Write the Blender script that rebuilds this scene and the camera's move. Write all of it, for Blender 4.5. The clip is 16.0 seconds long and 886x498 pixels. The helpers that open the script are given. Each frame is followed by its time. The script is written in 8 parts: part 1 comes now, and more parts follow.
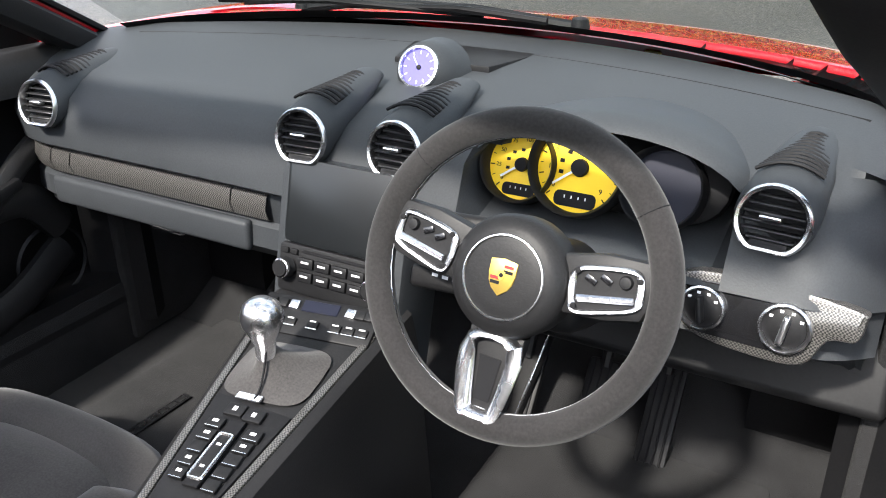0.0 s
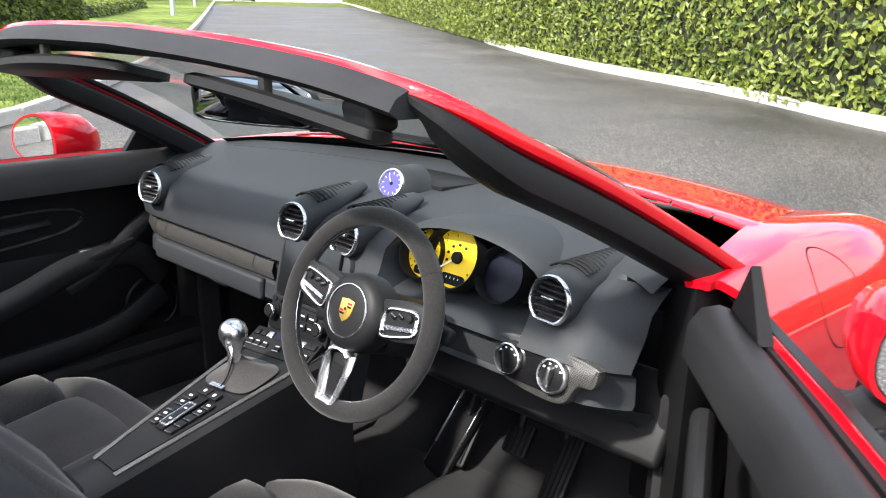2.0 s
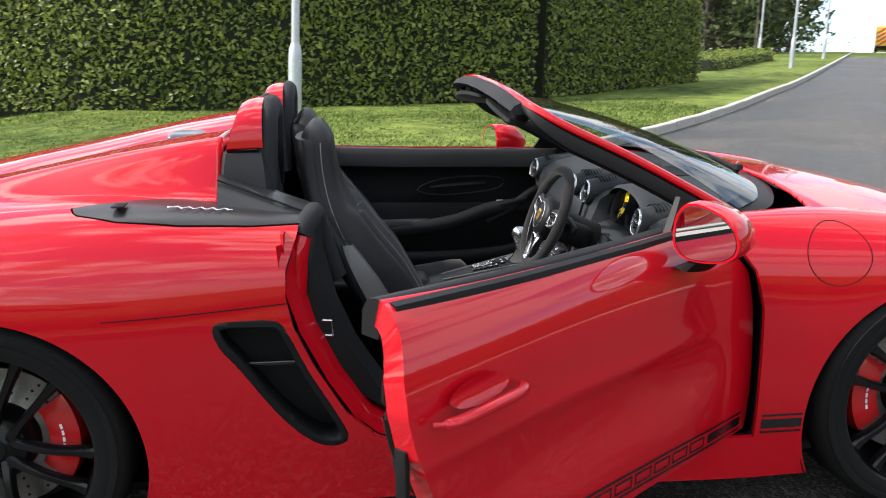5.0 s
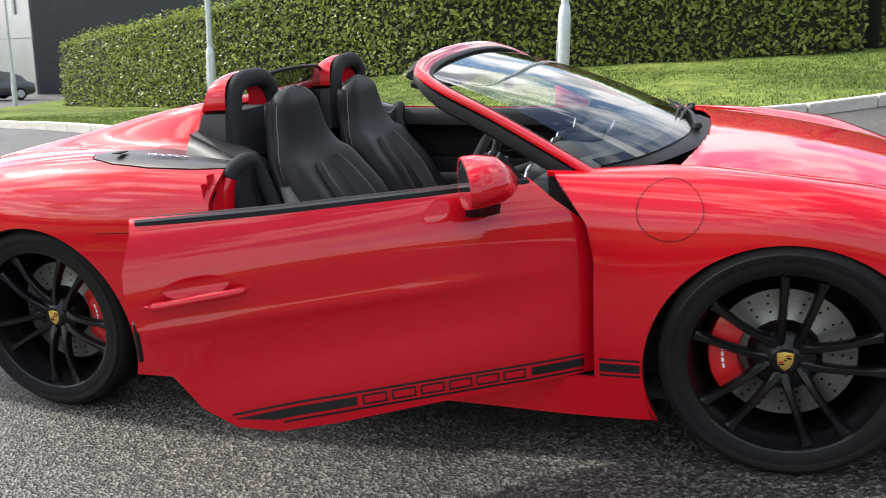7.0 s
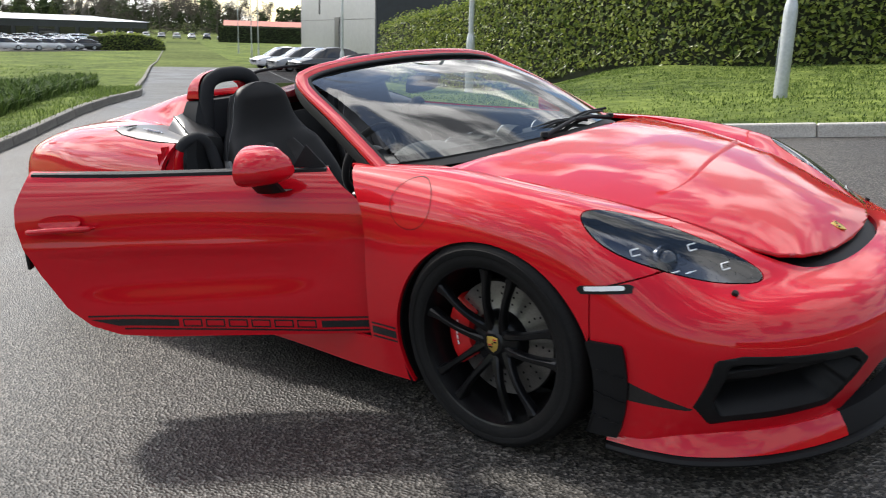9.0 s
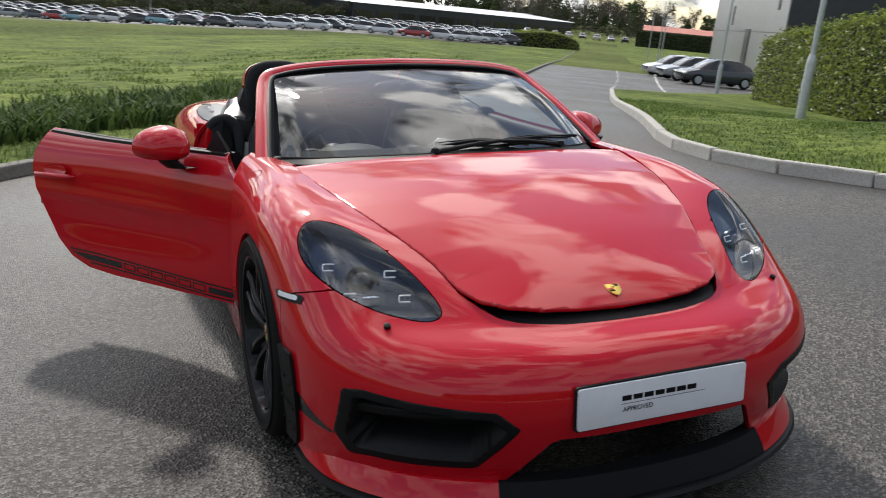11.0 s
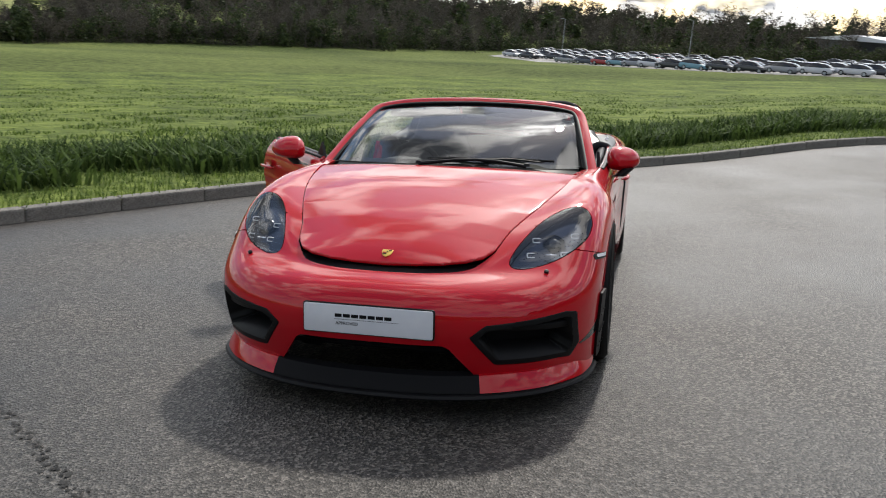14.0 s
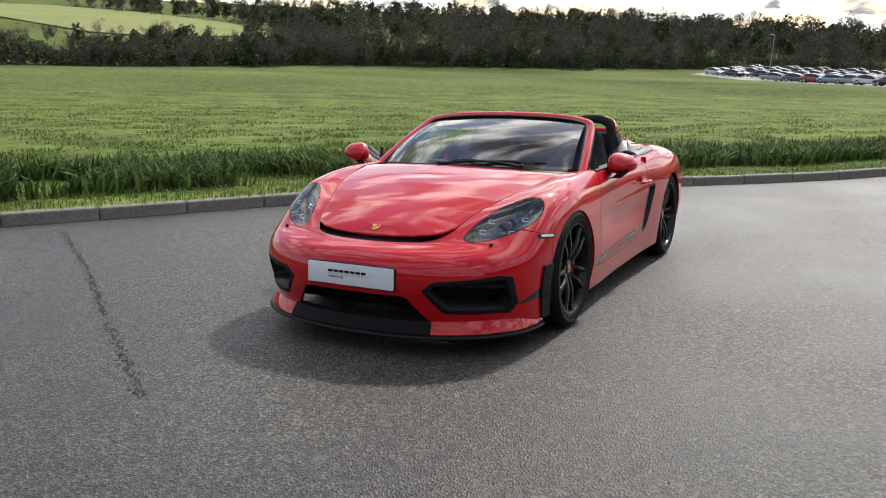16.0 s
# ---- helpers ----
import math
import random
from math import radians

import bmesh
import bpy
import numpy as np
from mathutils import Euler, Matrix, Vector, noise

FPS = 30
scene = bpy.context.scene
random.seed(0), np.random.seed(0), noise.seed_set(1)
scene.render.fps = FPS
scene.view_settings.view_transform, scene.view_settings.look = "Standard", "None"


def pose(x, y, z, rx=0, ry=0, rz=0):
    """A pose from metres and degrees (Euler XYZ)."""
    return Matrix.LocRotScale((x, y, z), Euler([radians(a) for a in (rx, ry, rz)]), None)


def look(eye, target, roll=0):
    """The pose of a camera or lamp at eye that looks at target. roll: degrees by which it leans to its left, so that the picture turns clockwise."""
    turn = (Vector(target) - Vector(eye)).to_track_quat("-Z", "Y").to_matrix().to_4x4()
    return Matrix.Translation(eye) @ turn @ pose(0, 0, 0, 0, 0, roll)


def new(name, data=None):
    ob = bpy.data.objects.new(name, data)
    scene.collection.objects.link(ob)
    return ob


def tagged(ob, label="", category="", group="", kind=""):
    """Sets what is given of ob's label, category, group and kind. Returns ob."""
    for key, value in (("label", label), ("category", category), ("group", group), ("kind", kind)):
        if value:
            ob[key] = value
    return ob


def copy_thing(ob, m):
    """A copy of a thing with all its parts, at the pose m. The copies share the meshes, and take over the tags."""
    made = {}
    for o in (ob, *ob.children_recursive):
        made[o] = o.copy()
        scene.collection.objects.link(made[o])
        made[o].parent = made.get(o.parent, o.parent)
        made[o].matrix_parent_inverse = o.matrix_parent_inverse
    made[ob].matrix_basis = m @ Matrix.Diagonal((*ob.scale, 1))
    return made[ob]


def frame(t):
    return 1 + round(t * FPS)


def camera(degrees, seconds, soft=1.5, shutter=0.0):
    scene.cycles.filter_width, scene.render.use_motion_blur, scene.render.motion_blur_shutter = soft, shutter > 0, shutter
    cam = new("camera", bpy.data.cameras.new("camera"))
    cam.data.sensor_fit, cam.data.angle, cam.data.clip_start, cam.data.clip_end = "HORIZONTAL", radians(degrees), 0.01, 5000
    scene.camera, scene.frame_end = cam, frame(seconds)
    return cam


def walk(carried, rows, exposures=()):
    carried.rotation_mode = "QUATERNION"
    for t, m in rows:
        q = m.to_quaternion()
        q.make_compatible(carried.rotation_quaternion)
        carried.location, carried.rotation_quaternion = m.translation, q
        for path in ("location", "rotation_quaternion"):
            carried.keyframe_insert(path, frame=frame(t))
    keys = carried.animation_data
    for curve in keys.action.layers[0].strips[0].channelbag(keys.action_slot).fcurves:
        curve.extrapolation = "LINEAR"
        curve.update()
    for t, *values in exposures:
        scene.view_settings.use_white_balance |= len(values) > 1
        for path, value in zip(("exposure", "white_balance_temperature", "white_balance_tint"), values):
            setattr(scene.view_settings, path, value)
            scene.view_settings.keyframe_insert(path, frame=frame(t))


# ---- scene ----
import collections
cam = camera(55.7, 16.0, soft=1.0, shutter=0.3)
# the road climbs ahead of the car and to its left: places are laid out on the car's
# own level plane and then tipped onto the slope
UP = Vector((-0.0699, 0.0558, 0.996)).normalized()
TILT = UP.rotation_difference(Vector((0, 0, 1))).to_matrix().to_4x4()
PATH = [
    (0, (0.647, -0.405, 1.161), (-0.237, 1.167, 0.296), -0.7),
    (0.5, (0.654, -0.412, 1.168), (-0.243, 1.159, 0.316), -0.9),
    (1, (0.744, -0.43, 1.189), (-0.233, 1.123, 0.394), -1.1),
    (1.5, (0.991, -0.456, 1.217), (-0.165, 1.022, 0.527), -0.7),
    (2, (1.251, -0.542, 1.256), (-0.028, 0.877, 0.666), 1.2),
    (2.5, (1.526, -0.711, 1.272), (0.139, 0.635, 0.759), 2.6),
    (3, (1.754, -0.782, 1.307), (0.17, 0.346, 0.84), 2.3),
    (3.5, (2.034, -0.734, 1.306), (0.286, 0.132, 0.866), 1.4),
    (4, (2.357, -0.702, 1.304), (0.514, -0.062, 0.862), 0.9),
    (4.5, (2.685, -0.591, 1.318), (0.785, -0.161, 0.865), 0.6),
    (4.7, (2.758, -0.503, 1.313), (0.845, -0.15, 0.849), 0.2),
    (6.8, (3.14, 0.907, 1.342), (1.305, 0.335, 0.792), -4.2),
    (7, (3.13, 1.065, 1.32), (1.31, 0.439, 0.775), -4.1),
    (7.5, (3.104, 1.478, 1.345), (1.347, 0.671, 0.833), -4.0),
    (8, (3.122, 1.99, 1.332), (1.433, 1.034, 0.85), -4.5),
    (8.5, (3.003, 2.353, 1.308), (1.415, 1.246, 0.808), -4.3),
    (9, (2.778, 2.75, 1.333), (1.327, 1.481, 0.8), -3.5),
    (9.2, (2.673, 2.894, 1.319), (1.265, 1.581, 0.778), -3.1),
    (11.3, (1.066, 4.004, 1.339), (0.458, 2.167, 0.835), 0.7),
    (11.5, (0.922, 4.053, 1.365), (0.393, 2.196, 0.845), 0.9),
    (12, (0.51, 4.204, 1.403), (0.29, 2.291, 0.863), 0.8),
    (12.5, (0.078, 4.456, 1.361), (0.093, 2.508, 0.908), 0.1),
    (13, (-0.248, 4.709, 1.372), (-0.141, 2.762, 0.929), 0.2),
    (13.5, (-0.649, 4.927, 1.354), (-0.374, 2.995, 0.918), 0.7),
    (14, (-0.985, 5.215, 1.337), (-0.54, 3.309, 0.928), 0.8),
    (14.5, (-1.335, 5.422, 1.364), (-0.739, 3.552, 0.977), 1.5),
    (15, (-1.709, 5.528, 1.367), (-0.994, 3.693, 1.015), 0.8),
    (15.5, (-2.007, 5.715, 1.341), (-1.199, 3.916, 1.006), 0.4),
    (16, (-2.323, 5.822, 1.338), (-1.442, 4.065, 0.968), 0.5),
]

EXPOSURES = [(0.0, 1.45), (1.0, 1.5), (1.5, 1.42), (2.0, 1.15), (2.5, 0.82), (3.5, 0.52), (4.5, 0.38), (7.0, 0.52), (8.0, 0.30), (9.0, 0.04), (11.5, -0.62), (13.0, -0.76), (14.5, -0.42), (16.0, -0.34)]
walk(cam, [(t, TILT @ look(e, g, r)) for t, e, g, r in PATH], EXPOSURES)

# ---- light ----
SUN_DIR = Vector((-0.06, -0.75, 0.72)).normalized()      # towards the sun
SUN_DIR = (TILT.to_3x3() @ SUN_DIR).normalized()
world = bpy.data.worlds.new("sky")
scene.world = world
world.use_nodes = True
wn, wl = world.node_tree.nodes, world.node_tree.links
wn.clear()
sky = wn.new("ShaderNodeTexSky")
sky.sky_type = "NISHITA"
sky.sun_disc = False
sky.sun_elevation = math.asin(SUN_DIR.z)
sky.sun_rotation = math.atan2(SUN_DIR.x, SUN_DIR.y)
sky.dust_density = 0.8
wtc = wn.new("ShaderNodeTexCoord")
wsep = wn.new("ShaderNodeSeparateXYZ")
wl.new(wtc.outputs["Generated"], wsep.inputs[0])
wrise = wn.new("ShaderNodeMath")
wrise.operation = "MAXIMUM"
wrise.inputs[1].default_value = 0.0
wl.new(wsep.outputs["Z"], wrise.inputs[0])
wlift = wn.new("ShaderNodeMath")
wlift.operation = "ADD"
wlift.inputs[1].default_value = 0.38
wl.new(wrise.outputs[0], wlift.inputs[0])
# clouds lie in a flat layer, so they crowd together towards the horizon
wmap = wn.new("ShaderNodeVectorMath")
wmap.operation = "DIVIDE"
wl.new(wtc.outputs["Generated"], wmap.inputs[0])
wl.new(wlift.outputs[0], wmap.inputs[1])
cl = wn.new("ShaderNodeTexNoise")
cl.inputs["Scale"].default_value = 3.9
cl.inputs["Detail"].default_value = 8.0
cl.inputs["Roughness"].default_value = 0.55
cl.inputs["Distortion"].default_value = 0.25
wl.new(wmap.outputs[0], cl.inputs["Vector"])
ramp = wn.new("ShaderNodeValToRGB")
ramp.color_ramp.elements[0].position = 0.45
ramp.color_ramp.elements[0].color = (0, 0, 0, 1)
ramp.color_ramp.elements[1].position = 0.54
ramp.color_ramp.elements[1].color = (1, 1, 1, 1)
wl.new(cl.outputs["Fac"], ramp.inputs[0])
cl2 = wn.new("ShaderNodeTexNoise")
cl2.inputs["Scale"].default_value = 5.2
cl2.inputs["Detail"].default_value = 5.0
wl.new(wmap.outputs[0], cl2.inputs["Vector"])
cramp = wn.new("ShaderNodeValToRGB")
cramp.color_ramp.elements[0].position = 0.42
cramp.color_ramp.elements[0].color = (1.3, 1.4, 1.6, 1)
cramp.color_ramp.elements[1].position = 0.58
cramp.color_ramp.elements[1].color = (19.0, 18.6, 18.2, 1)
wl.new(cl2.outputs["Fac"], cramp.inputs[0])
wmix = wn.new("ShaderNodeMix")
wmix.data_type = "RGBA"
wl.new(ramp.outputs[0], wmix.inputs[0])
wl.new(sky.outputs[0], wmix.inputs[6])
wl.new(cramp.outputs[0], wmix.inputs[7])
# thin cloud glows round the sun
wdot = wn.new("ShaderNodeVectorMath")
wdot.operation = "DOT_PRODUCT"
wdot.inputs[1].default_value = SUN_DIR
wl.new(wtc.outputs["Generated"], wdot.inputs[0])
wpow = wn.new("ShaderNodeMath")
wpow.operation = "POWER"
wpow.inputs[1].default_value = 160.0
wclip = wn.new("ShaderNodeMath")
wclip.operation = "MAXIMUM"
wclip.inputs[1].default_value = 0.0
wl.new(wdot.outputs["Value"], wclip.inputs[0])
wl.new(wclip.outputs[0], wpow.inputs[0])
wgain = wn.new("ShaderNodeMath")
wgain.operation = "MULTIPLY_ADD"
wgain.inputs[1].default_value = 4.0
wgain.inputs[2].default_value = 1.0
wl.new(wpow.outputs[0], wgain.inputs[0])
wglow = wn.new("ShaderNodeVectorMath")
wglow.operation = "SCALE"
weven = wn.new("ShaderNodeMix")
weven.data_type = "RGBA"
weven.inputs[6].default_value = (4.9, 5.0, 5.2, 1)
wl.new(wclip.outputs[0], weven.inputs[0])
wl.new(cramp.outputs[0], weven.inputs[7])
wl.new(weven.outputs[2], wglow.inputs[0])
wl.new(wgain.outputs[0], wglow.inputs["Scale"])
wl.new(wglow.outputs[0], wmix.inputs[7])
bg = wn.new("ShaderNodeBackground")
bg.inputs["Strength"].default_value = 0.23
wl.new(wmix.outputs[2], bg.inputs["Color"])
wout = wn.new("ShaderNodeOutputWorld")
wl.new(bg.outputs[0], wout.inputs["Surface"])
lamp = bpy.data.lights.new("sun", "SUN")
lamp.energy = 4.3
lamp.angle = radians(3.5)
lamp.color = (1.0, 0.95, 0.87)
new("sun", lamp).matrix_world = look(SUN_DIR * 60, (0, 0, 0))


# ---- materials ----
def shader(name, base=(0.5, 0.5, 0.5), rough=0.5, metal=0.0, coat=0.0, coat_rough=0.03, sheen=0.0, spec=0.5):
    m = bpy.data.materials.new(name)
    m.use_nodes = True
    b = m.node_tree.nodes["Principled BSDF"]
    b.inputs["Base Color"].default_value = (*base, 1)
    b.inputs["Roughness"].default_value = rough
    b.inputs["Metallic"].default_value = metal
    b.inputs["Coat Weight"].default_value = coat
    b.inputs["Coat Roughness"].default_value = coat_rough
    b.inputs["Sheen Weight"].default_value = sheen
    b.inputs["Specular IOR Level"].default_value = spec
    return m


def grain(m, dark, light, scale=60.0, big=3.0, bump=0.2, size=0.002, rough=None, detail=4.0, coords="Object", at=(0.3, 0.7)):
    """Two scales of colour variation and a fine relief."""
    n, l = m.node_tree.nodes, m.node_tree.links
    b = n["Principled BSDF"]
    tc = n.new("ShaderNodeTexCoord")
    a1, a2 = n.new("ShaderNodeTexNoise"), n.new("ShaderNodeTexNoise")
    for a, s in ((a1, scale), (a2, big)):
        a.inputs["Scale"].default_value = s
        a.inputs["Detail"].default_value = detail
        l.new(tc.outputs[coords], a.inputs["Vector"])
    mul = n.new("ShaderNodeMath")
    mul.operation = "ADD"
    l.new(a1.outputs["Fac"], mul.inputs[0])
    l.new(a2.outputs["Fac"], mul.inputs[1])
    half = n.new("ShaderNodeMath")
    half.operation = "MULTIPLY"
    half.inputs[1].default_value = 0.5
    l.new(mul.outputs[0], half.inputs[0])
    r = n.new("ShaderNodeValToRGB")
    r.color_ramp.elements[0].position, r.color_ramp.elements[1].position = at
    r.color_ramp.elements[0].color = (*dark, 1)
    r.color_ramp.elements[1].color = (*light, 1)
    l.new(half.outputs[0], r.inputs[0])
    l.new(r.outputs[0], b.inputs["Base Color"])
    if bump:
        bp = n.new("ShaderNodeBump")
        bp.inputs["Strength"].default_value = bump
        bp.inputs["Distance"].default_value = size
        l.new(a1.outputs["Fac"], bp.inputs["Height"])
        l.new(bp.outputs[0], b.inputs["Normal"])
    if rough:
        mr = n.new("ShaderNodeMapRange")
        mr.inputs["To Min"].default_value, mr.inputs["To Max"].default_value = rough
        l.new(a2.outputs["Fac"], mr.inputs["Value"])
        l.new(mr.outputs[0], b.inputs["Roughness"])
    return m


def island_tint(m, dark, light, seed_object=False):
    """Leaves, blades: each piece its own shade."""
    n, l = m.node_tree.nodes, m.node_tree.links
    r = n.new("ShaderNodeValToRGB")
    r.color_ramp.elements[0].color = (*dark, 1)
    r.color_ramp.elements[1].color = (*light, 1)
    if seed_object:
        g = n.new("ShaderNodeObjectInfo")
        l.new(g.outputs["Random"], r.inputs[0])
    else:
        g = n.new("ShaderNodeNewGeometry")
        l.new(g.outputs["Random Per Island"], r.inputs[0])
    l.new(r.outputs[0], n["Principled BSDF"].inputs["Base Color"])
    return m


def leafy(m, share=0.35):
    """Lets light through thin leaves."""
    n, l = m.node_tree.nodes, m.node_tree.links
    b = n["Principled BSDF"]
    t, mix = n.new("ShaderNodeBsdfTranslucent"), n.new("ShaderNodeMixShader")
    l.new(b.inputs["Base Color"].links[0].from_socket, t.inputs["Color"])
    mix.inputs[0].default_value = share
    l.new(b.outputs[0], mix.inputs[1])
    l.new(t.outputs[0], mix.inputs[2])
    l.new(mix.outputs[0], n["Material Output"].inputs["Surface"])
    return m


def clear_glass(name, tint=(0.92, 0.95, 0.93), ior=1.5):
    m = bpy.data.materials.new(name)
    m.use_nodes = True
    n, l = m.node_tree.nodes, m.node_tree.links
    n.clear()
    out = n.new("ShaderNodeOutputMaterial")
    mixer = n.new("ShaderNodeMixShader")
    tr, gl, fr = n.new("ShaderNodeBsdfTransparent"), n.new("ShaderNodeBsdfGlossy"), n.new("ShaderNodeLayerWeight")
    pw, ml = n.new("ShaderNodeMath"), n.new("ShaderNodeMapRange")
    pw.operation = "POWER"
    pw.inputs[1].default_value = 5.0
    f0 = 2 * ((ior - 1) / (ior + 1)) ** 2
    ml.inputs["To Min"].default_value = f0
    tr.inputs["Color"].default_value = (*tint, 1)
    gl.inputs["Roughness"].default_value = 0.015
    l.new(fr.outputs["Facing"], pw.inputs[0])
    l.new(pw.outputs[0], ml.inputs["Value"])
    l.new(ml.outputs[0], mixer.inputs[0])
    l.new(tr.outputs[0], mixer.inputs[1])
    l.new(gl.outputs[0], mixer.inputs[2])
    l.new(mixer.outputs[0], out.inputs["Surface"])
    return m


def weave_bumps(m, scale, dark, light):
    """Carbon cloth: a small chequer of light and dark tows."""
    n, l = m.node_tree.nodes, m.node_tree.links
    tc, ch = n.new("ShaderNodeTexCoord"), n.new("ShaderNodeTexChecker")
    ch.inputs["Scale"].default_value = scale
    ch.inputs["Color1"].default_value = (*dark, 1)
    ch.inputs["Color2"].default_value = (*light, 1)
    l.new(tc.outputs["Object"], ch.inputs["Vector"])
    l.new(ch.outputs["Color"], n["Principled BSDF"].inputs["Base Color"])
    return m


M = {}
M["red"] = shader("red_paint", (0.50, 0.002, 0.010), 0.5, 0.0, 0.95, 0.026, spec=0.06)
M["black_gloss"] = shader("black_gloss", (0.008, 0.008, 0.009), 0.2, 0.0, 0.6)
M["wheel"] = grain(shader("wheel_black", rough=0.3, coat=0.2, spec=0.2), (0.0025, 0.0025, 0.003), (0.006, 0.006, 0.0065), 40, 6, 0.0, rough=(0.22, 0.40))
M["plastic"] = grain(shader("black_plastic", rough=0.5, spec=0.18), (0.005, 0.005, 0.0055), (0.012, 0.012, 0.013), 300, 8, 0.15, 0.0006)
M["rubber"] = grain(shader("tyre_rubber", rough=0.75, spec=0.18), (0.004, 0.004, 0.0043), (0.011, 0.0108, 0.0105), 90, 7, 0.2, 0.001, rough=(0.6, 0.85))
M["dash"] = grain(shader("dash_leather", rough=0.6, spec=0.28), (0.019, 0.0212, 0.0240), (0.033, 0.036, 0.040), 420, 5, 0.25, 0.0006, rough=(0.52, 0.68))
M["rim_suede"] = grain(shader("worn_dark_suede", rough=0.95, sheen=0.15, spec=0.1), (0.011, 0.0104, 0.0105), (0.027, 0.0255, 0.0255), 320, 9, 0.25, 0.0006)
M["leather"] = grain(shader("black_leather", rough=0.5, spec=0.2), (0.0075, 0.0075, 0.008), (0.016, 0.0158, 0.0165), 380, 6, 0.3, 0.0007, rough=(0.42, 0.58))
M["suede"] = grain(shader("dark_suede", rough=0.95, sheen=0.2, spec=0.15), (0.018, 0.017, 0.0172), (0.056, 0.053, 0.052), 340, 7, 0.25, 0.0006)
M["carpet"] = grain(shader("black_carpet", rough=1.0, sheen=0.05, spec=0.05), (0.010, 0.010, 0.0105), (0.030, 0.030, 0.031), 700, 9, 0.6, 0.002)
M["soft_top"] = grain(shader("black_fabric", rough=0.8, spec=0.25), (0.012, 0.012, 0.014), (0.026, 0.027, 0.030), 900, 7, 0.35, 0.0007)
M["satin_black"] = grain(shader("satin_black", rough=0.34, spec=0.5), (0.012, 0.012, 0.013), (0.022, 0.022, 0.023), 500, 6, 0.1, 0.0004, rough=(0.28, 0.42))
M["chrome"] = shader("chrome", (0.82, 0.82, 0.84), 0.10, 1.0)
M["satin"] = grain(shader("satin_silver", rough=0.28, metal=1.0), (0.62, 0.62, 0.64), (0.78, 0.78, 0.80), 200, 5, 0.0, rough=(0.2, 0.34))
M["carbon"] = weave_bumps(shader("carbon_trim", rough=0.42, coat=0.45, metal=0.3), 480, (0.012, 0.012, 0.012), (0.11, 0.105, 0.10))
M["yellow"] = shader("yellow_dial", (0.90, 0.58, 0.0), 0.5)
M["gold"] = shader("gold_badge", (0.75, 0.52, 0.12), 0.3, 0.8)
M["white"] = grain(shader("white_marking", rough=0.5), (0.74, 0.74, 0.76), (0.84, 0.84, 0.85), 50, 6, 0.0)
M["plate"] = grain(shader("plate_white", rough=0.3, coat=0.3), (0.66, 0.67, 0.72), (0.74, 0.75, 0.79), 20, 4, 0.0)
M["ink"] = shader("black_ink", (0.008, 0.008, 0.009), 0.6, spec=0.12)
M["screen"] = shader("screen_glass", (0.008, 0.009, 0.010), 0.3, 0.0, 0.0, spec=0.35)
M["violet"] = shader("violet_dial", (0.07, 0.06, 0.28), 0.35)
M["lcd"] = shader("dark_display", (0.006, 0.007, 0.016), 0.4, 0.0, 0.0, spec=0.2)
M["glass"] = clear_glass("windscreen_glass", (0.70, 0.74, 0.72), 1.6)
M["lens"] = clear_glass("lamp_lens", (0.93, 0.95, 0.97), 1.45)
M["smoke"] = clear_glass("smoked_net", (0.25, 0.25, 0.26), 1.2)
M["mirror"] = shader("mirror_glass", (0.92, 0.93, 0.94), 0.01, 1.0)
# inside mirror: its dark reflection is put into the tint of the glass
M["mirror_dark"] = shader("dark_reflection_mirror", (0.16, 0.17, 0.18), 0.02, 1.0)
M["lamp_dark"] = shader("lamp_inside", (0.055, 0.062, 0.078), 0.2, 0.85)
M["disc"] = grain(shader("brake_disc", rough=0.35, metal=1.0), (0.17, 0.165, 0.16), (0.30, 0.29, 0.28), 200, 9, 0.1)
M["caliper"] = shader("red_caliper", (0.55, 0.01, 0.012), 0.35, 0.0, 0.5)
M["grey_plastic"] = grain(shader("grey_shell", rough=0.38, coat=0.2), (0.10, 0.097, 0.095), (0.14, 0.137, 0.135), 200, 4, 0.1, 0.0005)
M["belt_red"] = shader("belt_red", (0.6, 0.03, 0.03), 0.5)
M["blue_grey"] = shader("blue_grey_lid", (0.045, 0.055, 0.075), 0.3, 0.0, 0.3)


# ---- mesh helpers ----
def solid(name, verts, faces, mat, parent=None, smooth=True, label="", at=None):
    me = bpy.data.meshes.new(name)
    me.from_pydata([tuple(map(float, v)) for v in verts], [], [tuple(map(int, f)) for f in faces])
    me.materials.append(mat)
    if smooth:
        me.polygons.foreach_set("use_smooth", [True] * len(me.polygons))
    me.update()
    ob = new(name, me)
    if parent is not None:
        ob.parent = parent
    if at is not None:
        ob.matrix_local = at
    if label:
        ob["label"] = label
    return ob


def part(name, bm, mat, parent=None, label="", smooth=True, at=None, sharp=40):
    me = bpy.data.meshes.new(name)
    bm.normal_update()
    for e in bm.edges:
        if len(e.link_faces) == 2 and e.calc_face_angle(0) > radians(sharp):
            e.smooth = False
    for f in bm.faces:
        f.smooth = smooth
    bm.to_mesh(me)
    bm.free()
    me.materials.append(mat)
    ob = new(name, me)
    if parent is not None:
        ob.parent = parent
    if at is not None:
        ob.matrix_local = at
    if label:
        ob["label"] = label
    return ob


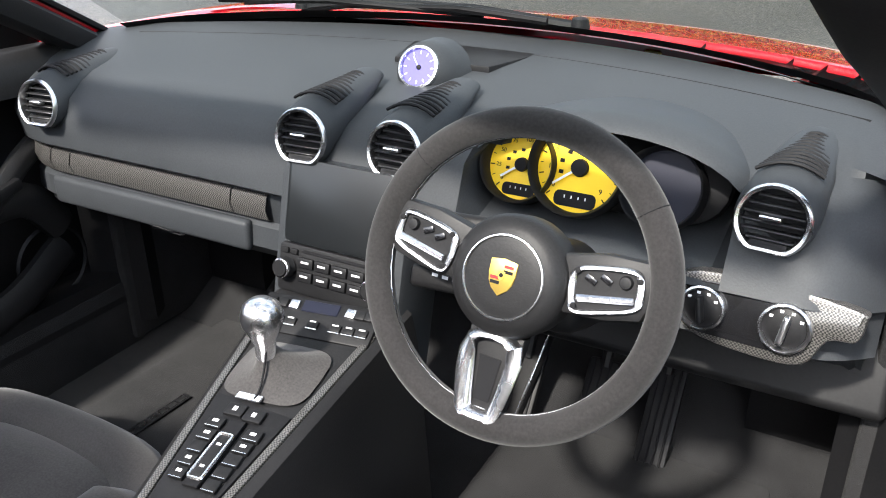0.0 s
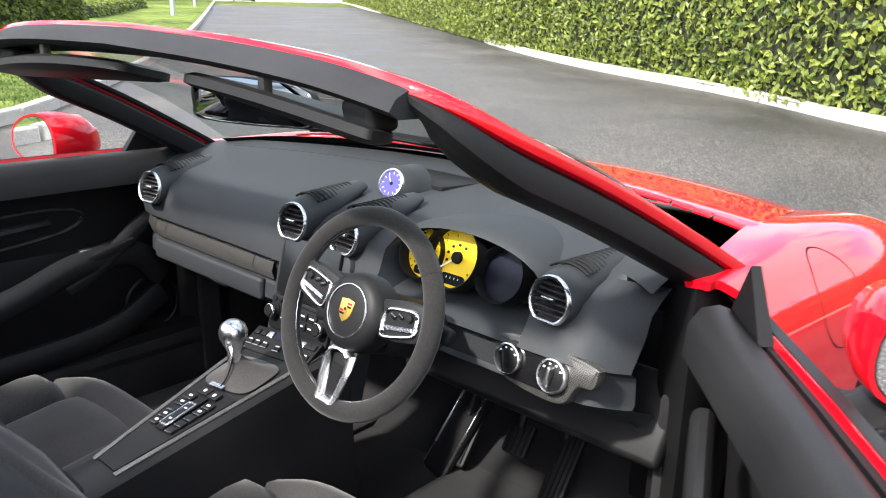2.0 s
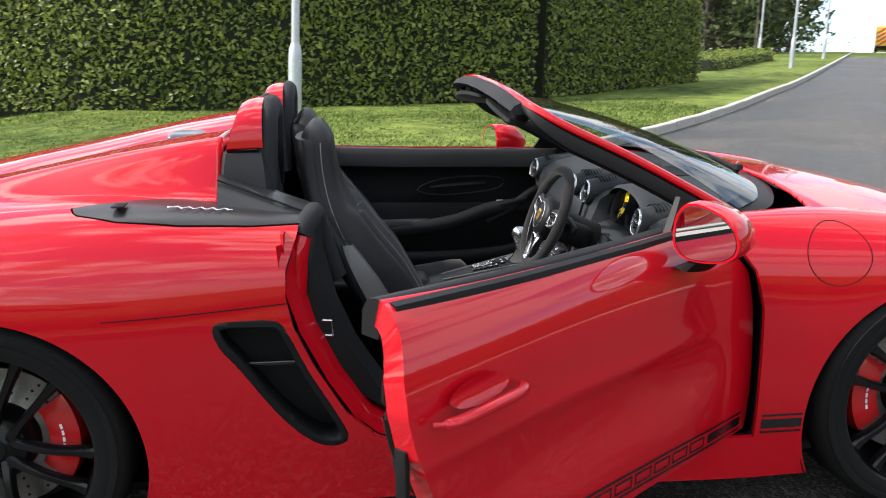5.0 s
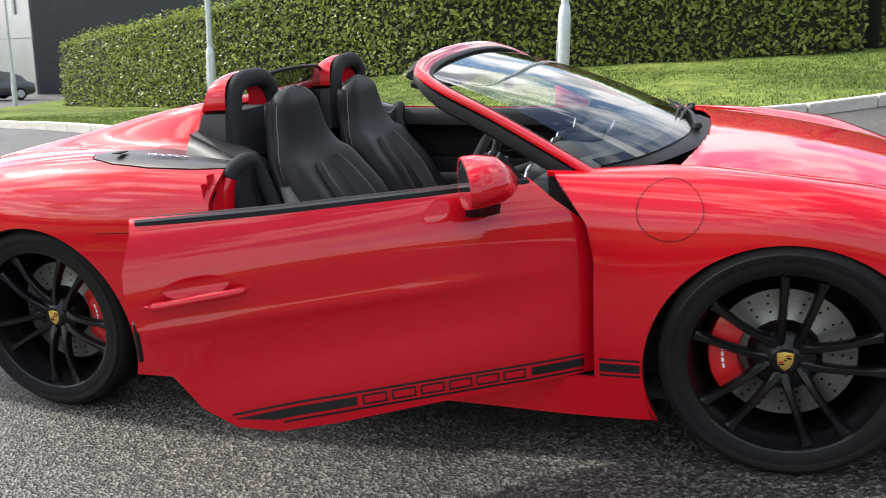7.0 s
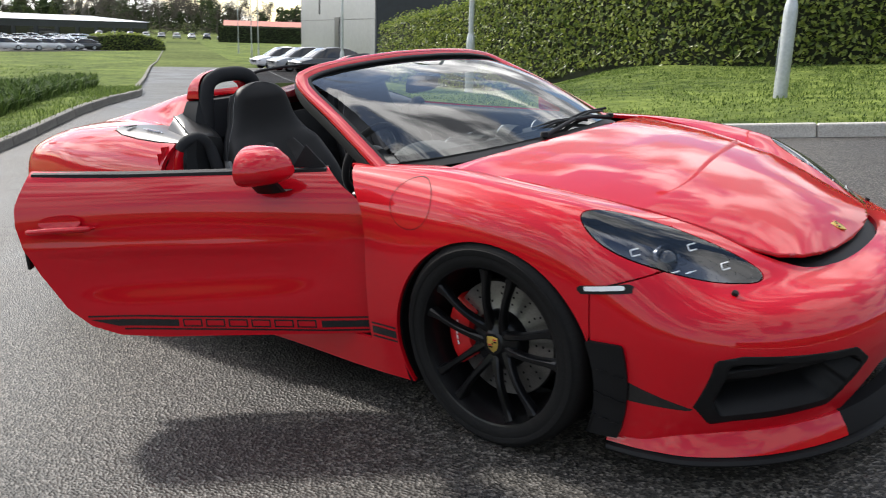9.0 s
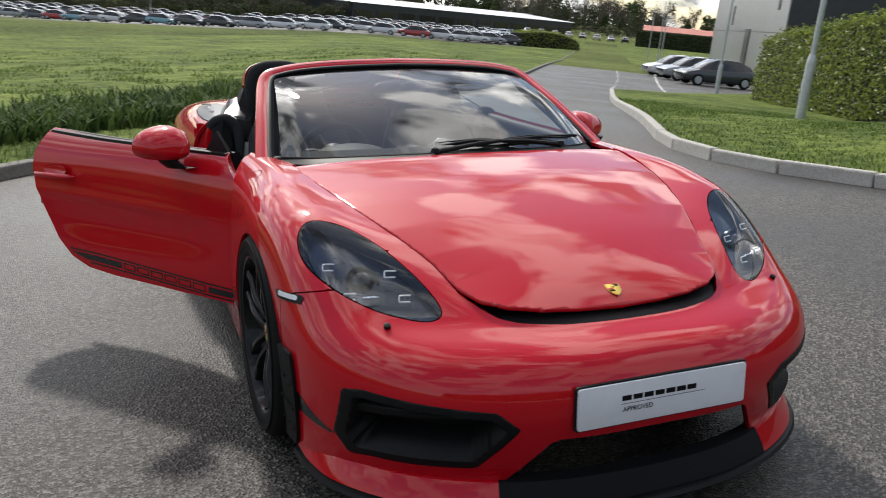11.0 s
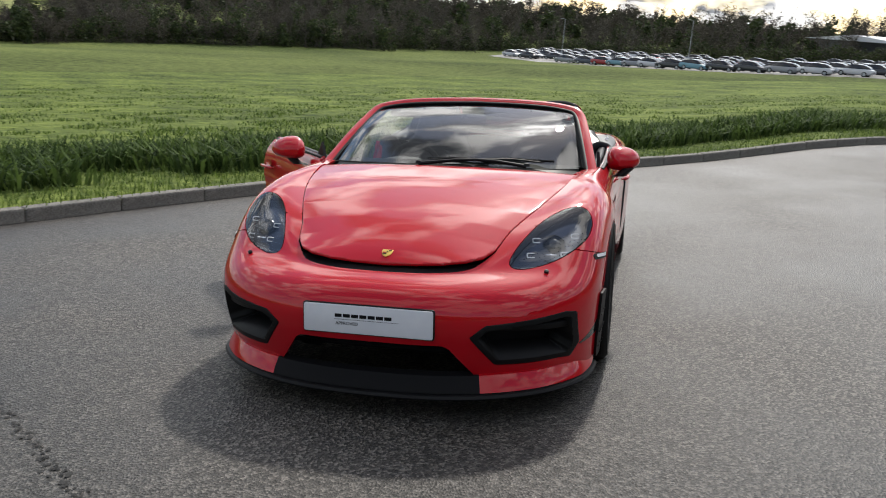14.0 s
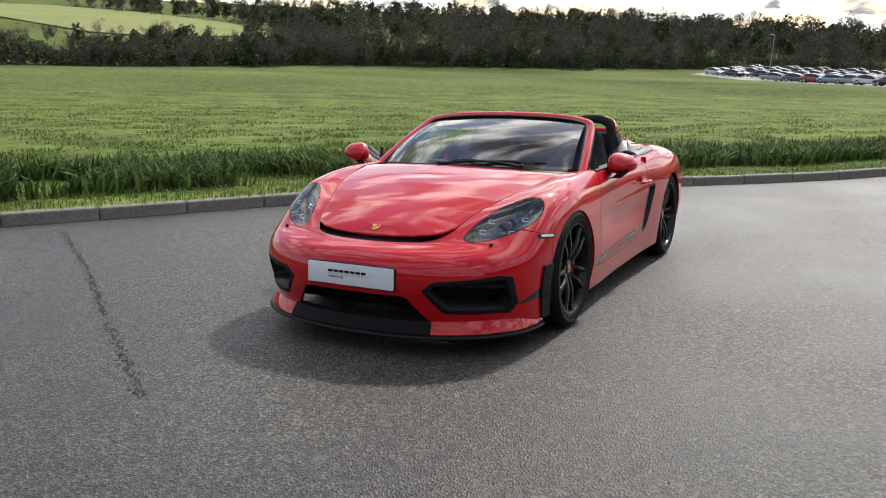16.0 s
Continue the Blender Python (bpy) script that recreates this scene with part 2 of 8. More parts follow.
def block(sx, sy, sz, bevel=0.0, seg=2, at=None, bm=None):
    """A box of that size about the origin of `at`, with rounded edges."""
    tmp = bmesh.new()
    bmesh.ops.create_cube(tmp, size=1.0, matrix=Matrix.Diagonal((sx, sy, sz, 1)))
    if bevel:
        bmesh.ops.bevel(tmp, geom=tmp.edges[:], offset=bevel, segments=seg, affect="EDGES", profile=0.5)
    if at is not None:
        bmesh.ops.transform(tmp, matrix=at, verts=tmp.verts)
    return joined(bm, tmp)


def joined(bm, tmp):
    if bm is None:
        return tmp
    me = bpy.data.meshes.new("tmp")
    tmp.to_mesh(me)
    tmp.free()
    bm.from_mesh(me)
    bpy.data.meshes.remove(me)
    return bm


def lathe(profile, seg=32, at=None, bm=None, closed=False):
    """Turns (radius, height) pairs round the z axis."""
    tmp = bmesh.new()
    rings = []
    for r, z in profile:
        if r < 1e-6:
            rings.append([tmp.verts.new((0, 0, z))])
        else:
            rings.append([tmp.verts.new((r * math.cos(2 * math.pi * k / seg), r * math.sin(2 * math.pi * k / seg), z)) for k in range(seg)])
    pairs = list(zip(rings, rings[1:]))
    if closed:
        pairs.append((rings[-1], rings[0]))
    for a, b in pairs:
        for k in range(seg):
            k2 = (k + 1) % seg
            if len(a) == 1 and len(b) > 1:
                tmp.faces.new((a[0], b[k], b[k2]))
            elif len(b) == 1 and len(a) > 1:
                tmp.faces.new((a[k2], a[k], b[0]))
            elif len(a) > 1:
                tmp.faces.new((a[k], b[k], b[k2], a[k2]))
    bmesh.ops.recalc_face_normals(tmp, faces=tmp.faces)
    if at is not None:
        bmesh.ops.transform(tmp, matrix=at, verts=tmp.verts)
    return joined(bm, tmp)


def spline(pts, n, closed=False):
    """Catmull-Rom through the points, n samples a span."""
    p = [Vector(q) for q in pts]
    out = []
    m = len(p)
    spans = m if closed else m - 1
    for i in range(spans):
        if closed:
            a, b, c, d = p[i - 1], p[i], p[(i + 1) % m], p[(i + 2) % m]
        else:
            b, c = p[i], p[i + 1]
            a = p[i - 1] if i else b * 2 - c
            d = p[i + 2] if i + 2 < m else c * 2 - b
        for k in range(n):
            t = k / n
            out.append(0.5 * ((2 * b) + (c - a) * t + (2 * a - 5 * b + 4 * c - d) * t * t + (3 * b - a - 3 * c + d) * t ** 3))
    if not closed:
        out.append(p[-1])
    return out


def tube(path, radius, seg=10, bm=None, closed=False, flat=1.0, up=(0, 0, 1), caps=True):
    """A round or flattened bar along a path; radius a number or a list."""
    tmp = bmesh.new()
    p = [Vector(q) for q in path]
    n = len(p)
    rings = []
    for i, q in enumerate(p):
        d = (p[(i + 1) % n] - p[i - 1]) if closed else (p[min(i + 1, n - 1)] - p[max(i - 1, 0)])
        d.normalize()
        s = d.cross(Vector(up))
        if s.length < 1e-4:
            s = d.cross(Vector((1, 0, 0)))
        s.normalize()
        u = s.cross(d)
        r = radius[i] if isinstance(radius, (list, tuple)) else radius
        rings.append([tmp.verts.new(q + s * (r * math.cos(2 * math.pi * k / seg)) + u * (r * flat * math.sin(2 * math.pi * k / seg))) for k in range(seg)])
    for i in range(n if closed else n - 1):
        a, b = rings[i], rings[(i + 1) % n]
        for k in range(seg):
            tmp.faces.new((a[k], a[(k + 1) % seg], b[(k + 1) % seg], b[k]))
    if caps and not closed:
        tmp.faces.new(rings[0][::-1])
        tmp.faces.new(rings[-1])
    bmesh.ops.recalc_face_normals(tmp, faces=tmp.faces)
    return joined(bm, tmp)


def loft(rings, bm=None, closed=True, caps=True):
    """Skins a list of rings with the same number of points."""
    tmp = bmesh.new()
    vs = [[tmp.verts.new(q) for q in ring] for ring in rings]
    m = len(vs[0])
    for a, b in zip(vs, vs[1:]):
        for k in range(m if closed else m - 1):
            tmp.faces.new((a[k], a[(k + 1) % m], b[(k + 1) % m], b[k]))
    if caps and closed:
        tmp.faces.new(vs[0][::-1])
        tmp.faces.new(vs[-1])
    bmesh.ops.recalc_face_normals(tmp, faces=tmp.faces)
    return joined(bm, tmp)


def slab(outline, thick, bevel=0.0, at=None, bm=None, seg=2):
    """A plate with that outline in its xy plane, its top at z = 0."""
    tmp = bmesh.new()
    f = tmp.faces.new([tmp.verts.new((q[0], q[1], 0)) for q in outline])
    f.normal_update()
    if f.normal.z < 0:
        f.normal_flip()
    ex = bmesh.ops.extrude_face_region(tmp, geom=[f])
    for v in [g for g in ex["geom"] if isinstance(g, bmesh.types.BMVert)]:
        v.co.z += thick
    for v in tmp.verts:
        v.co.z -= thick
    bmesh.ops.recalc_face_normals(tmp, faces=tmp.faces)
    if bevel:
        top = [e for e in tmp.edges if all(abs(v.co.z) < 1e-6 for v in e.verts)]
        bmesh.ops.bevel(tmp, geom=top, offset=bevel, segments=seg, affect="EDGES", profile=0.5)
    if at is not None:
        bmesh.ops.transform(tmp, matrix=at, verts=tmp.verts)
    return joined(bm, tmp)


def rounded(w, h, r, n=5):
    out = []
    for cx, cy, a0 in ((w / 2 - r, h / 2 - r, 0), (-w / 2 + r, h / 2 - r, 90), (-w / 2 + r, -h / 2 + r, 180), (w / 2 - r, -h / 2 + r, 270)):
        for k in range(n + 1):
            a = radians(a0 + 90 * k / n)
            out.append((cx + r * math.cos(a), cy + r * math.sin(a)))
    return out


def aim(origin, normal, up=(0, 0, 1)):
    """A frame whose z is the normal and whose y leans to up."""
    z = Vector(normal).normalized()
    x = Vector(up).cross(z)
    if x.length < 1e-5:
        x = Vector((1, 0, 0))
    x.normalize()
    y = z.cross(x)
    m = Matrix((x, y, z)).transposed().to_4x4()
    m.translation = Vector(origin)
    return m


def words(text, size, mat, parent, at, name="lettering", depth=0.0004):
    """Raised letters in the built-in font."""
    cu = bpy.data.curves.new(name, "FONT")
    cu.body, cu.size, cu.extrude, cu.align_x, cu.align_y = text, size, depth, "CENTER", "CENTER"
    tmp = bpy.data.objects.new(name, cu)
    scene.collection.objects.link(tmp)
    me = bpy.data.meshes.new_from_object(tmp.evaluated_get(bpy.context.evaluated_depsgraph_get()))
    bpy.data.objects.remove(tmp)
    me.materials.append(mat)
    ob = new(name, me)
    if parent is not None:
        ob.parent = parent
    ob.matrix_local = at
    return ob


def thing(name, label, category, group="", at=None, kind=""):
    e = new(name)
    e.empty_display_size = 0.1
    if at is not None:
        e.matrix_world = at
    return tagged(e, label, category, group, kind)


# ---- sheets with cut outlines ----
def fast_mesh(name, verts, faces, mat, smooth=False):
    """A mesh from arrays; all faces have the same number of corners."""
    verts, faces = np.asarray(verts, np.float32), np.asarray(faces, np.int32)
    me = bpy.data.meshes.new(name)
    k = faces.shape[1]
    me.vertices.add(len(verts))
    me.vertices.foreach_set("co", verts.ravel())
    me.loops.add(faces.size)
    me.loops.foreach_set("vertex_index", faces.ravel())
    me.polygons.add(len(faces))
    me.polygons.foreach_set("loop_start", np.arange(0, faces.size, k, dtype=np.int32))
    me.polygons.foreach_set("use_smooth", np.full(len(faces), smooth))
    me.materials.append(mat)
    me.update(calc_edges=True)
    me.validate()
    return me


def poly_sdf(pts, x, y):
    """Signed distance to a closed outline, positive inside."""
    p = np.array([q[:2] for q in pts], float)
    q = np.roll(p, -1, 0)
    best = np.full(x.shape, 1e9)
    inside = np.zeros(x.shape, bool)
    for (ax, ay), (bx, by) in zip(p, q):
        ex, ey = bx - ax, by - ay
        t = np.clip(((x - ax) * ex + (y - ay) * ey) / max(ex * ex + ey * ey, 1e-12), 0, 1)
        best = np.minimum(best, np.hypot(x - ax - t * ex, y - ay - t * ey))
        cross = (ay > y) != (by > y)
        inside ^= cross & (x < (bx - ax) * (y - ay) / (by - ay if abs(by - ay) > 1e-12 else 1e-12) + ax)
    return np.where(inside, best, -best)


def cut(verts, faces, field):
    """Keeps the part of a mesh where field (a number a vertex) is not negative."""
    base = np.asarray(verts, float)
    f0 = np.asarray(field, float)
    arr = np.asarray(faces)
    g = f0[arr] >= 0
    whole, some = g.all(1), g.any(1)
    kept = [tuple(f) for f in arr[whole].tolist()]
    extra, seen, n0 = [], {}, len(base)
    for face in arr[some & ~whole].tolist():
        out = []
        for i, a in enumerate(face):
            b = face[(i + 1) % len(face)]
            fa, fb = f0[a], f0[b]
            if fa >= 0:
                out.append(a)
            if (fa >= 0) != (fb >= 0):
                key = (min(a, b), max(a, b))
                if key not in seen:
                    extra.append(base[a] + (base[b] - base[a]) * (fa / (fa - fb)))
                    seen[key] = n0 + len(extra) - 1
                out.append(seen[key])
        out = [v for i, v in enumerate(out) if v != out[i - 1]]
        if len(out) >= 3:
            kept.append(tuple(out))
    verts = np.concatenate([base, np.array(extra).reshape(-1, 3)])
    used = sorted({v for f in kept for v in f})
    where = {v: i for i, v in enumerate(used)}
    return verts[used].reshape(-1, 3), [tuple(where[v] for v in f) for f in kept]


def rim(verts, faces, depth):
    """Turns the free edges of a panel inwards by depth, so that it has an edge."""
    v = np.array(verts)
    normal = np.zeros_like(v)
    count = {}
    for f in faces:
        p = v[list(f)]
        n = np.cross(p[1] - p[0], p[2] - p[0])
        for a in f:
            normal[a] += n
        for i, a in enumerate(f):
            b = f[(i + 1) % len(f)]
            count[(a, b)] = count.get((a, b), 0) + 1
    normal /= np.maximum(np.linalg.norm(normal, axis=1, keepdims=True), 1e-12)
    free = [(a, b) for (a, b) in count if (b, a) not in count]
    extra, faces2 = {}, list(faces)
    vs = list(v)
    for a, b in free:
        for q in (a, b):
            if q not in extra:
                vs.append(v[q] - normal[q] * depth)
                extra[q] = len(vs) - 1
        faces2.append((b, a, extra[a], extra[b]))
    return np.array(vs), faces2


def grid_faces(nu, nv):
    i, j = np.meshgrid(np.arange(nu - 1), np.arange(nv - 1), indexing="ij")
    a = (i * nv + j).ravel()
    return np.stack([a, a + nv, a + nv + 1, a + 1], 1)


# ---- the lie of the land ----
SLOPE = TILT.to_3x3() @ Vector((0, 0, 1))


def ease(a, b, x):
    t = np.clip((x - a) / (b - a), 0, 1)
    return t * t * (3 - 2 * t)


def ground_z(x, y):
    x, y = np.asarray(x, float), np.asarray(y, float)
    s = -(SLOPE.x * x + SLOPE.y * y) / SLOPE.z
    r = np.hypot(x, y)
    s = np.where(s > 0, s, s * (1 - 0.36 * ease(25, 115, r)))
    s = np.where(s > 6.2, 6.2 + np.tanh(s - 6.2), s)
    away = np.where(x * 0.5 - y * 0.85 > 0, 1.0, 0.25)
    s = np.maximum(s, -9.0)
    # towards the yard and its drive the land falls away gently
    u = -0.5 * x - 0.86 * y
    low = np.interp(u, [8, 14, 24, 32, 56, 78, 133, 250, 600], [0.05, -0.18, -0.6, -0.9, -1.5, -2.1, -2.6, -3.3, -4.5])
    turn = np.degrees(np.arctan2(-y, -x))
    m = ease(22, 36, turn) * (1 - ease(66, 84, turn)) * ease(7, 16, r)
    s = s * (1 - m) + low * m
    away = away * (1 - 0.5 * m)
    return s + away * (0.028 * np.clip(r - 150, 0, 190) + 0.012 * np.maximum(r - 340, 0)) * (r < 1600)


def gz(x, y):
    return float(ground_z(x, y))


def sheet(name, outline, lift, step, mat, rough=0.0, inset=None):
    """A piece of ground inside an outline, following the slope."""
    p = np.array(outline)
    x0, y0, x1, y1 = p[:, 0].min(), p[:, 1].min(), p[:, 0].max(), p[:, 1].max()
    nx, ny = int((x1 - x0) / step) + 3, int((y1 - y0) / step) + 3
    gx, gy = np.meshgrid(x0 - step + step * np.arange(nx + 1), y0 - step + step * np.arange(ny + 1), indexing="ij")
    gx, gy = gx.ravel(), gy.ravel()
    d = poly_sdf(outline, gx, gy)
    z = ground_z(gx, gy) + lift
    if rough:
        bumps = np.array([noise.fractal((a * 0.7, b * 0.7, 0.3), 1.0, 2.0, 4) for a, b in zip(gx, gy)])
        z = z + rough * (bumps + 0.35) * np.clip(d / 0.6, 0, 1)
    verts, faces = cut(np.stack([gx, gy, z], 1), grid_faces(nx + 1, ny + 1), d)
    return tagged(solid(name, verts, faces, mat), kind="structure")


def dense(pts, step=0.5):
    """A smooth line through plan points, resampled at even steps."""
    q = [Vector((a, b, 0)) for a, b in pts]
    fine = spline(q, 24)
    out, left = [fine[0]], step
    for a, b in zip(fine, fine[1:]):
        seg = (b - a).length
        while seg >= left:
            a = a + (b - a) * (left / seg)
            out.append(a)
            seg = (b - a).length
            left = step
        left -= seg
    return [(v.x, v.y) for v in out]


FIELD_KERB = [(-111, -179), (-87, -141.5), (-60, -99), (-34, -58), (-26.4, -46), (-12.6, -23.6), (-9.9, -19.2), (-7.0, -14.3), (-3.5, -10.5), (-2.3, -9.2), (0.1, -6.65), (2.3, -4.45), (3.55, -2.45), (4.55, -0.5), (5.25, 0.8), (6.6, 4.2), (8.4, 9.0), (10, 14)]
LAWN_KERB = [(-62, 40.5), (-24.3, 15.3), (-15.7, 9.3), (-11.5, 6.3), (-8.4, 3.8), (-6.75, 2.2), (-6.05, 0.8), (-5.5, -0.6), (-5.0, -2.0), (-4.85, -3.2), (-5.2, -4.6), (-6.5, -6.9), (-8.5, -10.5), (-10.6, -14.0), (-13.2, -18.0), (-14.3, -19.7)]
LAWN_FAR = [(-15.4, -20.3), (-17.2, -20.6), (-21.4, -23.4), (-28, -27.6), (-38, -33)]
FAR_EDGE = [(-26, -33.5), (-31.2, -41.2), (-43, -59.5), (-58, -83), (-76, -111), (-119, -179)]
BANK_KERB = [(-62, 53.5), (-23.3, 24.6), (-9.3, 13.7), (-3.4, 10.2), (-1.0, 8.5), (1.6, 7.6), (5, 8.2), (9, 11.5), (12, 16)]
field_line, lawn_line, bank_line = dense(FIELD_KERB), dense(LAWN_KERB), dense(BANK_KERB)

# asphalt: dark binder with pale chippings, worn and damp-stained in patches
M["asphalt"] = shader("asphalt", rough=0.7, spec=0.32)
_n, _l = M["asphalt"].node_tree.nodes, M["asphalt"].node_tree.links
_b = _n["Principled BSDF"]
_tc = _n.new("ShaderNodeTexCoord")
_v = _n.new("ShaderNodeTexVoronoi")
_v.inputs["Scale"].default_value = 105
_l.new(_tc.outputs["Object"], _v.inputs["Vector"])
_r = _n.new("ShaderNodeValToRGB")
for _e, (_p, _c) in zip((_r.color_ramp.elements[0], _r.color_ramp.elements[1]), ((0.0, (0.020, 0.0189, 0.0172, 1)), (0.6, (0.070, 0.0655, 0.0588, 1)))):
    _e.position, _e.color = _p, _c
_e = _r.color_ramp.elements.new(1.0)
_e.color = (0.225, 0.209, 0.187, 1)
_sep = _n.new("ShaderNodeSeparateColor")
_l.new(_v.outputs["Color"], _sep.inputs[0])
_l.new(_sep.outputs[0], _r.inputs[0])
_big = _n.new("ShaderNodeTexNoise")
_big.inputs["Scale"].default_value = 0.55
_big.inputs["Detail"].default_value = 6
_l.new(_tc.outputs["Object"], _big.inputs["Vector"])
_br = _n.new("ShaderNodeValToRGB")
_br.color_ramp.elements[0].position, _br.color_ramp.elements[0].color = 0.35, (0.42, 0.42, 0.43, 1)
_br.color_ramp.elements[1].position, _br.color_ramp.elements[1].color = 0.66, (0.98, 0.96, 0.94, 1)
_l.new(_big.outputs["Fac"], _br.inputs[0])
_mx = _n.new("ShaderNodeMix")
_mx.data_type, _mx.blend_type = "RGBA", "MULTIPLY"
_mx.inputs[0].default_value = 1.0
_l.new(_r.outputs[0], _mx.inputs[6])
_l.new(_br.outputs[0], _mx.inputs[7])
_l.new(_mx.outputs[2], _b.inputs["Base Color"])
_bp = _n.new("ShaderNodeBump")
_bp.inputs["Strength"].default_value, _bp.inputs["Distance"].default_value = 1.0, 0.0040
_l.new(_v.outputs["Distance"], _bp.inputs["Height"])
_l.new(_bp.outputs[0], _b.inputs["Normal"])
_mr = _n.new("ShaderNodeMapRange")
_mr.inputs["From Min"].default_value, _mr.inputs["From Max"].default_value = 0.35, 0.65
_mr.inputs["To Min"].default_value, _mr.inputs["To Max"].default_value = 0.42, 0.62
_l.new(_big.outputs["Fac"], _mr.inputs["Value"])
_l.new(_mr.outputs[0], _b.inputs["Roughness"])

M["grass_ground"] = grain(shader("grass_ground", rough=0.95, spec=0.1), (0.038, 0.061, 0.014), (0.185, 0.232, 0.052), 3.2, 0.30, 1.0, 0.16, detail=8, at=(0.36, 0.64))
M["far_ground"] = grain(shader("far_ground", rough=1.0, spec=0.05), (0.048, 0.068, 0.021), (0.170, 0.200, 0.062), 1.6, 0.03, 0.9, 0.25, detail=6, at=(0.38, 0.62))
M["blade"] = leafy(island_tint(shader("grass_blades", rough=0.7, spec=0.2), (0.038, 0.072, 0.015), (0.170, 0.235, 0.050)))
M["strap"] = leafy(island_tint(shader("strap_leaves", rough=0.75, spec=0.12), (0.018, 0.038, 0.010), (0.110, 0.165, 0.042)), 0.3)
M["laurel"] = leafy(island_tint(shader("hedge_leaves", rough=0.4), (0.060, 0.105, 0.020), (0.330, 0.380, 0.075)), 0.45)
# shade deep between the hedge leaves, put into a near-black colour
M["hedge_shade_core"] = grain(shader("hedge_shade_core", rough=1.0), (0.008, 0.010, 0.005), (0.022, 0.026, 0.010), 20, 2, 0.5, 0.02)
M["kerb"] = grain(shader("kerb_concrete", rough=0.85), (0.085, 0.078, 0.068), (0.33, 0.31, 0.27), 60, 1.2, 0.4, 0.004)
M["kerb_light"] = grain(shader("kerb_pale", rough=0.85), (0.30, 0.28, 0.25), (0.62, 0.60, 0.55), 60, 1.2, 0.3, 0.004)
M["galv"] = grain(shader("galvanised", rough=0.45, metal=0.6), (0.36, 0.38, 0.39), (0.54, 0.56, 0.57), 30, 3, 0.0)
M["silver_clad"] = grain(shader("silver_panels", rough=0.38, metal=0.75), (0.24, 0.25, 0.27), (0.36, 0.37, 0.39), 3, 0.25, 0.05, 0.01, rough=(0.32, 0.48))
M["dark_clad"] = grain(shader("dark_cladding", rough=0.35), (0.010, 0.012, 0.016), (0.022, 0.026, 0.034), 3, 0.4, 0.0)
M["white_roof"] = shader("white_roof", (0.75, 0.76, 0.78), 0.5)
M["red_roof"] = grain(shader("red_roof", rough=0.7), (0.42, 0.14, 0.10), (0.60, 0.22, 0.16), 4, 0.5, 0.0)
M["bark"] = grain(shader("bark", rough=0.95), (0.06, 0.052, 0.043), (0.14, 0.125, 0.105), 12, 1, 0.4, 0.02)
M["twig"] = island_tint(shader("bare_twigs", rough=0.9, spec=0.1), (0.050, 0.044, 0.037), (0.160, 0.140, 0.110))
M["evergreen"] = leafy(island_tint(shader("evergreen_leaves", rough=0.7, spec=0.3), (0.020, 0.034, 0.012), (0.080, 0.105, 0.034)), 0.25)
M["pale_field"] = grain(shader("pale_field", rough=1.0, spec=0.05), (0.20, 0.22, 0.085), (0.30, 0.31, 0.13), 0.8, 0.03, 0.3, 0.1, detail=6)

# one sheet of ground out to the horizon, just under the road and verges
radii = np.concatenate([np.linspace(0, 30, 7), np.geomspace(36, 1500, 46)])
angles = np.linspace(0, 2 * np.pi, 145)[:-1]
rr, aa = np.meshgrid(radii, angles, indexing="ij")
gx, gy = (rr * np.cos(aa)).ravel(), (rr * np.sin(aa)).ravel()
gzz = ground_z(gx, gy) - 0.30 + 0.36 * ease(44, 62, np.hypot(gx, gy))
fs = []
for i in range(len(radii) - 1):
    for k in range(144):
        a, b = i * 144 + k, i * 144 + (k + 1) % 144
        fs.append((a, a + 144, b + 144, b))
tagged(solid("ground", np.stack([gx, gy, gzz], 1), fs, M["far_ground"]), kind="structure")

# road: the junction and its two arms
road_outline = [*field_line, (12, 20), *bank_line[::-1], (-66, 50), *lawn_line, (-26, -24), (-36, -36), (-50, -64), (-80, -110), (-124, -178)]
sheet("road", road_outline, 0.0, 1.0, M["asphalt"])
sheet("verge_field", [*field_line, (60, 20), (66, -30), (30, -66), (-20, -84), (-56, -104), (-62, -108)], 0.105, 0.8, M["grass_ground"], 0.06)
sheet("verge_lawn", [*lawn_line, *LAWN_FAR, (-44, -12), (-66, 12)], 0.10, 0.8, M["grass_ground"], 0.04)
sheet("verge_bank", [*bank_line, (20, 30), (-30, 66), (-60, 60)], 0.10, 1.2, M["grass_ground"], 0.05)
# second drive between the lawn and the next grass, with its own grass beyond
sheet("verge_far", [*FAR_EDGE, (-140, -165), (-90, -84), (-62, -72), (-47, -60), (-35, -46)], 0.08, 1.6, M["grass_ground"], 0.03)


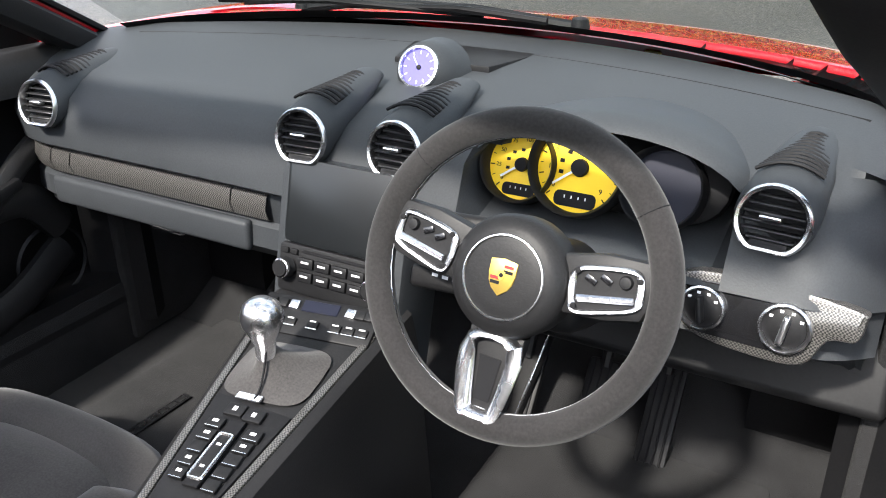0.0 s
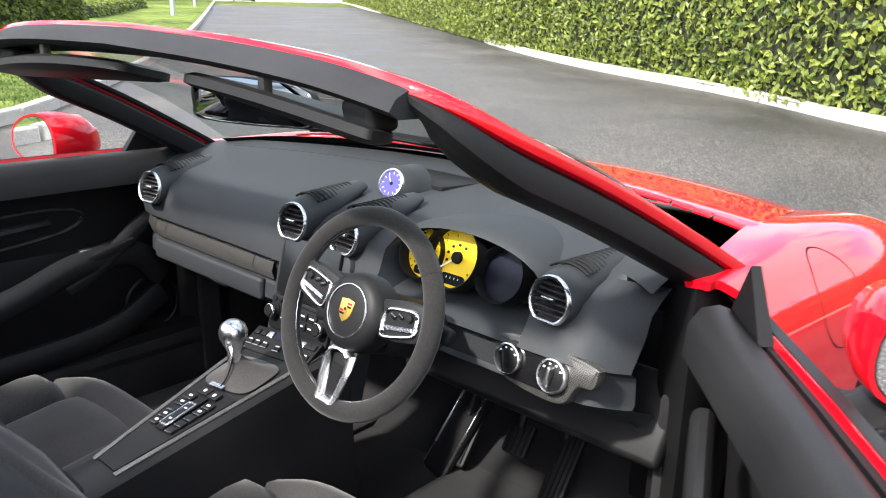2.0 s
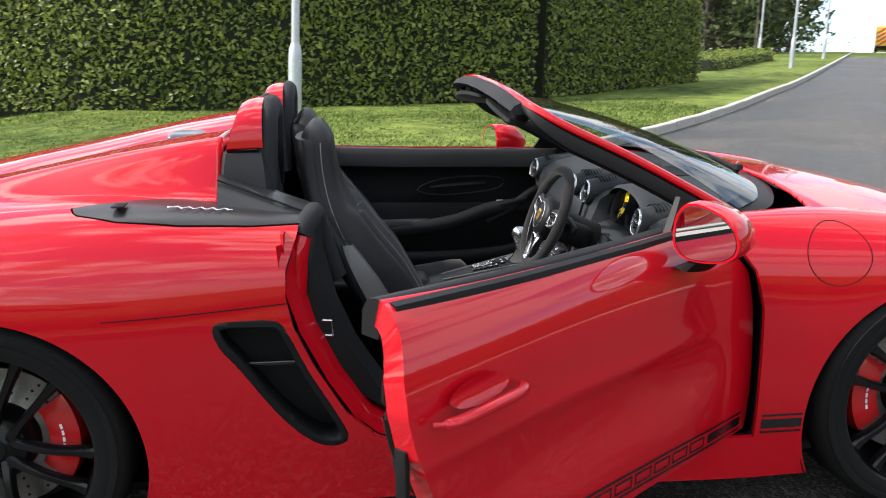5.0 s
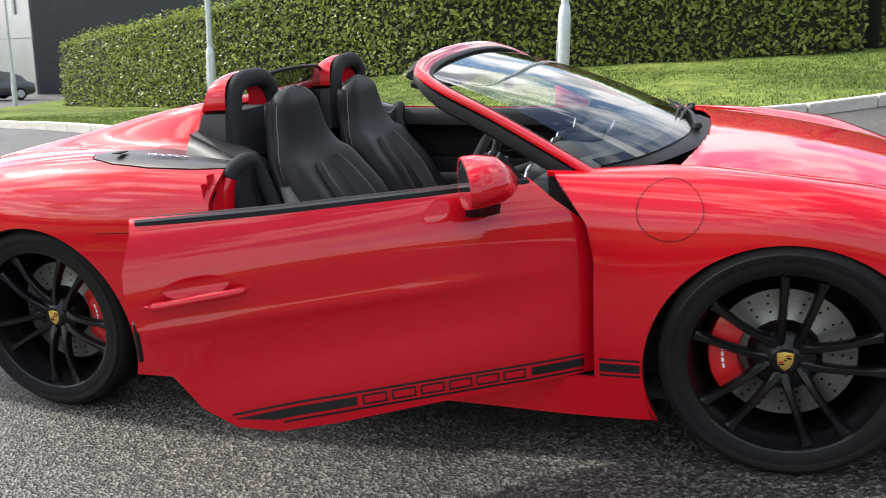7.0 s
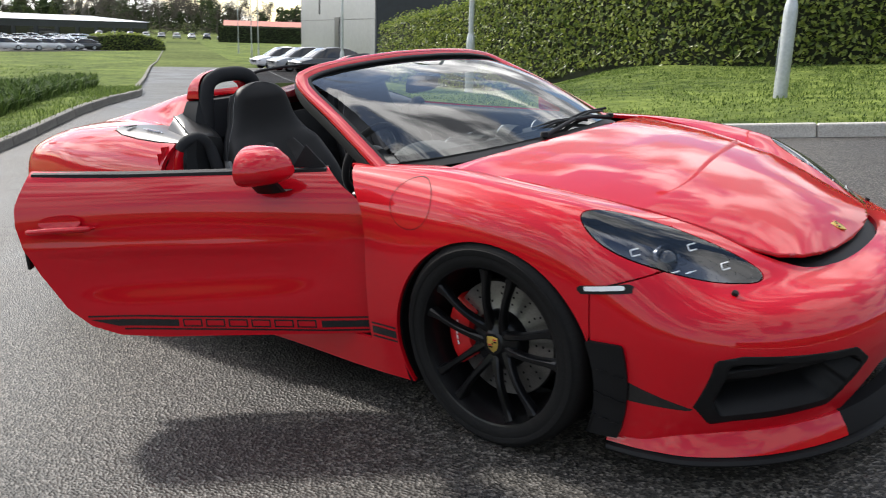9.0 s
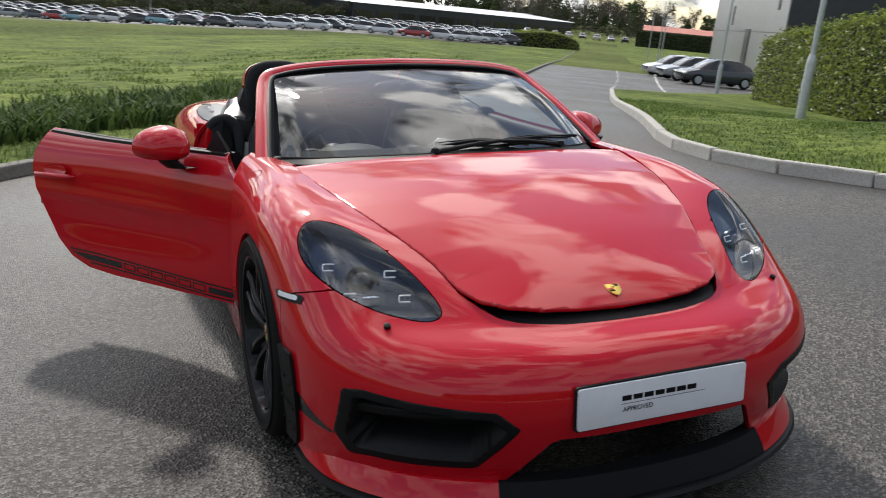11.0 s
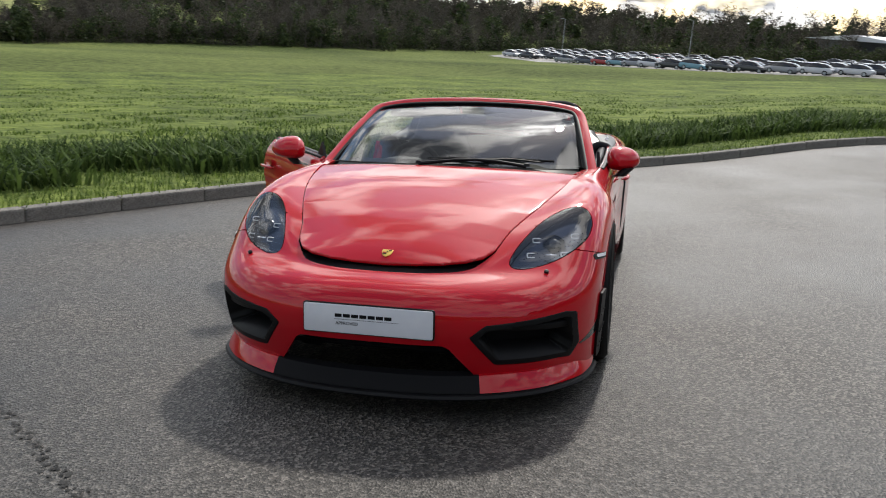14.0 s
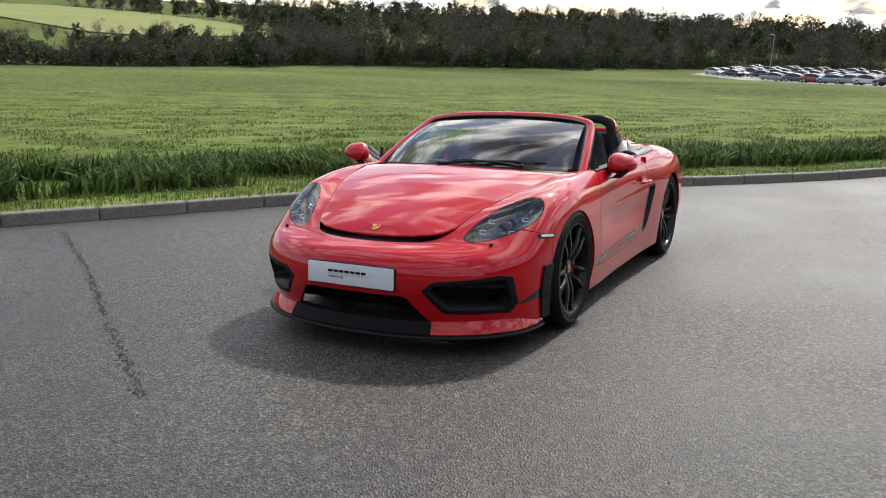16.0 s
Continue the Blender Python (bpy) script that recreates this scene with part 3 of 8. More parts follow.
def kerb_run(name, line, mat, label, inward):
    """Kerb stones end to end along a line; the tops slope to the gutter."""
    root = tagged(new(name), label, "kerb", kind="structure")
    bm = block(0.905, 0.125, 0.25, 0.018, 2)
    me = bpy.data.meshes.new("kerb_stone")
    bm.to_mesh(me)
    bm.free()
    me.materials.append(mat)
    me.polygons.foreach_set("use_smooth", [False] * len(me.polygons))
    pts = [Vector((a, b, gz(a, b))) for a, b in line]
    k = 0
    while k + 2 < len(pts):
        a, b = pts[k], pts[k + 2]
        mid = (a + b) / 2
        if mid.length < 125:
            d = (b - a)
            ob = new("kerb_stone", me)
            ob.parent = root
            side = Vector((-d.y, d.x, 0)).normalized() * inward * 0.06
            q = d.normalized().to_track_quat("X", "Z").to_matrix().to_4x4()
            ob.matrix_local = Matrix.Translation(mid + side + Vector((0, 0, 0.0 + 0.004 * math.sin(k * 1.7)))) @ q @ Matrix.Diagonal(((b - a).length / 0.91, 1, 1, 1))
        k += 2
    return root


kerb_run("kerb_field", dense(FIELD_KERB, 0.4575), M["kerb"], "weathered grey concrete kerb along the grass field", -1)
kerb_run("kerb_lawn", dense(LAWN_KERB, 0.4575), M["kerb_light"], "pale concrete kerb round the mown lawn", 1)
kerb_run("kerb_bank", dense(BANK_KERB, 0.4575), M["kerb_light"], "pale concrete kerb below the clipped hedge", 1)


def scatter_leaves(name, spots, normals, size, mat, label, category, spread=0.7, long=1.8, seed=3):
    """Many small pointed leaves, one kite each, turned about an outward direction."""
    rng = np.random.default_rng(seed)
    n = len(spots)
    d = normals + rng.normal(0, spread, (n, 3))
    d /= np.linalg.norm(d, axis=1, keepdims=True)
    t = np.cross(d, rng.normal(0, 1, (n, 3)))
    t /= np.linalg.norm(t, axis=1, keepdims=True)
    s = np.cross(d, t)
    k = size * rng.uniform(0.65, 1.25, (n, 1))
    a = spots - t * k * long * 0.5
    b = spots + s * k * 0.5 + d * k * 0.12
    c = spots + t * k * long * 0.5 - d * k * 0.15
    e = spots - s * k * 0.5 + d * k * 0.12
    verts = np.stack([a, b, c, e], 1).reshape(-1, 3)
    faces = np.arange(4 * n).reshape(n, 4)
    ob = new(name, fast_mesh(name, verts, faces, mat))
    return tagged(ob, label, category, kind="stuff")


def hedge(name, line, width, height, density, size, mat, label, seed):
    """A clipped hedge along a plan line [(x, y, height)]: a near-black solid core, coloured as the shade inside, under
    leaves.
    """
    rng = np.random.default_rng(seed)
    root = thing(name, label, "hedge")
    pts = [Vector((a, b, h)) for a, b, h in line]
    fine = spline(pts, 14)
    rings, spots, normals = [], [], []
    for i, p in enumerate(fine):
        d = fine[min(i + 1, len(fine) - 1)] - fine[max(i - 1, 0)]
        side = Vector((-d.y, d.x, 0)).normalized()
        z0 = gz(p.x, p.y)
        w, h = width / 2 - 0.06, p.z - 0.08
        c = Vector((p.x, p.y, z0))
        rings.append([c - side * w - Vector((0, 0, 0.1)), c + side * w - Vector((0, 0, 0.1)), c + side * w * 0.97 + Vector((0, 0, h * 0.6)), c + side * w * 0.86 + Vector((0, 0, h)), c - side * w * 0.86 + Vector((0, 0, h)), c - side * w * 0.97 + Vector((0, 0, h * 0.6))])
    core = part("core", loft(rings), M["hedge_shade_core"], root)
    for a, b in zip(fine, fine[1:]):
        seg = b - a
        ln = math.hypot(seg.x, seg.y)
        side = np.array((-seg.y, seg.x, 0)) / max(ln, 1e-6)
        h = (a.z + b.z) / 2
        near = 1.0 if (a + b).length / 2 < 26 else 0.55
        for face in (-1, 1, 0):
            area = ln * (h if face else width)
            n = int(area * density * near)
            t = rng.uniform(0, 1, n)
            base = np.array((a.x, a.y, 0)) + t[:, None] * np.array((seg.x, seg.y, 0))
            z0 = ground_z(base[:, 0], base[:, 1])
            if face:
                u = rng.uniform(0.03, 1.0, n)
                off = face * (width / 2) * (1 - 0.14 * u ** 4) + rng.normal(0, 0.035, n)
                pos = base + side * off[:, None]
                pos[:, 2] = z0 + u * h
                nor = np.tile(side * face, (n, 1)) + np.array((0, 0, 0.35))
            else:
                off = rng.uniform(-0.5, 0.5, n) * width
                pos = base + side * off[:, None]
                pos[:, 2] = z0 + h + np.abs(rng.normal(0, 0.12, n)) - 0.05 + 0.05 * np.sin(base[:, 0] * 2.1)
                nor = np.tile(np.array((0, 0, 1.0)), (n, 1))
            spots.append(pos)
            normals.append(nor)
    ob = scatter_leaves("foliage", np.concatenate(spots), np.concatenate(normals), size, mat, "", "", 0.75, 1.9, seed)
    for k in ("label", "category"):
        if k in ob:
            del ob[k]
    ob.parent = root
    return root


hedge("laurel_hedge", [(-21.6, -20.4, 2.2), (-19.0, -15.8, 2.4), (-16.2, -10.6, 2.5), (-14.4, -6.2, 2.45), (-13.7, -3.4, 2.45), (-14.1, 1.0, 2.9), (-14.4, 3.3, 3.1)], 1.5, 2.2, 330, 0.062, M["laurel"], "clipped laurel hedge with glossy light green leaves on the lawn", 5)
hedge("laurel_hedge", [(-14.7, 3.2, 3.1), (-17.6, 6.1, 2.9), (-20.6, 9.0, 2.35)], 1.5, 2.6, 330, 0.062, M["laurel"], "tall clipped laurel hedge turning the corner behind the lawn", 6)
hedge("roadside_hedge", [(6.0, 9.5, 1.7), (1.8, 8.95, 1.75), (-1.3, 9.7, 1.85), (-4.0, 11.5, 1.9), (-10.1, 15.2, 2.0), (-24.3, 26.0, 2.1), (-58, 52, 2.2)], 1.4, 1.9, 330, 0.060, M["laurel"], "long clipped evergreen hedge behind a pale kerb on the bank", 7)


hedge("low_hedge", [(-26.8, 12.3, 0.6), (-33.5, 17.0, 0.6), (-40, 21.6, 0.6)], 1.1, 0.6, 150, 0.07, M["laurel"], "low clipped hedge strip on the sloping lawn", 9)
M["soil"] = grain(shader("bare_soil", rough=1.0, spec=0.1), (0.10, 0.065, 0.035), (0.22, 0.15, 0.085), 6, 0.5, 0.5, 0.03)
sheet("soil_bank", [(-27.2, 10.6), (-34, 15.4), (-41, 20.2), (-44, 18.0), (-37, 12.4), (-30.5, 8.0)], 0.16, 0.8, M["soil"], 0.03)
# grass blades and strap-leaved plants on the field verge
def blades(name, n, inside, height, mat, label, category, width=0.006, lean=0.45, seed=1, bend=2):
    rng = np.random.default_rng(seed)
    x, y, keep = inside(rng, n)
    x, y = x[keep], y[keep]
    n = len(x)
    z = ground_z(x, y) + 0.10
    h = height * rng.uniform(0.5, 1.3, n)
    a = rng.uniform(0, 2 * np.pi, n)
    w = width * rng.uniform(0.7, 1.4, n)
    dx, dy = np.cos(a), np.sin(a)
    l = lean * rng.uniform(0.2, 1.2, n)
    p0 = np.stack([x, y, z], 1)
    up = np.array((0, 0, 1.0))
    s = np.stack([-dy, dx, 0 * dx], 1) * w[:, None]
    d = np.stack([dx, dy, 0 * dx], 1)
    m = p0 + up * (h * 0.6)[:, None] + d * (h * l * 0.35)[:, None]
    t = p0 + up * (h * (1 - 0.25 * l))[:, None] + d * (h * l)[:, None]
    verts = np.stack([p0 - s, p0 + s, m + s * 0.9, m - s * 0.9, t + s * 0.15, t - s * 0.15], 1).reshape(-1, 3)
    k = np.arange(n)[:, None] * 6
    faces = np.concatenate([k + np.array([[0, 1, 2, 3]]), k + np.array([[3, 2, 4, 5]])], 0)
    return tagged(new(name, fast_mesh(name, verts, faces, mat)), label, category, kind="stuff")


field_poly = [*field_line, (60, 20), (66, -30), (30, -66), (-20, -84), (-56, -104), (-62, -108)]
lawn_poly = [*lawn_line, *LAWN_FAR, (-44, -12), (-66, 12)]


def clumpy(x, y, scale, cut_at):
    return np.array([noise.noise((a * scale, b * scale, 4.2)) for a, b in zip(x, y)]) > cut_at


def near_kerb(rng, n):
    x, y = rng.uniform(-9, 10, n), rng.uniform(-17, 6, n)
    d = poly_sdf(field_poly, x, y)
    return x, y, (d > 0.02) & (d < 2.1)


def plant_band(rng, n):
    x, y = rng.uniform(-10, 14, n), rng.uniform(-19, 6, n)
    d = poly_sdf(field_poly, x, y)
    keep = (d > 1.05) & (d < 3.6)
    k2 = np.zeros(n, bool)
    idx = np.where(keep)[0]
    k2[idx] = clumpy(x[idx], y[idx], 0.55, -0.30)
    return x, y, k2


def field_tufts(rng, n):
    r = 5 + 45 * rng.uniform(0, 1, n) ** 1.3
    a = rng.uniform(-2.35, 0.35, n)
    x, y = r * np.cos(a), r * np.sin(a)
    d = poly_sdf(field_poly, x, y)
    keep = d > 4.0
    k2 = np.zeros(n, bool)
    idx = np.where(keep)[0]
    k2[idx] = clumpy(x[idx], y[idx], 0.8, 0.05)
    return x, y, k2


def lawn_near(rng, n):
    x, y = rng.uniform(-14, -4.5, n), rng.uniform(-13, 6, n)
    d = poly_sdf(lawn_poly, x, y)
    return x, y, d > 0.02


blades("verge_grass", 120000, near_kerb, 0.10, M["blade"], "uneven bright green grass along the kerb", "grass", 0.005, 0.8, 11)
blades("verge_plants", 190000, plant_band, 0.33, M["strap"], "dense dark strap-leaved plants behind the verge", "plants", 0.019, 0.85, 12)
blades("field_tufts", 150000, field_tufts, 0.11, M["blade"], "tussocky green pasture grass", "grass", 0.012, 0.9, 13)
def field_tussocks(rng, n):
    r = 7 + 75 * rng.uniform(0, 1, n) ** 1.2
    a = rng.uniform(-2.4, 0.35, n)
    x, y = r * np.cos(a), r * np.sin(a)
    keep = poly_sdf(field_poly, x, y) > 3.2
    k2 = np.zeros(n, bool)
    idx = np.where(keep)[0]
    k2[idx] = clumpy(x[idx], y[idx], 1.5, 0.36)
    return x, y, k2


blades("field_tussocks", 170000, field_tussocks, 0.06, M["strap"], "dark coarse tussocks scattered over the pasture", "grass", 0.013, 1.5, 15)
blades("lawn_grass", 60000, lawn_near, 0.045, M["blade"], "short mown lawn grass", "grass", 0.006, 0.8, 14)


# ---- lamp posts ----
def lamp_post(x, y, height, lean=0.0, head=True):
    root = thing("lamp_post", "galvanised steel lamp post with a thicker base on the grass", "lamp post", "lamp posts", Matrix.Translation((x, y, gz(x, y) + 0.08)))
    part("base_column", lathe([(0.085, -0.2), (0.085, 1.05), (0.075, 1.15), (0.055, 1.22)], 16), M["galv"], root)
    part("pole", lathe([(0.052, 1.2), (0.050, height * 0.6), (0.042, height)], 14), M["galv"], root)
    door = block(0.10, 0.012, 0.42, 0.004, at=Matrix.Translation((0, -0.082, 0.55)))
    part("service_door", door, M["galv"], root)
    if head:
        arm = part("arm", tube([(0, 0, height - 0.05), (0.25, 0, height + 0.06), (0.5, 0, height + 0.08)], 0.025, 8), M["galv"], root)
        bm = block(0.5, 0.2, 0.09, 0.03, 2, at=Matrix.Translation((0.68, 0, height + 0.09)))
        part("lantern", bm, M["galv"], root)
    return root


for x, y, h in ((-8.1, -1.0, 6.0), (-10.6, -8.0, 6.0), (-22.1, -24.0, 6.0), (-28.5, 16.9, 6.5), (-41, 25.6, 6.5), (-44, 23.4, 6.0), (-47.5, -62.5, 9.0), (-57, -76, 9.0), (-70, -96, 9.0), (16, -172, 8), (-8, -150, 8)):
    lamp_post(x, y, h)


# ---- buildings ----
def wall_slab(name, parent, a, b, z0, z1, thick, mat, label=""):
    d = Vector((b[0] - a[0], b[1] - a[1], 0))
    m = Matrix.Translation(((a[0] + b[0]) / 2, (a[1] + b[1]) / 2, (z0 + z1) / 2)) @ d.to_track_quat("X", "Z").to_matrix().to_4x4()
    return part(name, block(d.length, thick, z1 - z0, 0.02, 1, at=m), mat, parent, label, smooth=False)


def showroom():
    ground_h = gz(-45, -48) - 0.4
    root = thing("showroom_building", "tall building with silver panels and a dark glazed front", "building")
    A, B, C = (-41.5, -41.1), (-61.0, -72.0), (-68.0, -12.0)
    wall_slab("silver_wall", root, A, B, ground_h, ground_h + 13, 0.3, M["silver_clad"], "silver metal panel wall")
    wall_slab("dark_wall", root, (A[0] + 0.4, A[1] + 0.35), C, ground_h, ground_h + 13, 0.3, M["dark_clad"], "black panel wall")
    wall_slab("rear_wall", root, B, (-90, -50), ground_h, ground_h + 13, 0.3, M["silver_clad"])
    wall_slab("end_wall", root, C, (-90, -50), ground_h, ground_h + 13, 0.3, M["dark_clad"])
    part("roof", slab([A, B, (-90, -50), C], 0.3, at=Matrix.Translation((0, 0, ground_h + 13.2))), M["dark_clad"], root, smooth=False)
    d = Vector((B[0] - A[0], B[1] - A[1], 0)).normalized()
    nrm = Vector((-d.y, d.x, 0))
    if nrm.x < 0:
        nrm = -nrm
    def on_wall(t, z):
        p = Vector((A[0], A[1], 0)) + d * t + nrm * 0.17
        return Matrix.Translation((p.x, p.y, ground_h + z)) @ d.to_track_quat("X", "Z").to_matrix().to_4x4()
    part("door", block(2.2, 0.12, 3.6, 0.01, 1, at=on_wall(14.5, 2.6)), M["dark_clad"], root, "dark recessed door")
    for t, z in ((3.4, 6.6), (24.0, 5.6)):
        part("window", block(0.6, 0.1, 1.7, 0.01, 1, at=on_wall(t, z)), M["dark_clad"], root)
    for z in (4.2, 8.4):
        part("panel_joint", block(36.0, 0.02, 0.04, 0, at=on_wall(18.3, z)), M["dark_clad"], root)
    e = Vector((C[0] - A[0], C[1] - A[1], 0)).normalized()
    n2 = Vector((e.y, -e.x, 0))
    if n2.x < 0:
        n2 = -n2
    for k in range(5):
        p = Vector((A[0], A[1], 0)) + e * (5.0 + 5.2 * k) + n2 * 0.25
        m = Matrix.Translation((p.x, p.y, ground_h + 4.2)) @ e.to_track_quat("X", "Z").to_matrix().to_4x4()
        w = part("window", block(4.8, 0.16, 4.4, 0.02, 1, at=m), M["black_gloss"], root, "large dark glazed bay")
        part("window_frame", block(0.12, 0.2, 4.5, 0.01, 1, at=m @ Matrix.Translation((2.5, 0, 0))), M["dark_clad"], w)
    return root


def long_shed(name, label, a, b, depth, height, wall_mat, roof_mat, posts=9):
    root = thing(name, label, "building")
    d = Vector((b[0] - a[0], b[1] - a[1], 0))
    nrm = Vector((-d.y, d.x, 0)).normalized()
    if nrm.dot(Vector((a[0], a[1], 0))) < 0:
        nrm = -nrm
    z0 = min(gz(*a), gz(*b)) - 0.5
    q = [Vector((a[0], a[1], 0)), Vector((b[0], b[1], 0)), Vector((b[0], b[1], 0)) + nrm * depth, Vector((a[0], a[1], 0)) + nrm * depth]
    for i in range(4):
        wall_slab("wall", root, q[i], q[(i + 1) % 4], z0, z0 + height, 0.3, wall_mat)
    mid = (q[0] + q[2]) / 2
    out = [(mid + (p - mid) * 1.03) for p in q]
    ridge = [(out[0] + out[3]) / 2 + Vector((0, 0, height * 0.28)), (out[1] + out[2]) / 2 + Vector((0, 0, height * 0.28))]
    bm = bmesh.new()
    v = [bm.verts.new((p.x, p.y, z0 + height)) for p in out] + [bm.verts.new((p.x, p.y, z0 + height + p.z)) for p in ridge]
    for f in ((0, 1, 5, 4), (2, 3, 4, 5), (1, 2, 5), (3, 0, 4), (3, 2, 1, 0)):
        bm.faces.new([v[k] for k in f])
    part("roof", bm, roof_mat, root, smooth=False)
    for k in range(posts):
        p = q[0] + (q[1] - q[0]) * ((k + 0.5) / posts) - nrm * 0.2
        m = Matrix.Translation((p.x, p.y, z0 + height * 0.42)) @ d.to_track_quat("X", "Z").to_matrix().to_4x4()
        part("window", block(d.length / posts * 0.8, 0.12, height * 0.5, 0.01, 1, at=m), M["black_gloss"], root)
    return root


showroom()
long_shed("long_shed", "long low dark building with a white metal roof", (-52, -182), (-122, -206), 40, 4.7, M["dark_clad"], M["white_roof"], 12)
long_shed("red_roofed_barn", "low shed with a faded red roof behind a hedge", (-114, -160), (-142, -139.5), 12, 4.2, M["dark_clad"], M["red_roof"], 0)
hedge("far_hedge", [(-111.5, -159.5, 3.4), (-125, -149.6, 3.4), (-140, -138.4, 3.4)], 1.6, 3.4, 40, 0.20, M["evergreen"], "dark clipped hedge in front of the red-roofed shed", 31)
hedge("shrub_bed", [(-55.5, -108.5, 1.9), (-59, -108.8, 2.3), (-63, -109.5, 2.1), (-66.5, -111, 1.2)], 3.2, 2.3, 60, 0.16, M["laurel"], "rounded yellow-green shrubs at the end of the car park", 32)


# ---- woods and far trees ----
def far_tree(rng, x, y, h, bare, bm_trunks, many):
    """Trunk and limbs into one mesh, and the spots of its twigs or leaves, thick down to the ground."""
    z0 = gz(x, y)
    top = (x + rng.normal(0, 0.4), y + rng.normal(0, 0.4), z0 + h * 0.8)
    tube([(x, y, z0 - 0.4), (x + rng.normal(0, 0.2), y, z0 + h * 0.35), top], [h * 0.013, h * 0.009, h * 0.003], 5, bm_trunks)
    pts = []
    if bare:
        limbs = []
        for k in range(9):
            a, u = rng.uniform(0, 2 * np.pi), rng.uniform(0.2, 0.7)
            reach = h * 0.30 * (1.1 - u) * rng.uniform(0.6, 1.3) + h * 0.06
            root = np.array((x, y, z0 + h * u))
            tip = np.array((x + math.cos(a) * reach, y + math.sin(a) * reach, z0 + h * min(1.0, u + 0.34 + rng.normal(0, .05))))
            tube([root, tip], [h * 0.007, h * 0.002], 4, bm_trunks)
            limbs.append((root, tip))
        for k in range(int(380 * many)):
            r0, t0 = limbs[rng.integers(len(limbs))]
            u = rng.uniform(0.25, 1.12)
            pts.append(r0 + (t0 - r0) * u + rng.normal(0, h * 0.045, 3))
        for k in range(int(90 * many)):
            pts.append((x + rng.normal(0, h * 0.20), y + rng.normal(0, h * 0.20), z0 + abs(rng.normal(0, h * 0.16))))
    else:
        lobes = [(rng.normal(0, h * 0.15), rng.normal(0, h * 0.15), rng.uniform(0.12, 0.82), rng.uniform(0.13, 0.24)) for k in range(9)]
        for k in range(int(330 * many)):
            lx, ly, lz, lr = lobes[rng.integers(9)]
            d = rng.normal(0, 1, 3)
            d *= h * lr * (1.15 - 0.5 * lz) * rng.uniform(0.6, 1.0) / np.linalg.norm(d)
            pts.append((x + lx * (1.2 - lz) + d[0], y + ly * (1.2 - lz) + d[1], z0 + max(0.05, h * lz + d[2])))
    return pts


def woods(name, rows, label, seed, bare_share=0.6, many=1.0, leaf=0.45, twig=0.065):
    rng = np.random.default_rng(seed)
    trunks = bmesh.new()
    bare_pts, green_pts = [], []
    for x0, y0, x1, y1, n, h, wide in rows:
        for k in range(n):
            t = rng.uniform()
            x, y = x0 + (x1 - x0) * t + rng.normal(0, wide), y0 + (y1 - y0) * t + rng.normal(0, wide)
            bare = rng.uniform() < bare_share
            hh = h * rng.uniform(0.55, 1.3)
            (bare_pts if bare else green_pts).extend(far_tree(rng, x, y, hh, bare, trunks, many))
    me = bpy.data.meshes.new("trunks")
    trunks.to_mesh(me)
    trunks.free()
    me.materials.append(M["bark"])
    tagged(new(name + "_trunks", me), label, "woods", kind="stuff")
    for pts, mat, nm, size, slim in ((bare_pts, M["twig"], "_twigs", twig, 11.0), (green_pts, M["evergreen"], "_leaves", leaf, 1.7)):
        if pts:
            p = np.array([tuple(q) for q in pts])
            scatter_leaves(name + nm, p, rng.normal(0, 1, p.shape), size, mat, label, "woods", 1.0, slim, seed)


sheet("far_field", [(185, -160), (169, -181), (158, -208), (225, -257), (330, -318), (430, -345), (450, -250), (260, -185)], 0.4, 8.0, M["pale_field"], 0.0)
woods("field_edge_thicket", [(160, -40, 116, -98, 60, 3.3, 3), (116, -98, 107, -128, 40, 4.4, 3), (107, -128, 87, -158, 44, 5.5, 3), (87, -158, 58, -188, 44, 6.5, 4), (58, -190, 28, -226, 44, 6.5, 5), (112, -135, 45, -210, 10, 11, 4), (172, -60, 128, -112, 60, 4, 3), (128, -112, 118, -140, 44, 4.5, 3), (118, -142, 96, -172, 50, 6, 4), (96, -172, 66, -202, 50, 7, 5), (150, -110, 132, -150, 40, 5, 3), (134, -156, 80, -215, 70, 7.5, 5), (80, -215, 40, -245, 40, 9, 7)], "dark thicket of bare and evergreen shrubs beyond the field", 21, 0.72, 1.0, 0.42)
woods("car_park_trees", [(28, -236, -20, -210, 34, 7.5, 5), (-20, -210, -48, -196, 26, 7.5, 4), (-110, -225, -170, -235, 40, 12, 6)], "mostly bare trees behind the full car park", 24, 0.75)
woods("hill_woods", [(430, -375, 240, -305, 50, 9.8, 14), (238, -290, 165, -240, 60, 7.4, 8), (160, -250, 60, -290, 110, 9.0, 16), (175, -300, 60, -350, 130, 10.7, 20), (60, -300, -60, -300, 90, 9.8, 14), (60, -350, -60, -350, 110, 11.5, 22), (-60, -320, -200, -335, 130, 11.5, 24), (260, -330, 60, -400, 110, 10.7, 22), (-150, -260, -260, -320, 44, 10.7, 20)], "far wooded hillside, mostly bare in early spring", 22, 0.6, 0.6, 0.95, 0.2)
woods("roadside_trees", [(-60, 26, -84, 47, 24, 10, 2.2), (-44, 58, -62, 66, 14, 8, 3), (-20, 42, -48, 60, 20, 6, 3), (-56, 27, -76, 38, 16, 9, 2)], "dark trees on both sides of the road crest", 23, 0.25, 2.2, 0.3, 0.06)


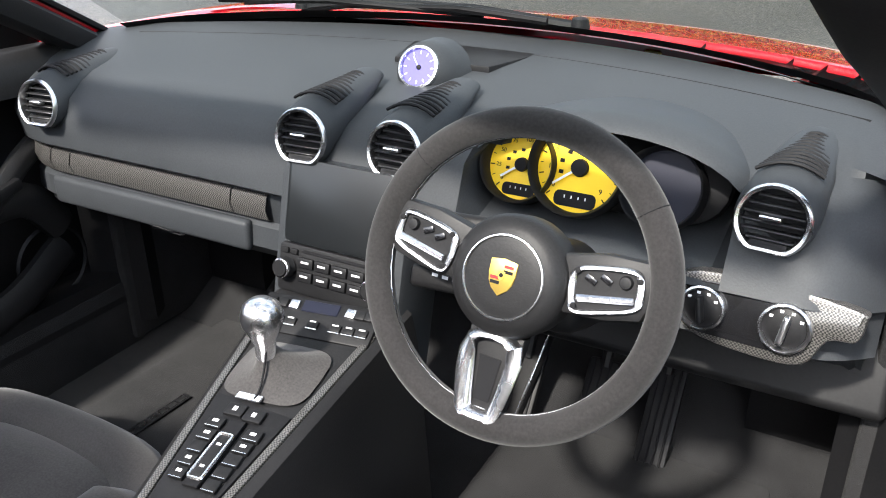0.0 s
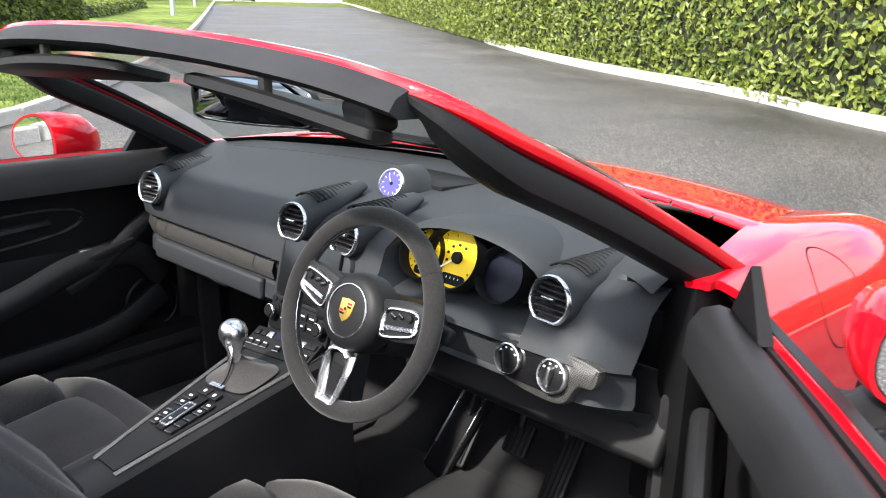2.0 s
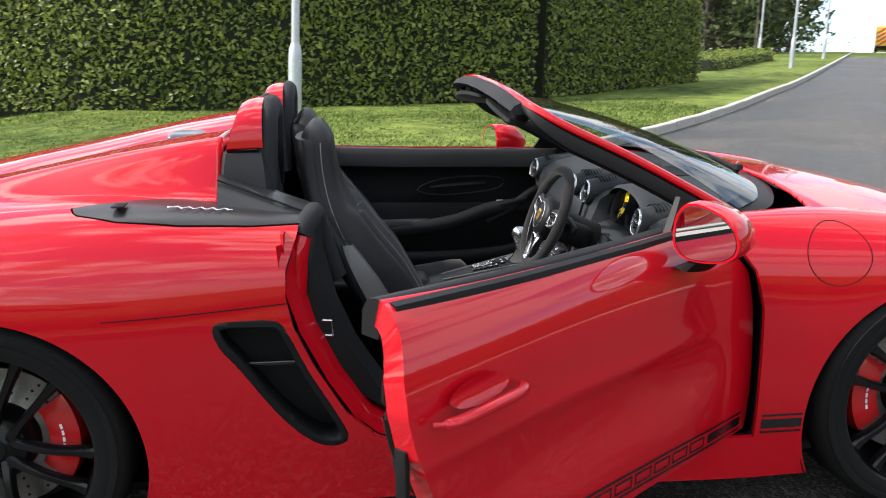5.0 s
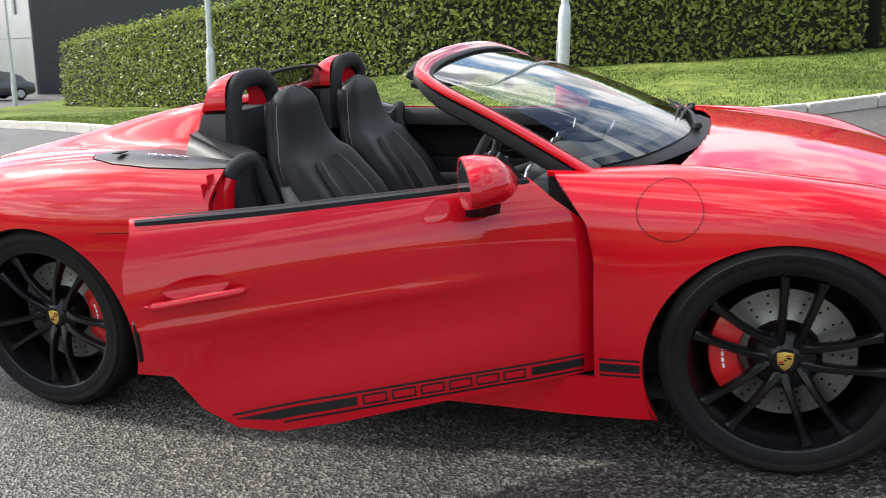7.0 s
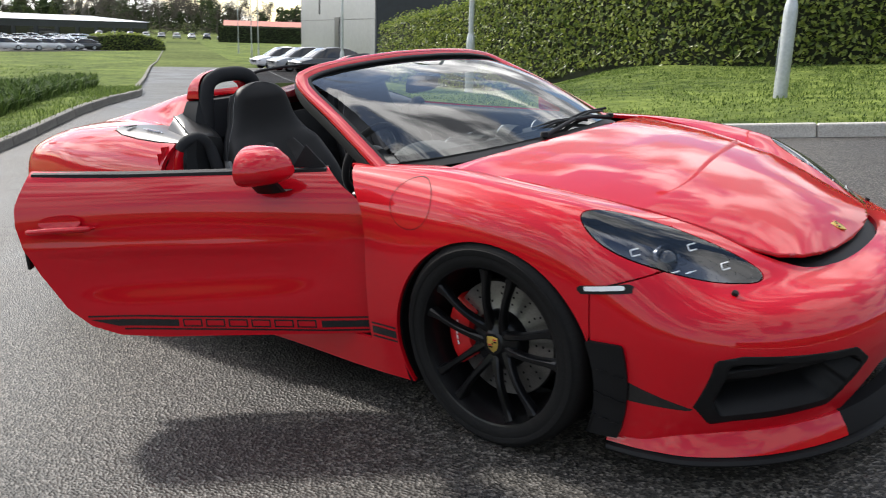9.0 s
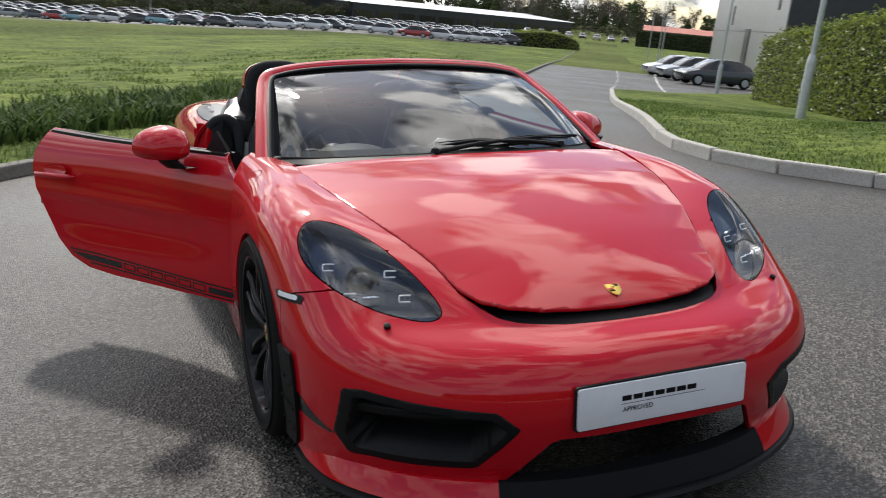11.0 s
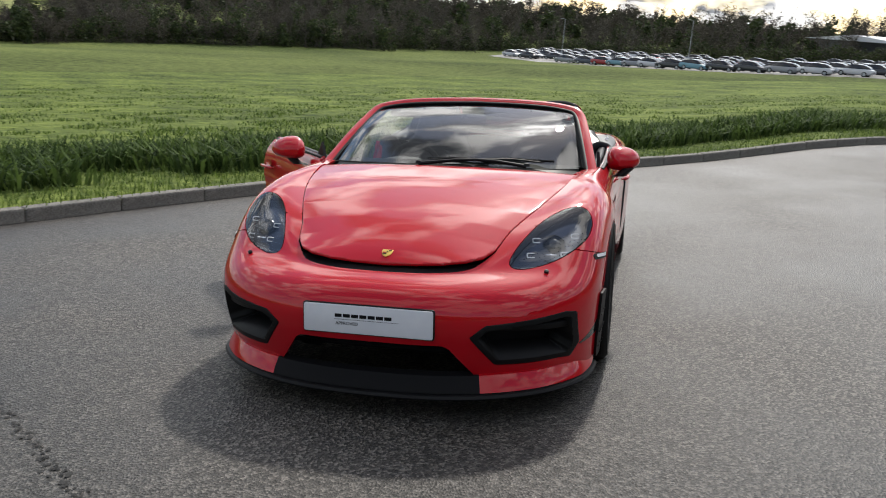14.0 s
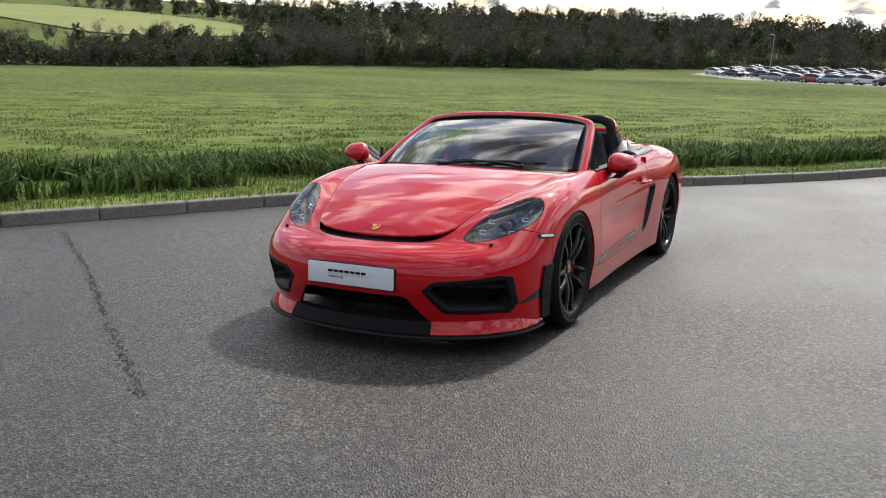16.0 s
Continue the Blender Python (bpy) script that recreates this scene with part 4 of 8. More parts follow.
def thicket(name, line, deep, tall, n, label, seed):
    """A tangled hedgerow: fine twigs and dark leaves from the ground up, with an uneven top."""
    rng = np.random.default_rng(seed)
    pts = np.array(dense(line, 1.0))
    for share, mat, end, size, slim in ((0.62, M["twig"], "_twigs", 0.075, 9.0), (0.38, M["evergreen"], "_leaves", 0.34, 1.7)):
        k = rng.integers(0, len(pts) - 1, int(n * share))
        x = pts[k, 0] + rng.uniform(0, 1, len(k)) + rng.normal(0, deep, len(k))
        y = pts[k, 1] + rng.uniform(0, 1, len(k)) + rng.normal(0, deep, len(k))
        top = np.array([0.62 + 0.55 * noise.noise((a * 0.11, b * 0.11, seed)) + 0.25 * noise.noise((a * 0.4, b * 0.4, seed)) for a, b in zip(x, y)])
        h = tall * np.maximum(top, 0.25) * rng.uniform(0, 1, len(k)) ** 0.7
        p = np.stack([x, y, ground_z(x, y) + 0.05 + h], 1)
        scatter_leaves(name + end, p, rng.normal(0, 1, p.shape) + np.array((0, 0, 0.2)), size, mat, label, "hedgerow", 1.0, slim, seed)


thicket("hedgerow", [(168, -30), (140, -66), (116, -98), (107, -128), (87, -158), (58, -188), (30, -222)], 1.6, 5.0, 90000, "tangled bare hedgerow along the far edge of the field", 41)
thicket("car_park_hedgerow", [(30, -232), (-14, -208), (-46, -186), (-52, -184)], 1.5, 5.0, 26000, "tangled bare hedgerow behind the car park", 42)


# ---- parked cars, a works van ----
def parked_car(color, label, estate=False):
    """A small everyday car: body shell, cabin glass, wheels, lamps."""
    root = thing("parked_car", label, "car", "parked cars")
    paint = shader("parked_paint", color, 0.35, 0.0, 0.8)
    half = 0.89
    prof = [(-2.18, .42, .62, .80), (-2.12, .30, .84, .92), (-1.7, .22, .94, .99), (-.8, .20, .92, 1), (.6, .20, .91, 1), (1.2, .21, .88, .99), (1.75, .24, .78, .95), (2.08, .30, .66, .86), (2.18, .40, .55, .70)]
    rings = []
    for y, zb, zt, k in prof:
        right = [(.80, zb), (.96, zb + .08), (1.0, zb + .22), (.985, zt - .13), (.93, zt - .04), (.78, zt), (.35, zt + .014)]
        rings.append([(half * k * x, y, z) for x, z in right] + [(-half * k * x, y, z) for x, z in right[::-1]])
    part("body", loft(rings), paint, root)
    tail = -0.25 if estate else 0.0
    cab = [(-1.90 + tail, .90, .56), (-1.55 + tail, 1.20, .60), (-1.05 + tail, 1.39, .63), (-.3, 1.46, .65), (.35, 1.42, .64), (.78, 1.20, .62), (1.28, .88, .60)]
    rings, tops = [], []
    for y, z, wt in cab:
        right = [(.80, .84), (.80 - (.80 - wt) * .55, .84 + (z - .84) * .62), (wt, z - .025), (wt * .6, z + .006), (wt * .2, z + .014)]
        rings.append([(x, y, q) for x, q in right] + [(-x, y, q) for x, q in right[::-1]])
        tops.append([(x, y, q + .006) for x, q in right[2:]] + [(-x, y, q + .006) for x, q in right[:1:-1]])
    part("window", loft(rings), M["black_gloss"], root)
    part("roof", loft(tops[2:5], closed=False, caps=False), paint, root)
    for sx in (-1, 1):
        for y in (-1.3, 1.32):
            w = part("wheel", lathe([(0.0, -0.1), (0.30, -0.1), (0.315, -0.06), (0.315, 0.06), (0.30, 0.1), (0.2, 0.09), (0, 0.07)], 14, at=Matrix.Translation((sx * 0.8, y, 0.315)) @ Matrix.Rotation(radians(90 * sx), 4, "Y")), M["rubber"], root)
            part("rim", lathe([(0, 0.0), (0.19, 0.0), (0.2, -0.02)], 12, at=Matrix.Translation((sx * 0.91, y, 0.315)) @ Matrix.Rotation(radians(90 * sx), 4, "Y")), M["galv"], w)
        part("headlamp", block(0.3, 0.12, 0.12, 0.03, 2, at=Matrix.Translation((sx * 0.66, 2.03, 0.62))), M["chrome"], root)
    return root


tints = [((0.62, 0.62, 0.64), "white"), ((0.02, 0.022, 0.026), "black"), ((0.28, 0.29, 0.31), "silver grey"), ((0.06, 0.07, 0.09), "dark blue"), ((0.35, 0.02, 0.02), "red"), ((0.16, 0.33, 0.40), "pale blue")]
models = [parked_car(c, n + " everyday car parked in a full car park", k % 3 == 2) for k, (c, n) in enumerate(tints)]
rng = np.random.default_rng(8)
front_row = [(29, -178), (8, -142), (-4, -121), (-20, -106), (-40, -101), (-54, -106)]
back_row = [(26, -224), (-10, -196), (-38, -172), (-58, -160), (-76, -156), (-86, -160)]


def along(line, t):
    k = min(int(t * (len(line) - 1)), len(line) - 2)
    u = t * (len(line) - 1) - k
    return line[k][0] + (line[k + 1][0] - line[k][0]) * u, line[k][1] + (line[k + 1][1] - line[k][1]) * u


lot_rows = []
for r in (0.02, 0.12, 0.3, 0.4, 0.58, 0.68, 0.86, 0.96):
    n = 24
    pts = []
    for k in range(n):
        (ax, ay), (bx, by) = along(front_row, (k + 0.5) / n), along(back_row, (k + 0.5) / n)
        pts.append((ax + (bx - ax) * r, ay + (by - ay) * r))
    lot_rows.append(pts)
count = 0
for pts in lot_rows:
    for x, y in pts:
        if rng.uniform() < 0.12:
            continue
        m = Matrix.Translation((x, y, gz(x, y) + 0.13)) @ Matrix.Rotation(radians(62 + (180 if rng.uniform() < 0.5 else 0) + rng.normal(0, 2)), 4, "Z")
        src = models[int(rng.choice(6, p=[0.34, 0.2, 0.22, 0.12, 0.06, 0.06]))]
        if count < 6 and models[count].matrix_world.translation.length < 1:
            models[count].matrix_world = m
        else:
            copy_thing(src, m)
        count += 1
sheet("car_park", [(32, -176), (11, -140), (-1, -119), (-18, -103), (-40, -98), (-57, -104), (-90, -160), (-78, -161), (-58, -166), (-38, -178), (-10, -202), (28, -230)], 0.10, 3.0, M["asphalt"])
for k, (x, y) in enumerate(((-29.8, -33.4), (-32.0, -38.0), (-34.2, -42.6))):
    m = Matrix.Translation((x, y, gz(x, y) + 0.03)) @ Matrix.Rotation(radians(-106), 4, "Z")
    ob = copy_thing(models[(1, 2, 0)[k]], m)
    tagged(ob, ("black", "silver grey", "white")[k] + " saloon parked nose-in beside the silver building")
# a last row across the end of the drive
for k in range(9):
    x, y = -100 - 2.9 * k, -190 + 1.9 * k
    copy_thing(models[(0, 2, 1, 0, 3, 0, 2, 1, 0)[k]], Matrix.Translation((x, y, gz(x, y) + 0.1)) @ Matrix.Rotation(radians(-32 + 180 * (k % 2)), 4, "Z"))
sheet("drive", [(-15, -19.5), (-27, -26), (-38, -32), (-42, -41), (-52, -58), (-46, -61), (-34, -45), (-25, -34)], 0.02, 1.2, M["asphalt"])
# painted edge lines of the drive and the parking bays
M["road_line"] = grain(shader("worn_road_paint", rough=0.8), (0.20, 0.20, 0.19), (0.62, 0.62, 0.60), 30, 2, 0.0, at=(0.42, 0.55))
def road_mark(line, wide, gap=0.0, run=0.0):
    pts = dense(line, 0.25)
    for k in range(0, len(pts) - 1):
        if gap and (k * 0.25) % (gap + run) > run:
            continue
        (ax, ay), (bx, by) = pts[k], pts[k + 1]
        d = Vector((bx - ax, by - ay, 0)).normalized()
        n = Vector((-d.y, d.x, 0)) * wide / 2
        yield [(ax + n.x, ay + n.y), (bx + n.x, by + n.y), (bx - n.x, by - n.y), (ax - n.x, ay - n.y)]


def marks(name, runs):
    verts, faces = [], []
    for quad in runs:
        faces.append(tuple(range(len(verts), len(verts) + 4)))
        verts += [(x, y, gz(x, y) + 0.034) for x, y in quad]
    tagged(solid(name, verts, faces, M["road_line"], smooth=False), kind="structure")


marks("edge_line", list(road_mark([(-14.4, -20), (-22.8, -32.2), (-36, -52.2)], 0.12, 1.0, 0.6)) + list(road_mark([(-17.6, -21.2), (-24, -30.5), (-35, -46)], 0.12)))


# old tar seam wandering across the junction
M["tar"] = grain(shader("old_tar", rough=0.75, spec=0.25), (0.018, 0.0175, 0.017), (0.050, 0.048, 0.045), 40, 3, 0.3, 0.003)
rng = np.random.default_rng(4)
verts, faces = [], []
for x, y in dense([(4.36, 0.47), (2.88, 1.48), (1.81, 2.28), (1.15, 2.75), (0.43, 3.28)], 0.05):
    for k in range(6):
        if noise.noise((x * 1.3, y * 1.3, 3.3)) < -0.35:
            continue
        px, py, r = x + rng.normal(0, 0.017), y + rng.normal(0, 0.017), rng.uniform(0.003, 0.013)
        a0 = rng.uniform(0, 6.28)
        faces.append(tuple(range(len(verts), len(verts) + 5)))
        for q in range(5):
            a, k2 = a0 + q * 1.2566, r * rng.uniform(0.5, 1.3)
            ax, ay = px + k2 * math.cos(a), py + k2 * math.sin(a)
            verts.append((ax, ay, gz(ax, ay) + 0.004))
tagged(solid("tar_seam", verts, faces, M["tar"], smooth=False), kind="structure")


def works_van():
    x, y = -65.5, 45.8
    root = thing("works_van", "yellow works van with red chevrons on its rear doors", "van", at=Matrix.Translation((x, y, gz(x, y))) @ Matrix.Rotation(radians(56), 4, "Z"))
    yel = shader("van_yellow", (0.75, 0.50, 0.02), 0.4, 0, 0.5)
    part("body", block(2.0, 4.6, 1.75, 0.12, 3, at=Matrix.Translation((0, 0, 1.25))), yel, root)
    part("cab", block(1.9, 1.2, 1.1, 0.15, 3, at=Matrix.Translation((0, 2.6, 0.95))), yel, root)
    for sx in (-1, 1):
        for k in range(4):
            m = Matrix.Translation((sx * 0.48, -2.31, 0.72 + 0.36 * k)) @ Matrix.Rotation(radians(35 * sx), 4, "Y")
            part("chevron", block(0.95, 0.02, 0.14, 0, at=m), M["caliper"], root)
        part("wheel", lathe([(0, -0.1), (0.33, -0.1), (0.35, 0), (0.33, 0.1), (0, 0.1)], 14, at=Matrix.Translation((sx * 0.9, -1.4, 0.34)) @ Matrix.Rotation(radians(90), 4, "Y")), M["rubber"], root)
        part("wheel", lathe([(0, -0.1), (0.33, -0.1), (0.35, 0), (0.33, 0.1), (0, 0.1)], 14, at=Matrix.Translation((sx * 0.9, 1.9, 0.34)) @ Matrix.Rotation(radians(90), 4, "Y")), M["rubber"], root)
    part("light_bar", block(1.3, 0.25, 0.14, 0.04, 2, at=Matrix.Translation((0, 0.2, 2.18))), M["yellow"], root)
    part("bumper", block(1.9, 0.15, 0.18, 0.04, 2, at=Matrix.Translation((0, -2.33, 0.42))), M["plastic"], root)


works_van()
sign = thing("site_board", "blank white board on posts behind the hedge", "sign", at=Matrix.Translation((-34, 33.5, gz(-34, 33.5))) @ Matrix.Rotation(radians(40), 4, "Z"))
part("board", block(1.5, 0.05, 1.6, 0.01, 1, at=Matrix.Translation((0, 0, 3.2))), M["white"], sign)
for sx in (-0.6, 0.6):
    part("post", block(0.08, 0.08, 3.0, 0.005, 1, at=Matrix.Translation((sx, 0.06, 1.5))), M["bark"], sign)


# ---- the sports car: outer skin ----
car = thing("sports_car", "red open two-seat sports car, driver's door wide open, black interior", "car", at=TILT)


def nat_spline(t, p, s):
    """Natural cubic spline through p at knots t, read at s."""
    t, p, s = np.asarray(t, float), np.asarray(p, float), np.asarray(s, float)
    n = len(t)
    h = np.diff(t)
    a = np.zeros((n, n))
    b = np.zeros((n,) + p.shape[1:])
    a[0, 0] = a[-1, -1] = 1
    for i in range(1, n - 1):
        a[i, i - 1], a[i, i], a[i, i + 1] = h[i - 1], 2 * (h[i - 1] + h[i]), h[i]
        b[i] = 6 * ((p[i + 1] - p[i]) / h[i] - (p[i] - p[i - 1]) / h[i - 1])
    m = np.linalg.solve(a, b.reshape(n, -1)).reshape(b.shape)
    i = np.clip(np.searchsorted(t, s) - 1, 0, n - 2)
    sh = (slice(None),) + (None,) * (p.ndim - 1)
    d0, d1, hh = (s - t[i])[sh], (t[i + 1] - s)[sh], h[i][sh]
    return (m[i] * d1 ** 3 + m[i + 1] * d0 ** 3) / (6 * hh) + (p[i] / hh - m[i] * hh / 6) * d1 + (p[i + 1] / hh - m[i + 1] * hh / 6) * d0


# long lines of the body, from the middle of the nose round the flank to the tail (x, y, z), lowest first
SILL = [(0, 2.19, .165), (.25, 2.18, .165), (.45, 2.12, .162), (.64, 2.00, .158), (.785, 1.82, .150), (.842, 1.64, .145), (.85, 1.42, .140), (.85, 1.242, .135), (.852, 1.0, .132), (.857, .72, .130), (.85, .3, .138), (.85, -.1, .142), (.858, -.45, .150), (.872, -.8, .155), (.88, -1.242, .160), (.86, -1.65, .180), (.78, -1.95, .22), (.42, -2.12, .24), (0, -2.16, .24)]
LOWER = [(0, 2.247, .330), (.25, 2.238, .330), (.46, 2.178, .330), (.655, 2.055, .328), (.802, 1.86, .325), (.853, 1.66, .325), (.872, 1.42, .335), (.880, 1.242, .340), (.884, 1.0, .340), (.880, .72, .335), (.872, .3, .335), (.872, -.1, .340), (.882, -.45, .350), (.900, -.8, .360), (.910, -1.242, .370), (.89, -1.65, .38), (.80, -1.97, .40), (.43, -2.15, .42), (0, -2.19, .42)]
WAIST = [(0, 2.250, .450), (.25, 2.240, .450), (.465, 2.175, .455), (.665, 2.050, .463), (.810, 1.85, .475), (.857, 1.66, .490), (.876, 1.42, .520), (.886, 1.242, .545), (.886, 1.0, .530), (.878, .72, .515), (.868, .3, .510), (.868, -.1, .515), (.882, -.45, .530), (.905, -.8, .550), (.916, -1.242, .575), (.893, -1.65, .57), (.80, -1.97, .56), (.43, -2.16, .56), (0, -2.20, .56)]
FLANK = [(0, 2.185, .527), (.25, 2.170, .527), (.45, 2.100, .531), (.645, 1.972, .541), (.785, 1.80, .565), (.845, 1.64, .600), (.870, 1.42, .655), (.878, 1.242, .690), (.873, 1.0, .680), (.865, .72, .668), (.860, .3, .664), (.864, -.1, .670), (.876, -.45, .685), (.895, -.8, .710), (.902, -1.242, .735), (.875, -1.65, .72), (.78, -1.96, .70), (.42, -2.14, .69), (0, -2.18, .69)]
SHOULDER = [(0, 2.105, .552), (.25, 2.085, .553), (.43, 2.020, .560), (.61, 1.905, .580), (.745, 1.74, .645), (.812, 1.58, .702), (.838, 1.42, .745), (.848, 1.242, .770), (.845, 1.0, .775), (.842, .72, .772), (.843, .3, .776), (.848, -.1, .786), (.853, -.45, .800), (.862, -.8, .822), (.862, -1.242, .836), (.83, -1.65, .82), (.72, -1.95, .78), (.40, -2.10, .75), (0, -2.13, .75)]
CREST = [(0, 2.075, .563), (.25, 2.052, .566), (.41, 1.985, .578), (.548, 1.855, .634), (.665, 1.68, .712), (.735, 1.53, .768), (.765, 1.40, .797), (.778, 1.242, .820), (.780, 1.0, .835), (.790, .72, .838), (.800, .3, .848), (.800, -.1, .858), (.795, -.45, .876), (.790, -.8, .902), (.775, -1.242, .903), (.72, -1.65, .87), (.60, -1.93, .815), (.34, -2.06, .78), (0, -2.08, .78)]
INNER = [(0, 2.045, .575), (.25, 2.020, .580), (.38, 1.945, .602), (.455, 1.790, .672), (.52, 1.60, .737), (.575, 1.43, .778), (.61, 1.30, .803), (.635, 1.17, .824), (.655, 1.0, .848), (.70, .72, .850), (.74, .3, .850), (.74, -.1, .860), (.70, -.45, .882), (.60, -.8, .920), (.56, -1.242, .925), (.50, -1.65, .885), (.42, -1.9, .825), (.24, -2.02, .79), (0, -2.04, .79)]
rails = np.array([SILL, LOWER, WAIST, FLANK, SHOULDER, CREST, INNER])
flip = np.array((-1, 1, 1.0))
rails = np.concatenate([rails[:, 2:0:-1] * flip, rails, rails[:, -2:-4:-1] * flip], 1)
chord = np.linalg.norm(np.diff(rails, axis=1), axis=2).mean(0)
ku = np.concatenate([[0], np.cumsum(chord)])
kv = np.concatenate([[0], np.cumsum(np.linalg.norm(np.diff(rails, axis=0), axis=2).mean(1))])
NU, NV = 470, 84
us = np.linspace(ku[2], ku[-3], NU)
vs = np.linspace(kv[0], kv[-1], NV)
lines = nat_spline(ku, rails.transpose(1, 0, 2), us)              # NU x rails x 3
skin = nat_spline(kv, lines.transpose(1, 0, 2), vs).transpose(1, 0, 2)  # NU x NV x 3
skin[0, :, 0] = 0
skin = np.concatenate([(skin[:0:-1] * flip), skin], 0)
NU2 = skin.shape[0]
# a soft crease along the door, fading to the wheels
V = skin.reshape(-1, 3)
RAIL = np.tile(np.interp(vs, kv, np.arange(7)), NU2)
X, Y, Z = np.abs(V[:, 0]), V[:, 1], V[:, 2]
side_of = np.sign(V[:, 0])
crease = np.exp(-((Z - 0.605 + 0.03 * (Y - 0.2)) / 0.022) ** 2) * ease(-0.75, -0.3, Y) * (1 - ease(0.2, 0.75, Y)) * (X > 0.8)
hollow = np.exp(-((Z - 0.50) / 0.085) ** 2) * ease(-0.55, -0.1, Y) * (1 - ease(0.35, 0.8, Y)) * (X > 0.8)
V[:, 0] += side_of * (0.006 * crease - 0.012 * hollow)
FACES = grid_faces(NU2, NV)
FACES = FACES[:, ::-1]
X = np.abs(V[:, 0])

HOOD = [(0, 2.050), (.13, 2.044), (.24, 2.030), (.33, 2.002), (.39, 1.958), (.428, 1.895), (.46, 1.78), (.495, 1.69), (.54, 1.575), (.585, 1.44), (.622, 1.30), (.648, 1.17), (.668, 1.03), (.676, .95), (.60, .968), (.45, .998), (.25, 1.022), (0, 1.03)]
hood_poly = HOOD + [(-a, b) for a, b in HOOD[-2:0:-1]]
LAMP = spline([(q[0], q[1], 0) for q in ((.735, 1.520), (.665, 1.565), (.600, 1.655), (.545, 1.775), (.502, 1.895), (.500, 1.945), (.540, 1.950), (.605, 1.910), (.675, 1.850), (.738, 1.770), (.785, 1.675), (.800, 1.590), (.780, 1.530))], 5, closed=True)
DOOR = [(.725, .262), (.728, .62), (.708, .72), (.650, .80), (.60, .86), (.58, .99), (-.445, .99), (-.468, .86), (-.498, .78), (-.501, .715), (-.486, .64), (-.44, .535), (-.365, .405), (-.287, .332), (-.185, .292), (-.03, .277), (.37, .267)]
SIDE_VENT = spline([(q[0], q[1], 0) for q in ((-.675, .655), (-.60, .662), (-.525, .655), (-.50, .62), (-.455, .52), (-.40, .42), (-.365, .345), (-.385, .318), (-.44, .325), (-.50, .375), (-.56, .45), (-.62, .54), (-.665, .60))], 4, closed=True)
INTAKE = [(.775, .412), (.735, .424), (.62, .412), (.45, .398), (.392, .350), (.480, .228), (.62, .222), (.712, .222), (.752, .214), (.785, .27)]
MOUTH = [(0, .315), (.285, .315), (.31, .305), (.425, .150), (.425, .10), (0, .10)]
COVER = [(.735, -1.02), (.775, -1.00), (.803, -.90), (.812, -.75), (.806, -.58), (.792, -.44), (.70, -.40), (.50, -.50), (.50, -.70), (.60, -.70), (.66, -.86)]
xy_hood = poly_sdf(hood_poly, V[:, 0], Y)
xy_lamp = poly_sdf(LAMP, X, Y)
yz_door = poly_sdf(DOOR, Y, Z)
yz_vent = poly_sdf(SIDE_VENT, Y, Z)
xz_intake = poly_sdf(INTAKE, X, Z)
xz_mouth = poly_sdf(MOUTH, X, Z)
xy_cover = poly_sdf(COVER, X, Y)
arch_f = np.hypot(Y - 1.238, Z - 0.300) - 0.375
arch_r = np.hypot(Y + 1.242, Z - 0.310) - 0.385
front = np.where(Y > 1.55, 1.0, -1.0)
# seam between bumper and wing: back edge of the lamp down to the wheel
seam = np.where(X < 0.655, Y - 1.70, np.minimum(Y - 1.60, 0.605 + 0.28 * (Y - 1.68) - Z))
slot_low = np.interp(X, [0, .20, .30, .36, .40, .43], [4.52, 4.60, 4.86, 5.26, 5.85, 6.6])
in_lamp = np.where(Y > 1.4, xy_lamp, -1.0)
intake_in = np.where(Y > 1.55, xz_intake, -1.0)
mouth_in = np.where(Y > 1.7, xz_mouth, -1.0)
vent_in = np.where(X > 0.7, yz_vent, -1.0)
door_in = np.where(X > 0.7, np.minimum(yz_door, (5.35 - RAIL) * 0.06), -1.0)
door_open = np.where(X > 0.7, np.minimum(poly_sdf([(a + (0.032 if a > 0.7 else 0.0), b) for a, b in DOOR], Y, Z), (5.35 - RAIL) * 0.06), -1.0)
cover_in = np.where(RAIL > 4.2, xy_cover, -1.0)
GAP = 0.0022


def panel(name, field, mat, label="", depth=0.014, push=0.0, parent=None, at=None):
    pts = V
    if push:
        pts = V + NORMAL * push
    v, f0 = cut(pts, FACES, field)
    v, f = rim(v, f0, depth)
    ob = solid(name, v, f, mat, car if parent is None else parent, label=label, at=at)
    count = collections.Counter(tuple(sorted((a, q[i - 1]))) for q in f0 for i, a in enumerate(q))
    keys = np.zeros(len(ob.data.edges) * 2, np.int32)
    ob.data.edges.foreach_get("vertices", keys)
    border = {k for k, n in count.items() if n == 1}
    for e, (a, b) in zip(ob.data.edges, keys.reshape(-1, 2).tolist()):
        if (min(a, b), max(a, b)) in border:
            e.use_edge_sharp = True
    return ob


_me = bpy.data.meshes.new("probe")
_me.from_pydata([tuple(q) for q in V], [], [tuple(q) for q in FACES])
_me.update()
NORMAL = np.zeros(len(V) * 3)
_me.vertices.foreach_get("normal", NORMAL)
NORMAL = NORMAL.reshape(-1, 3)
if (NORMAL * V)[np.argmax(X), 0] < 0:
    FACES, NORMAL = FACES[:, ::-1], -NORMAL
bpy.data.meshes.remove(_me)

SIDE = [np.where((V[:, 0] * k > 0.6) & (Z < 1.0))[0] for k in (1, -1)]


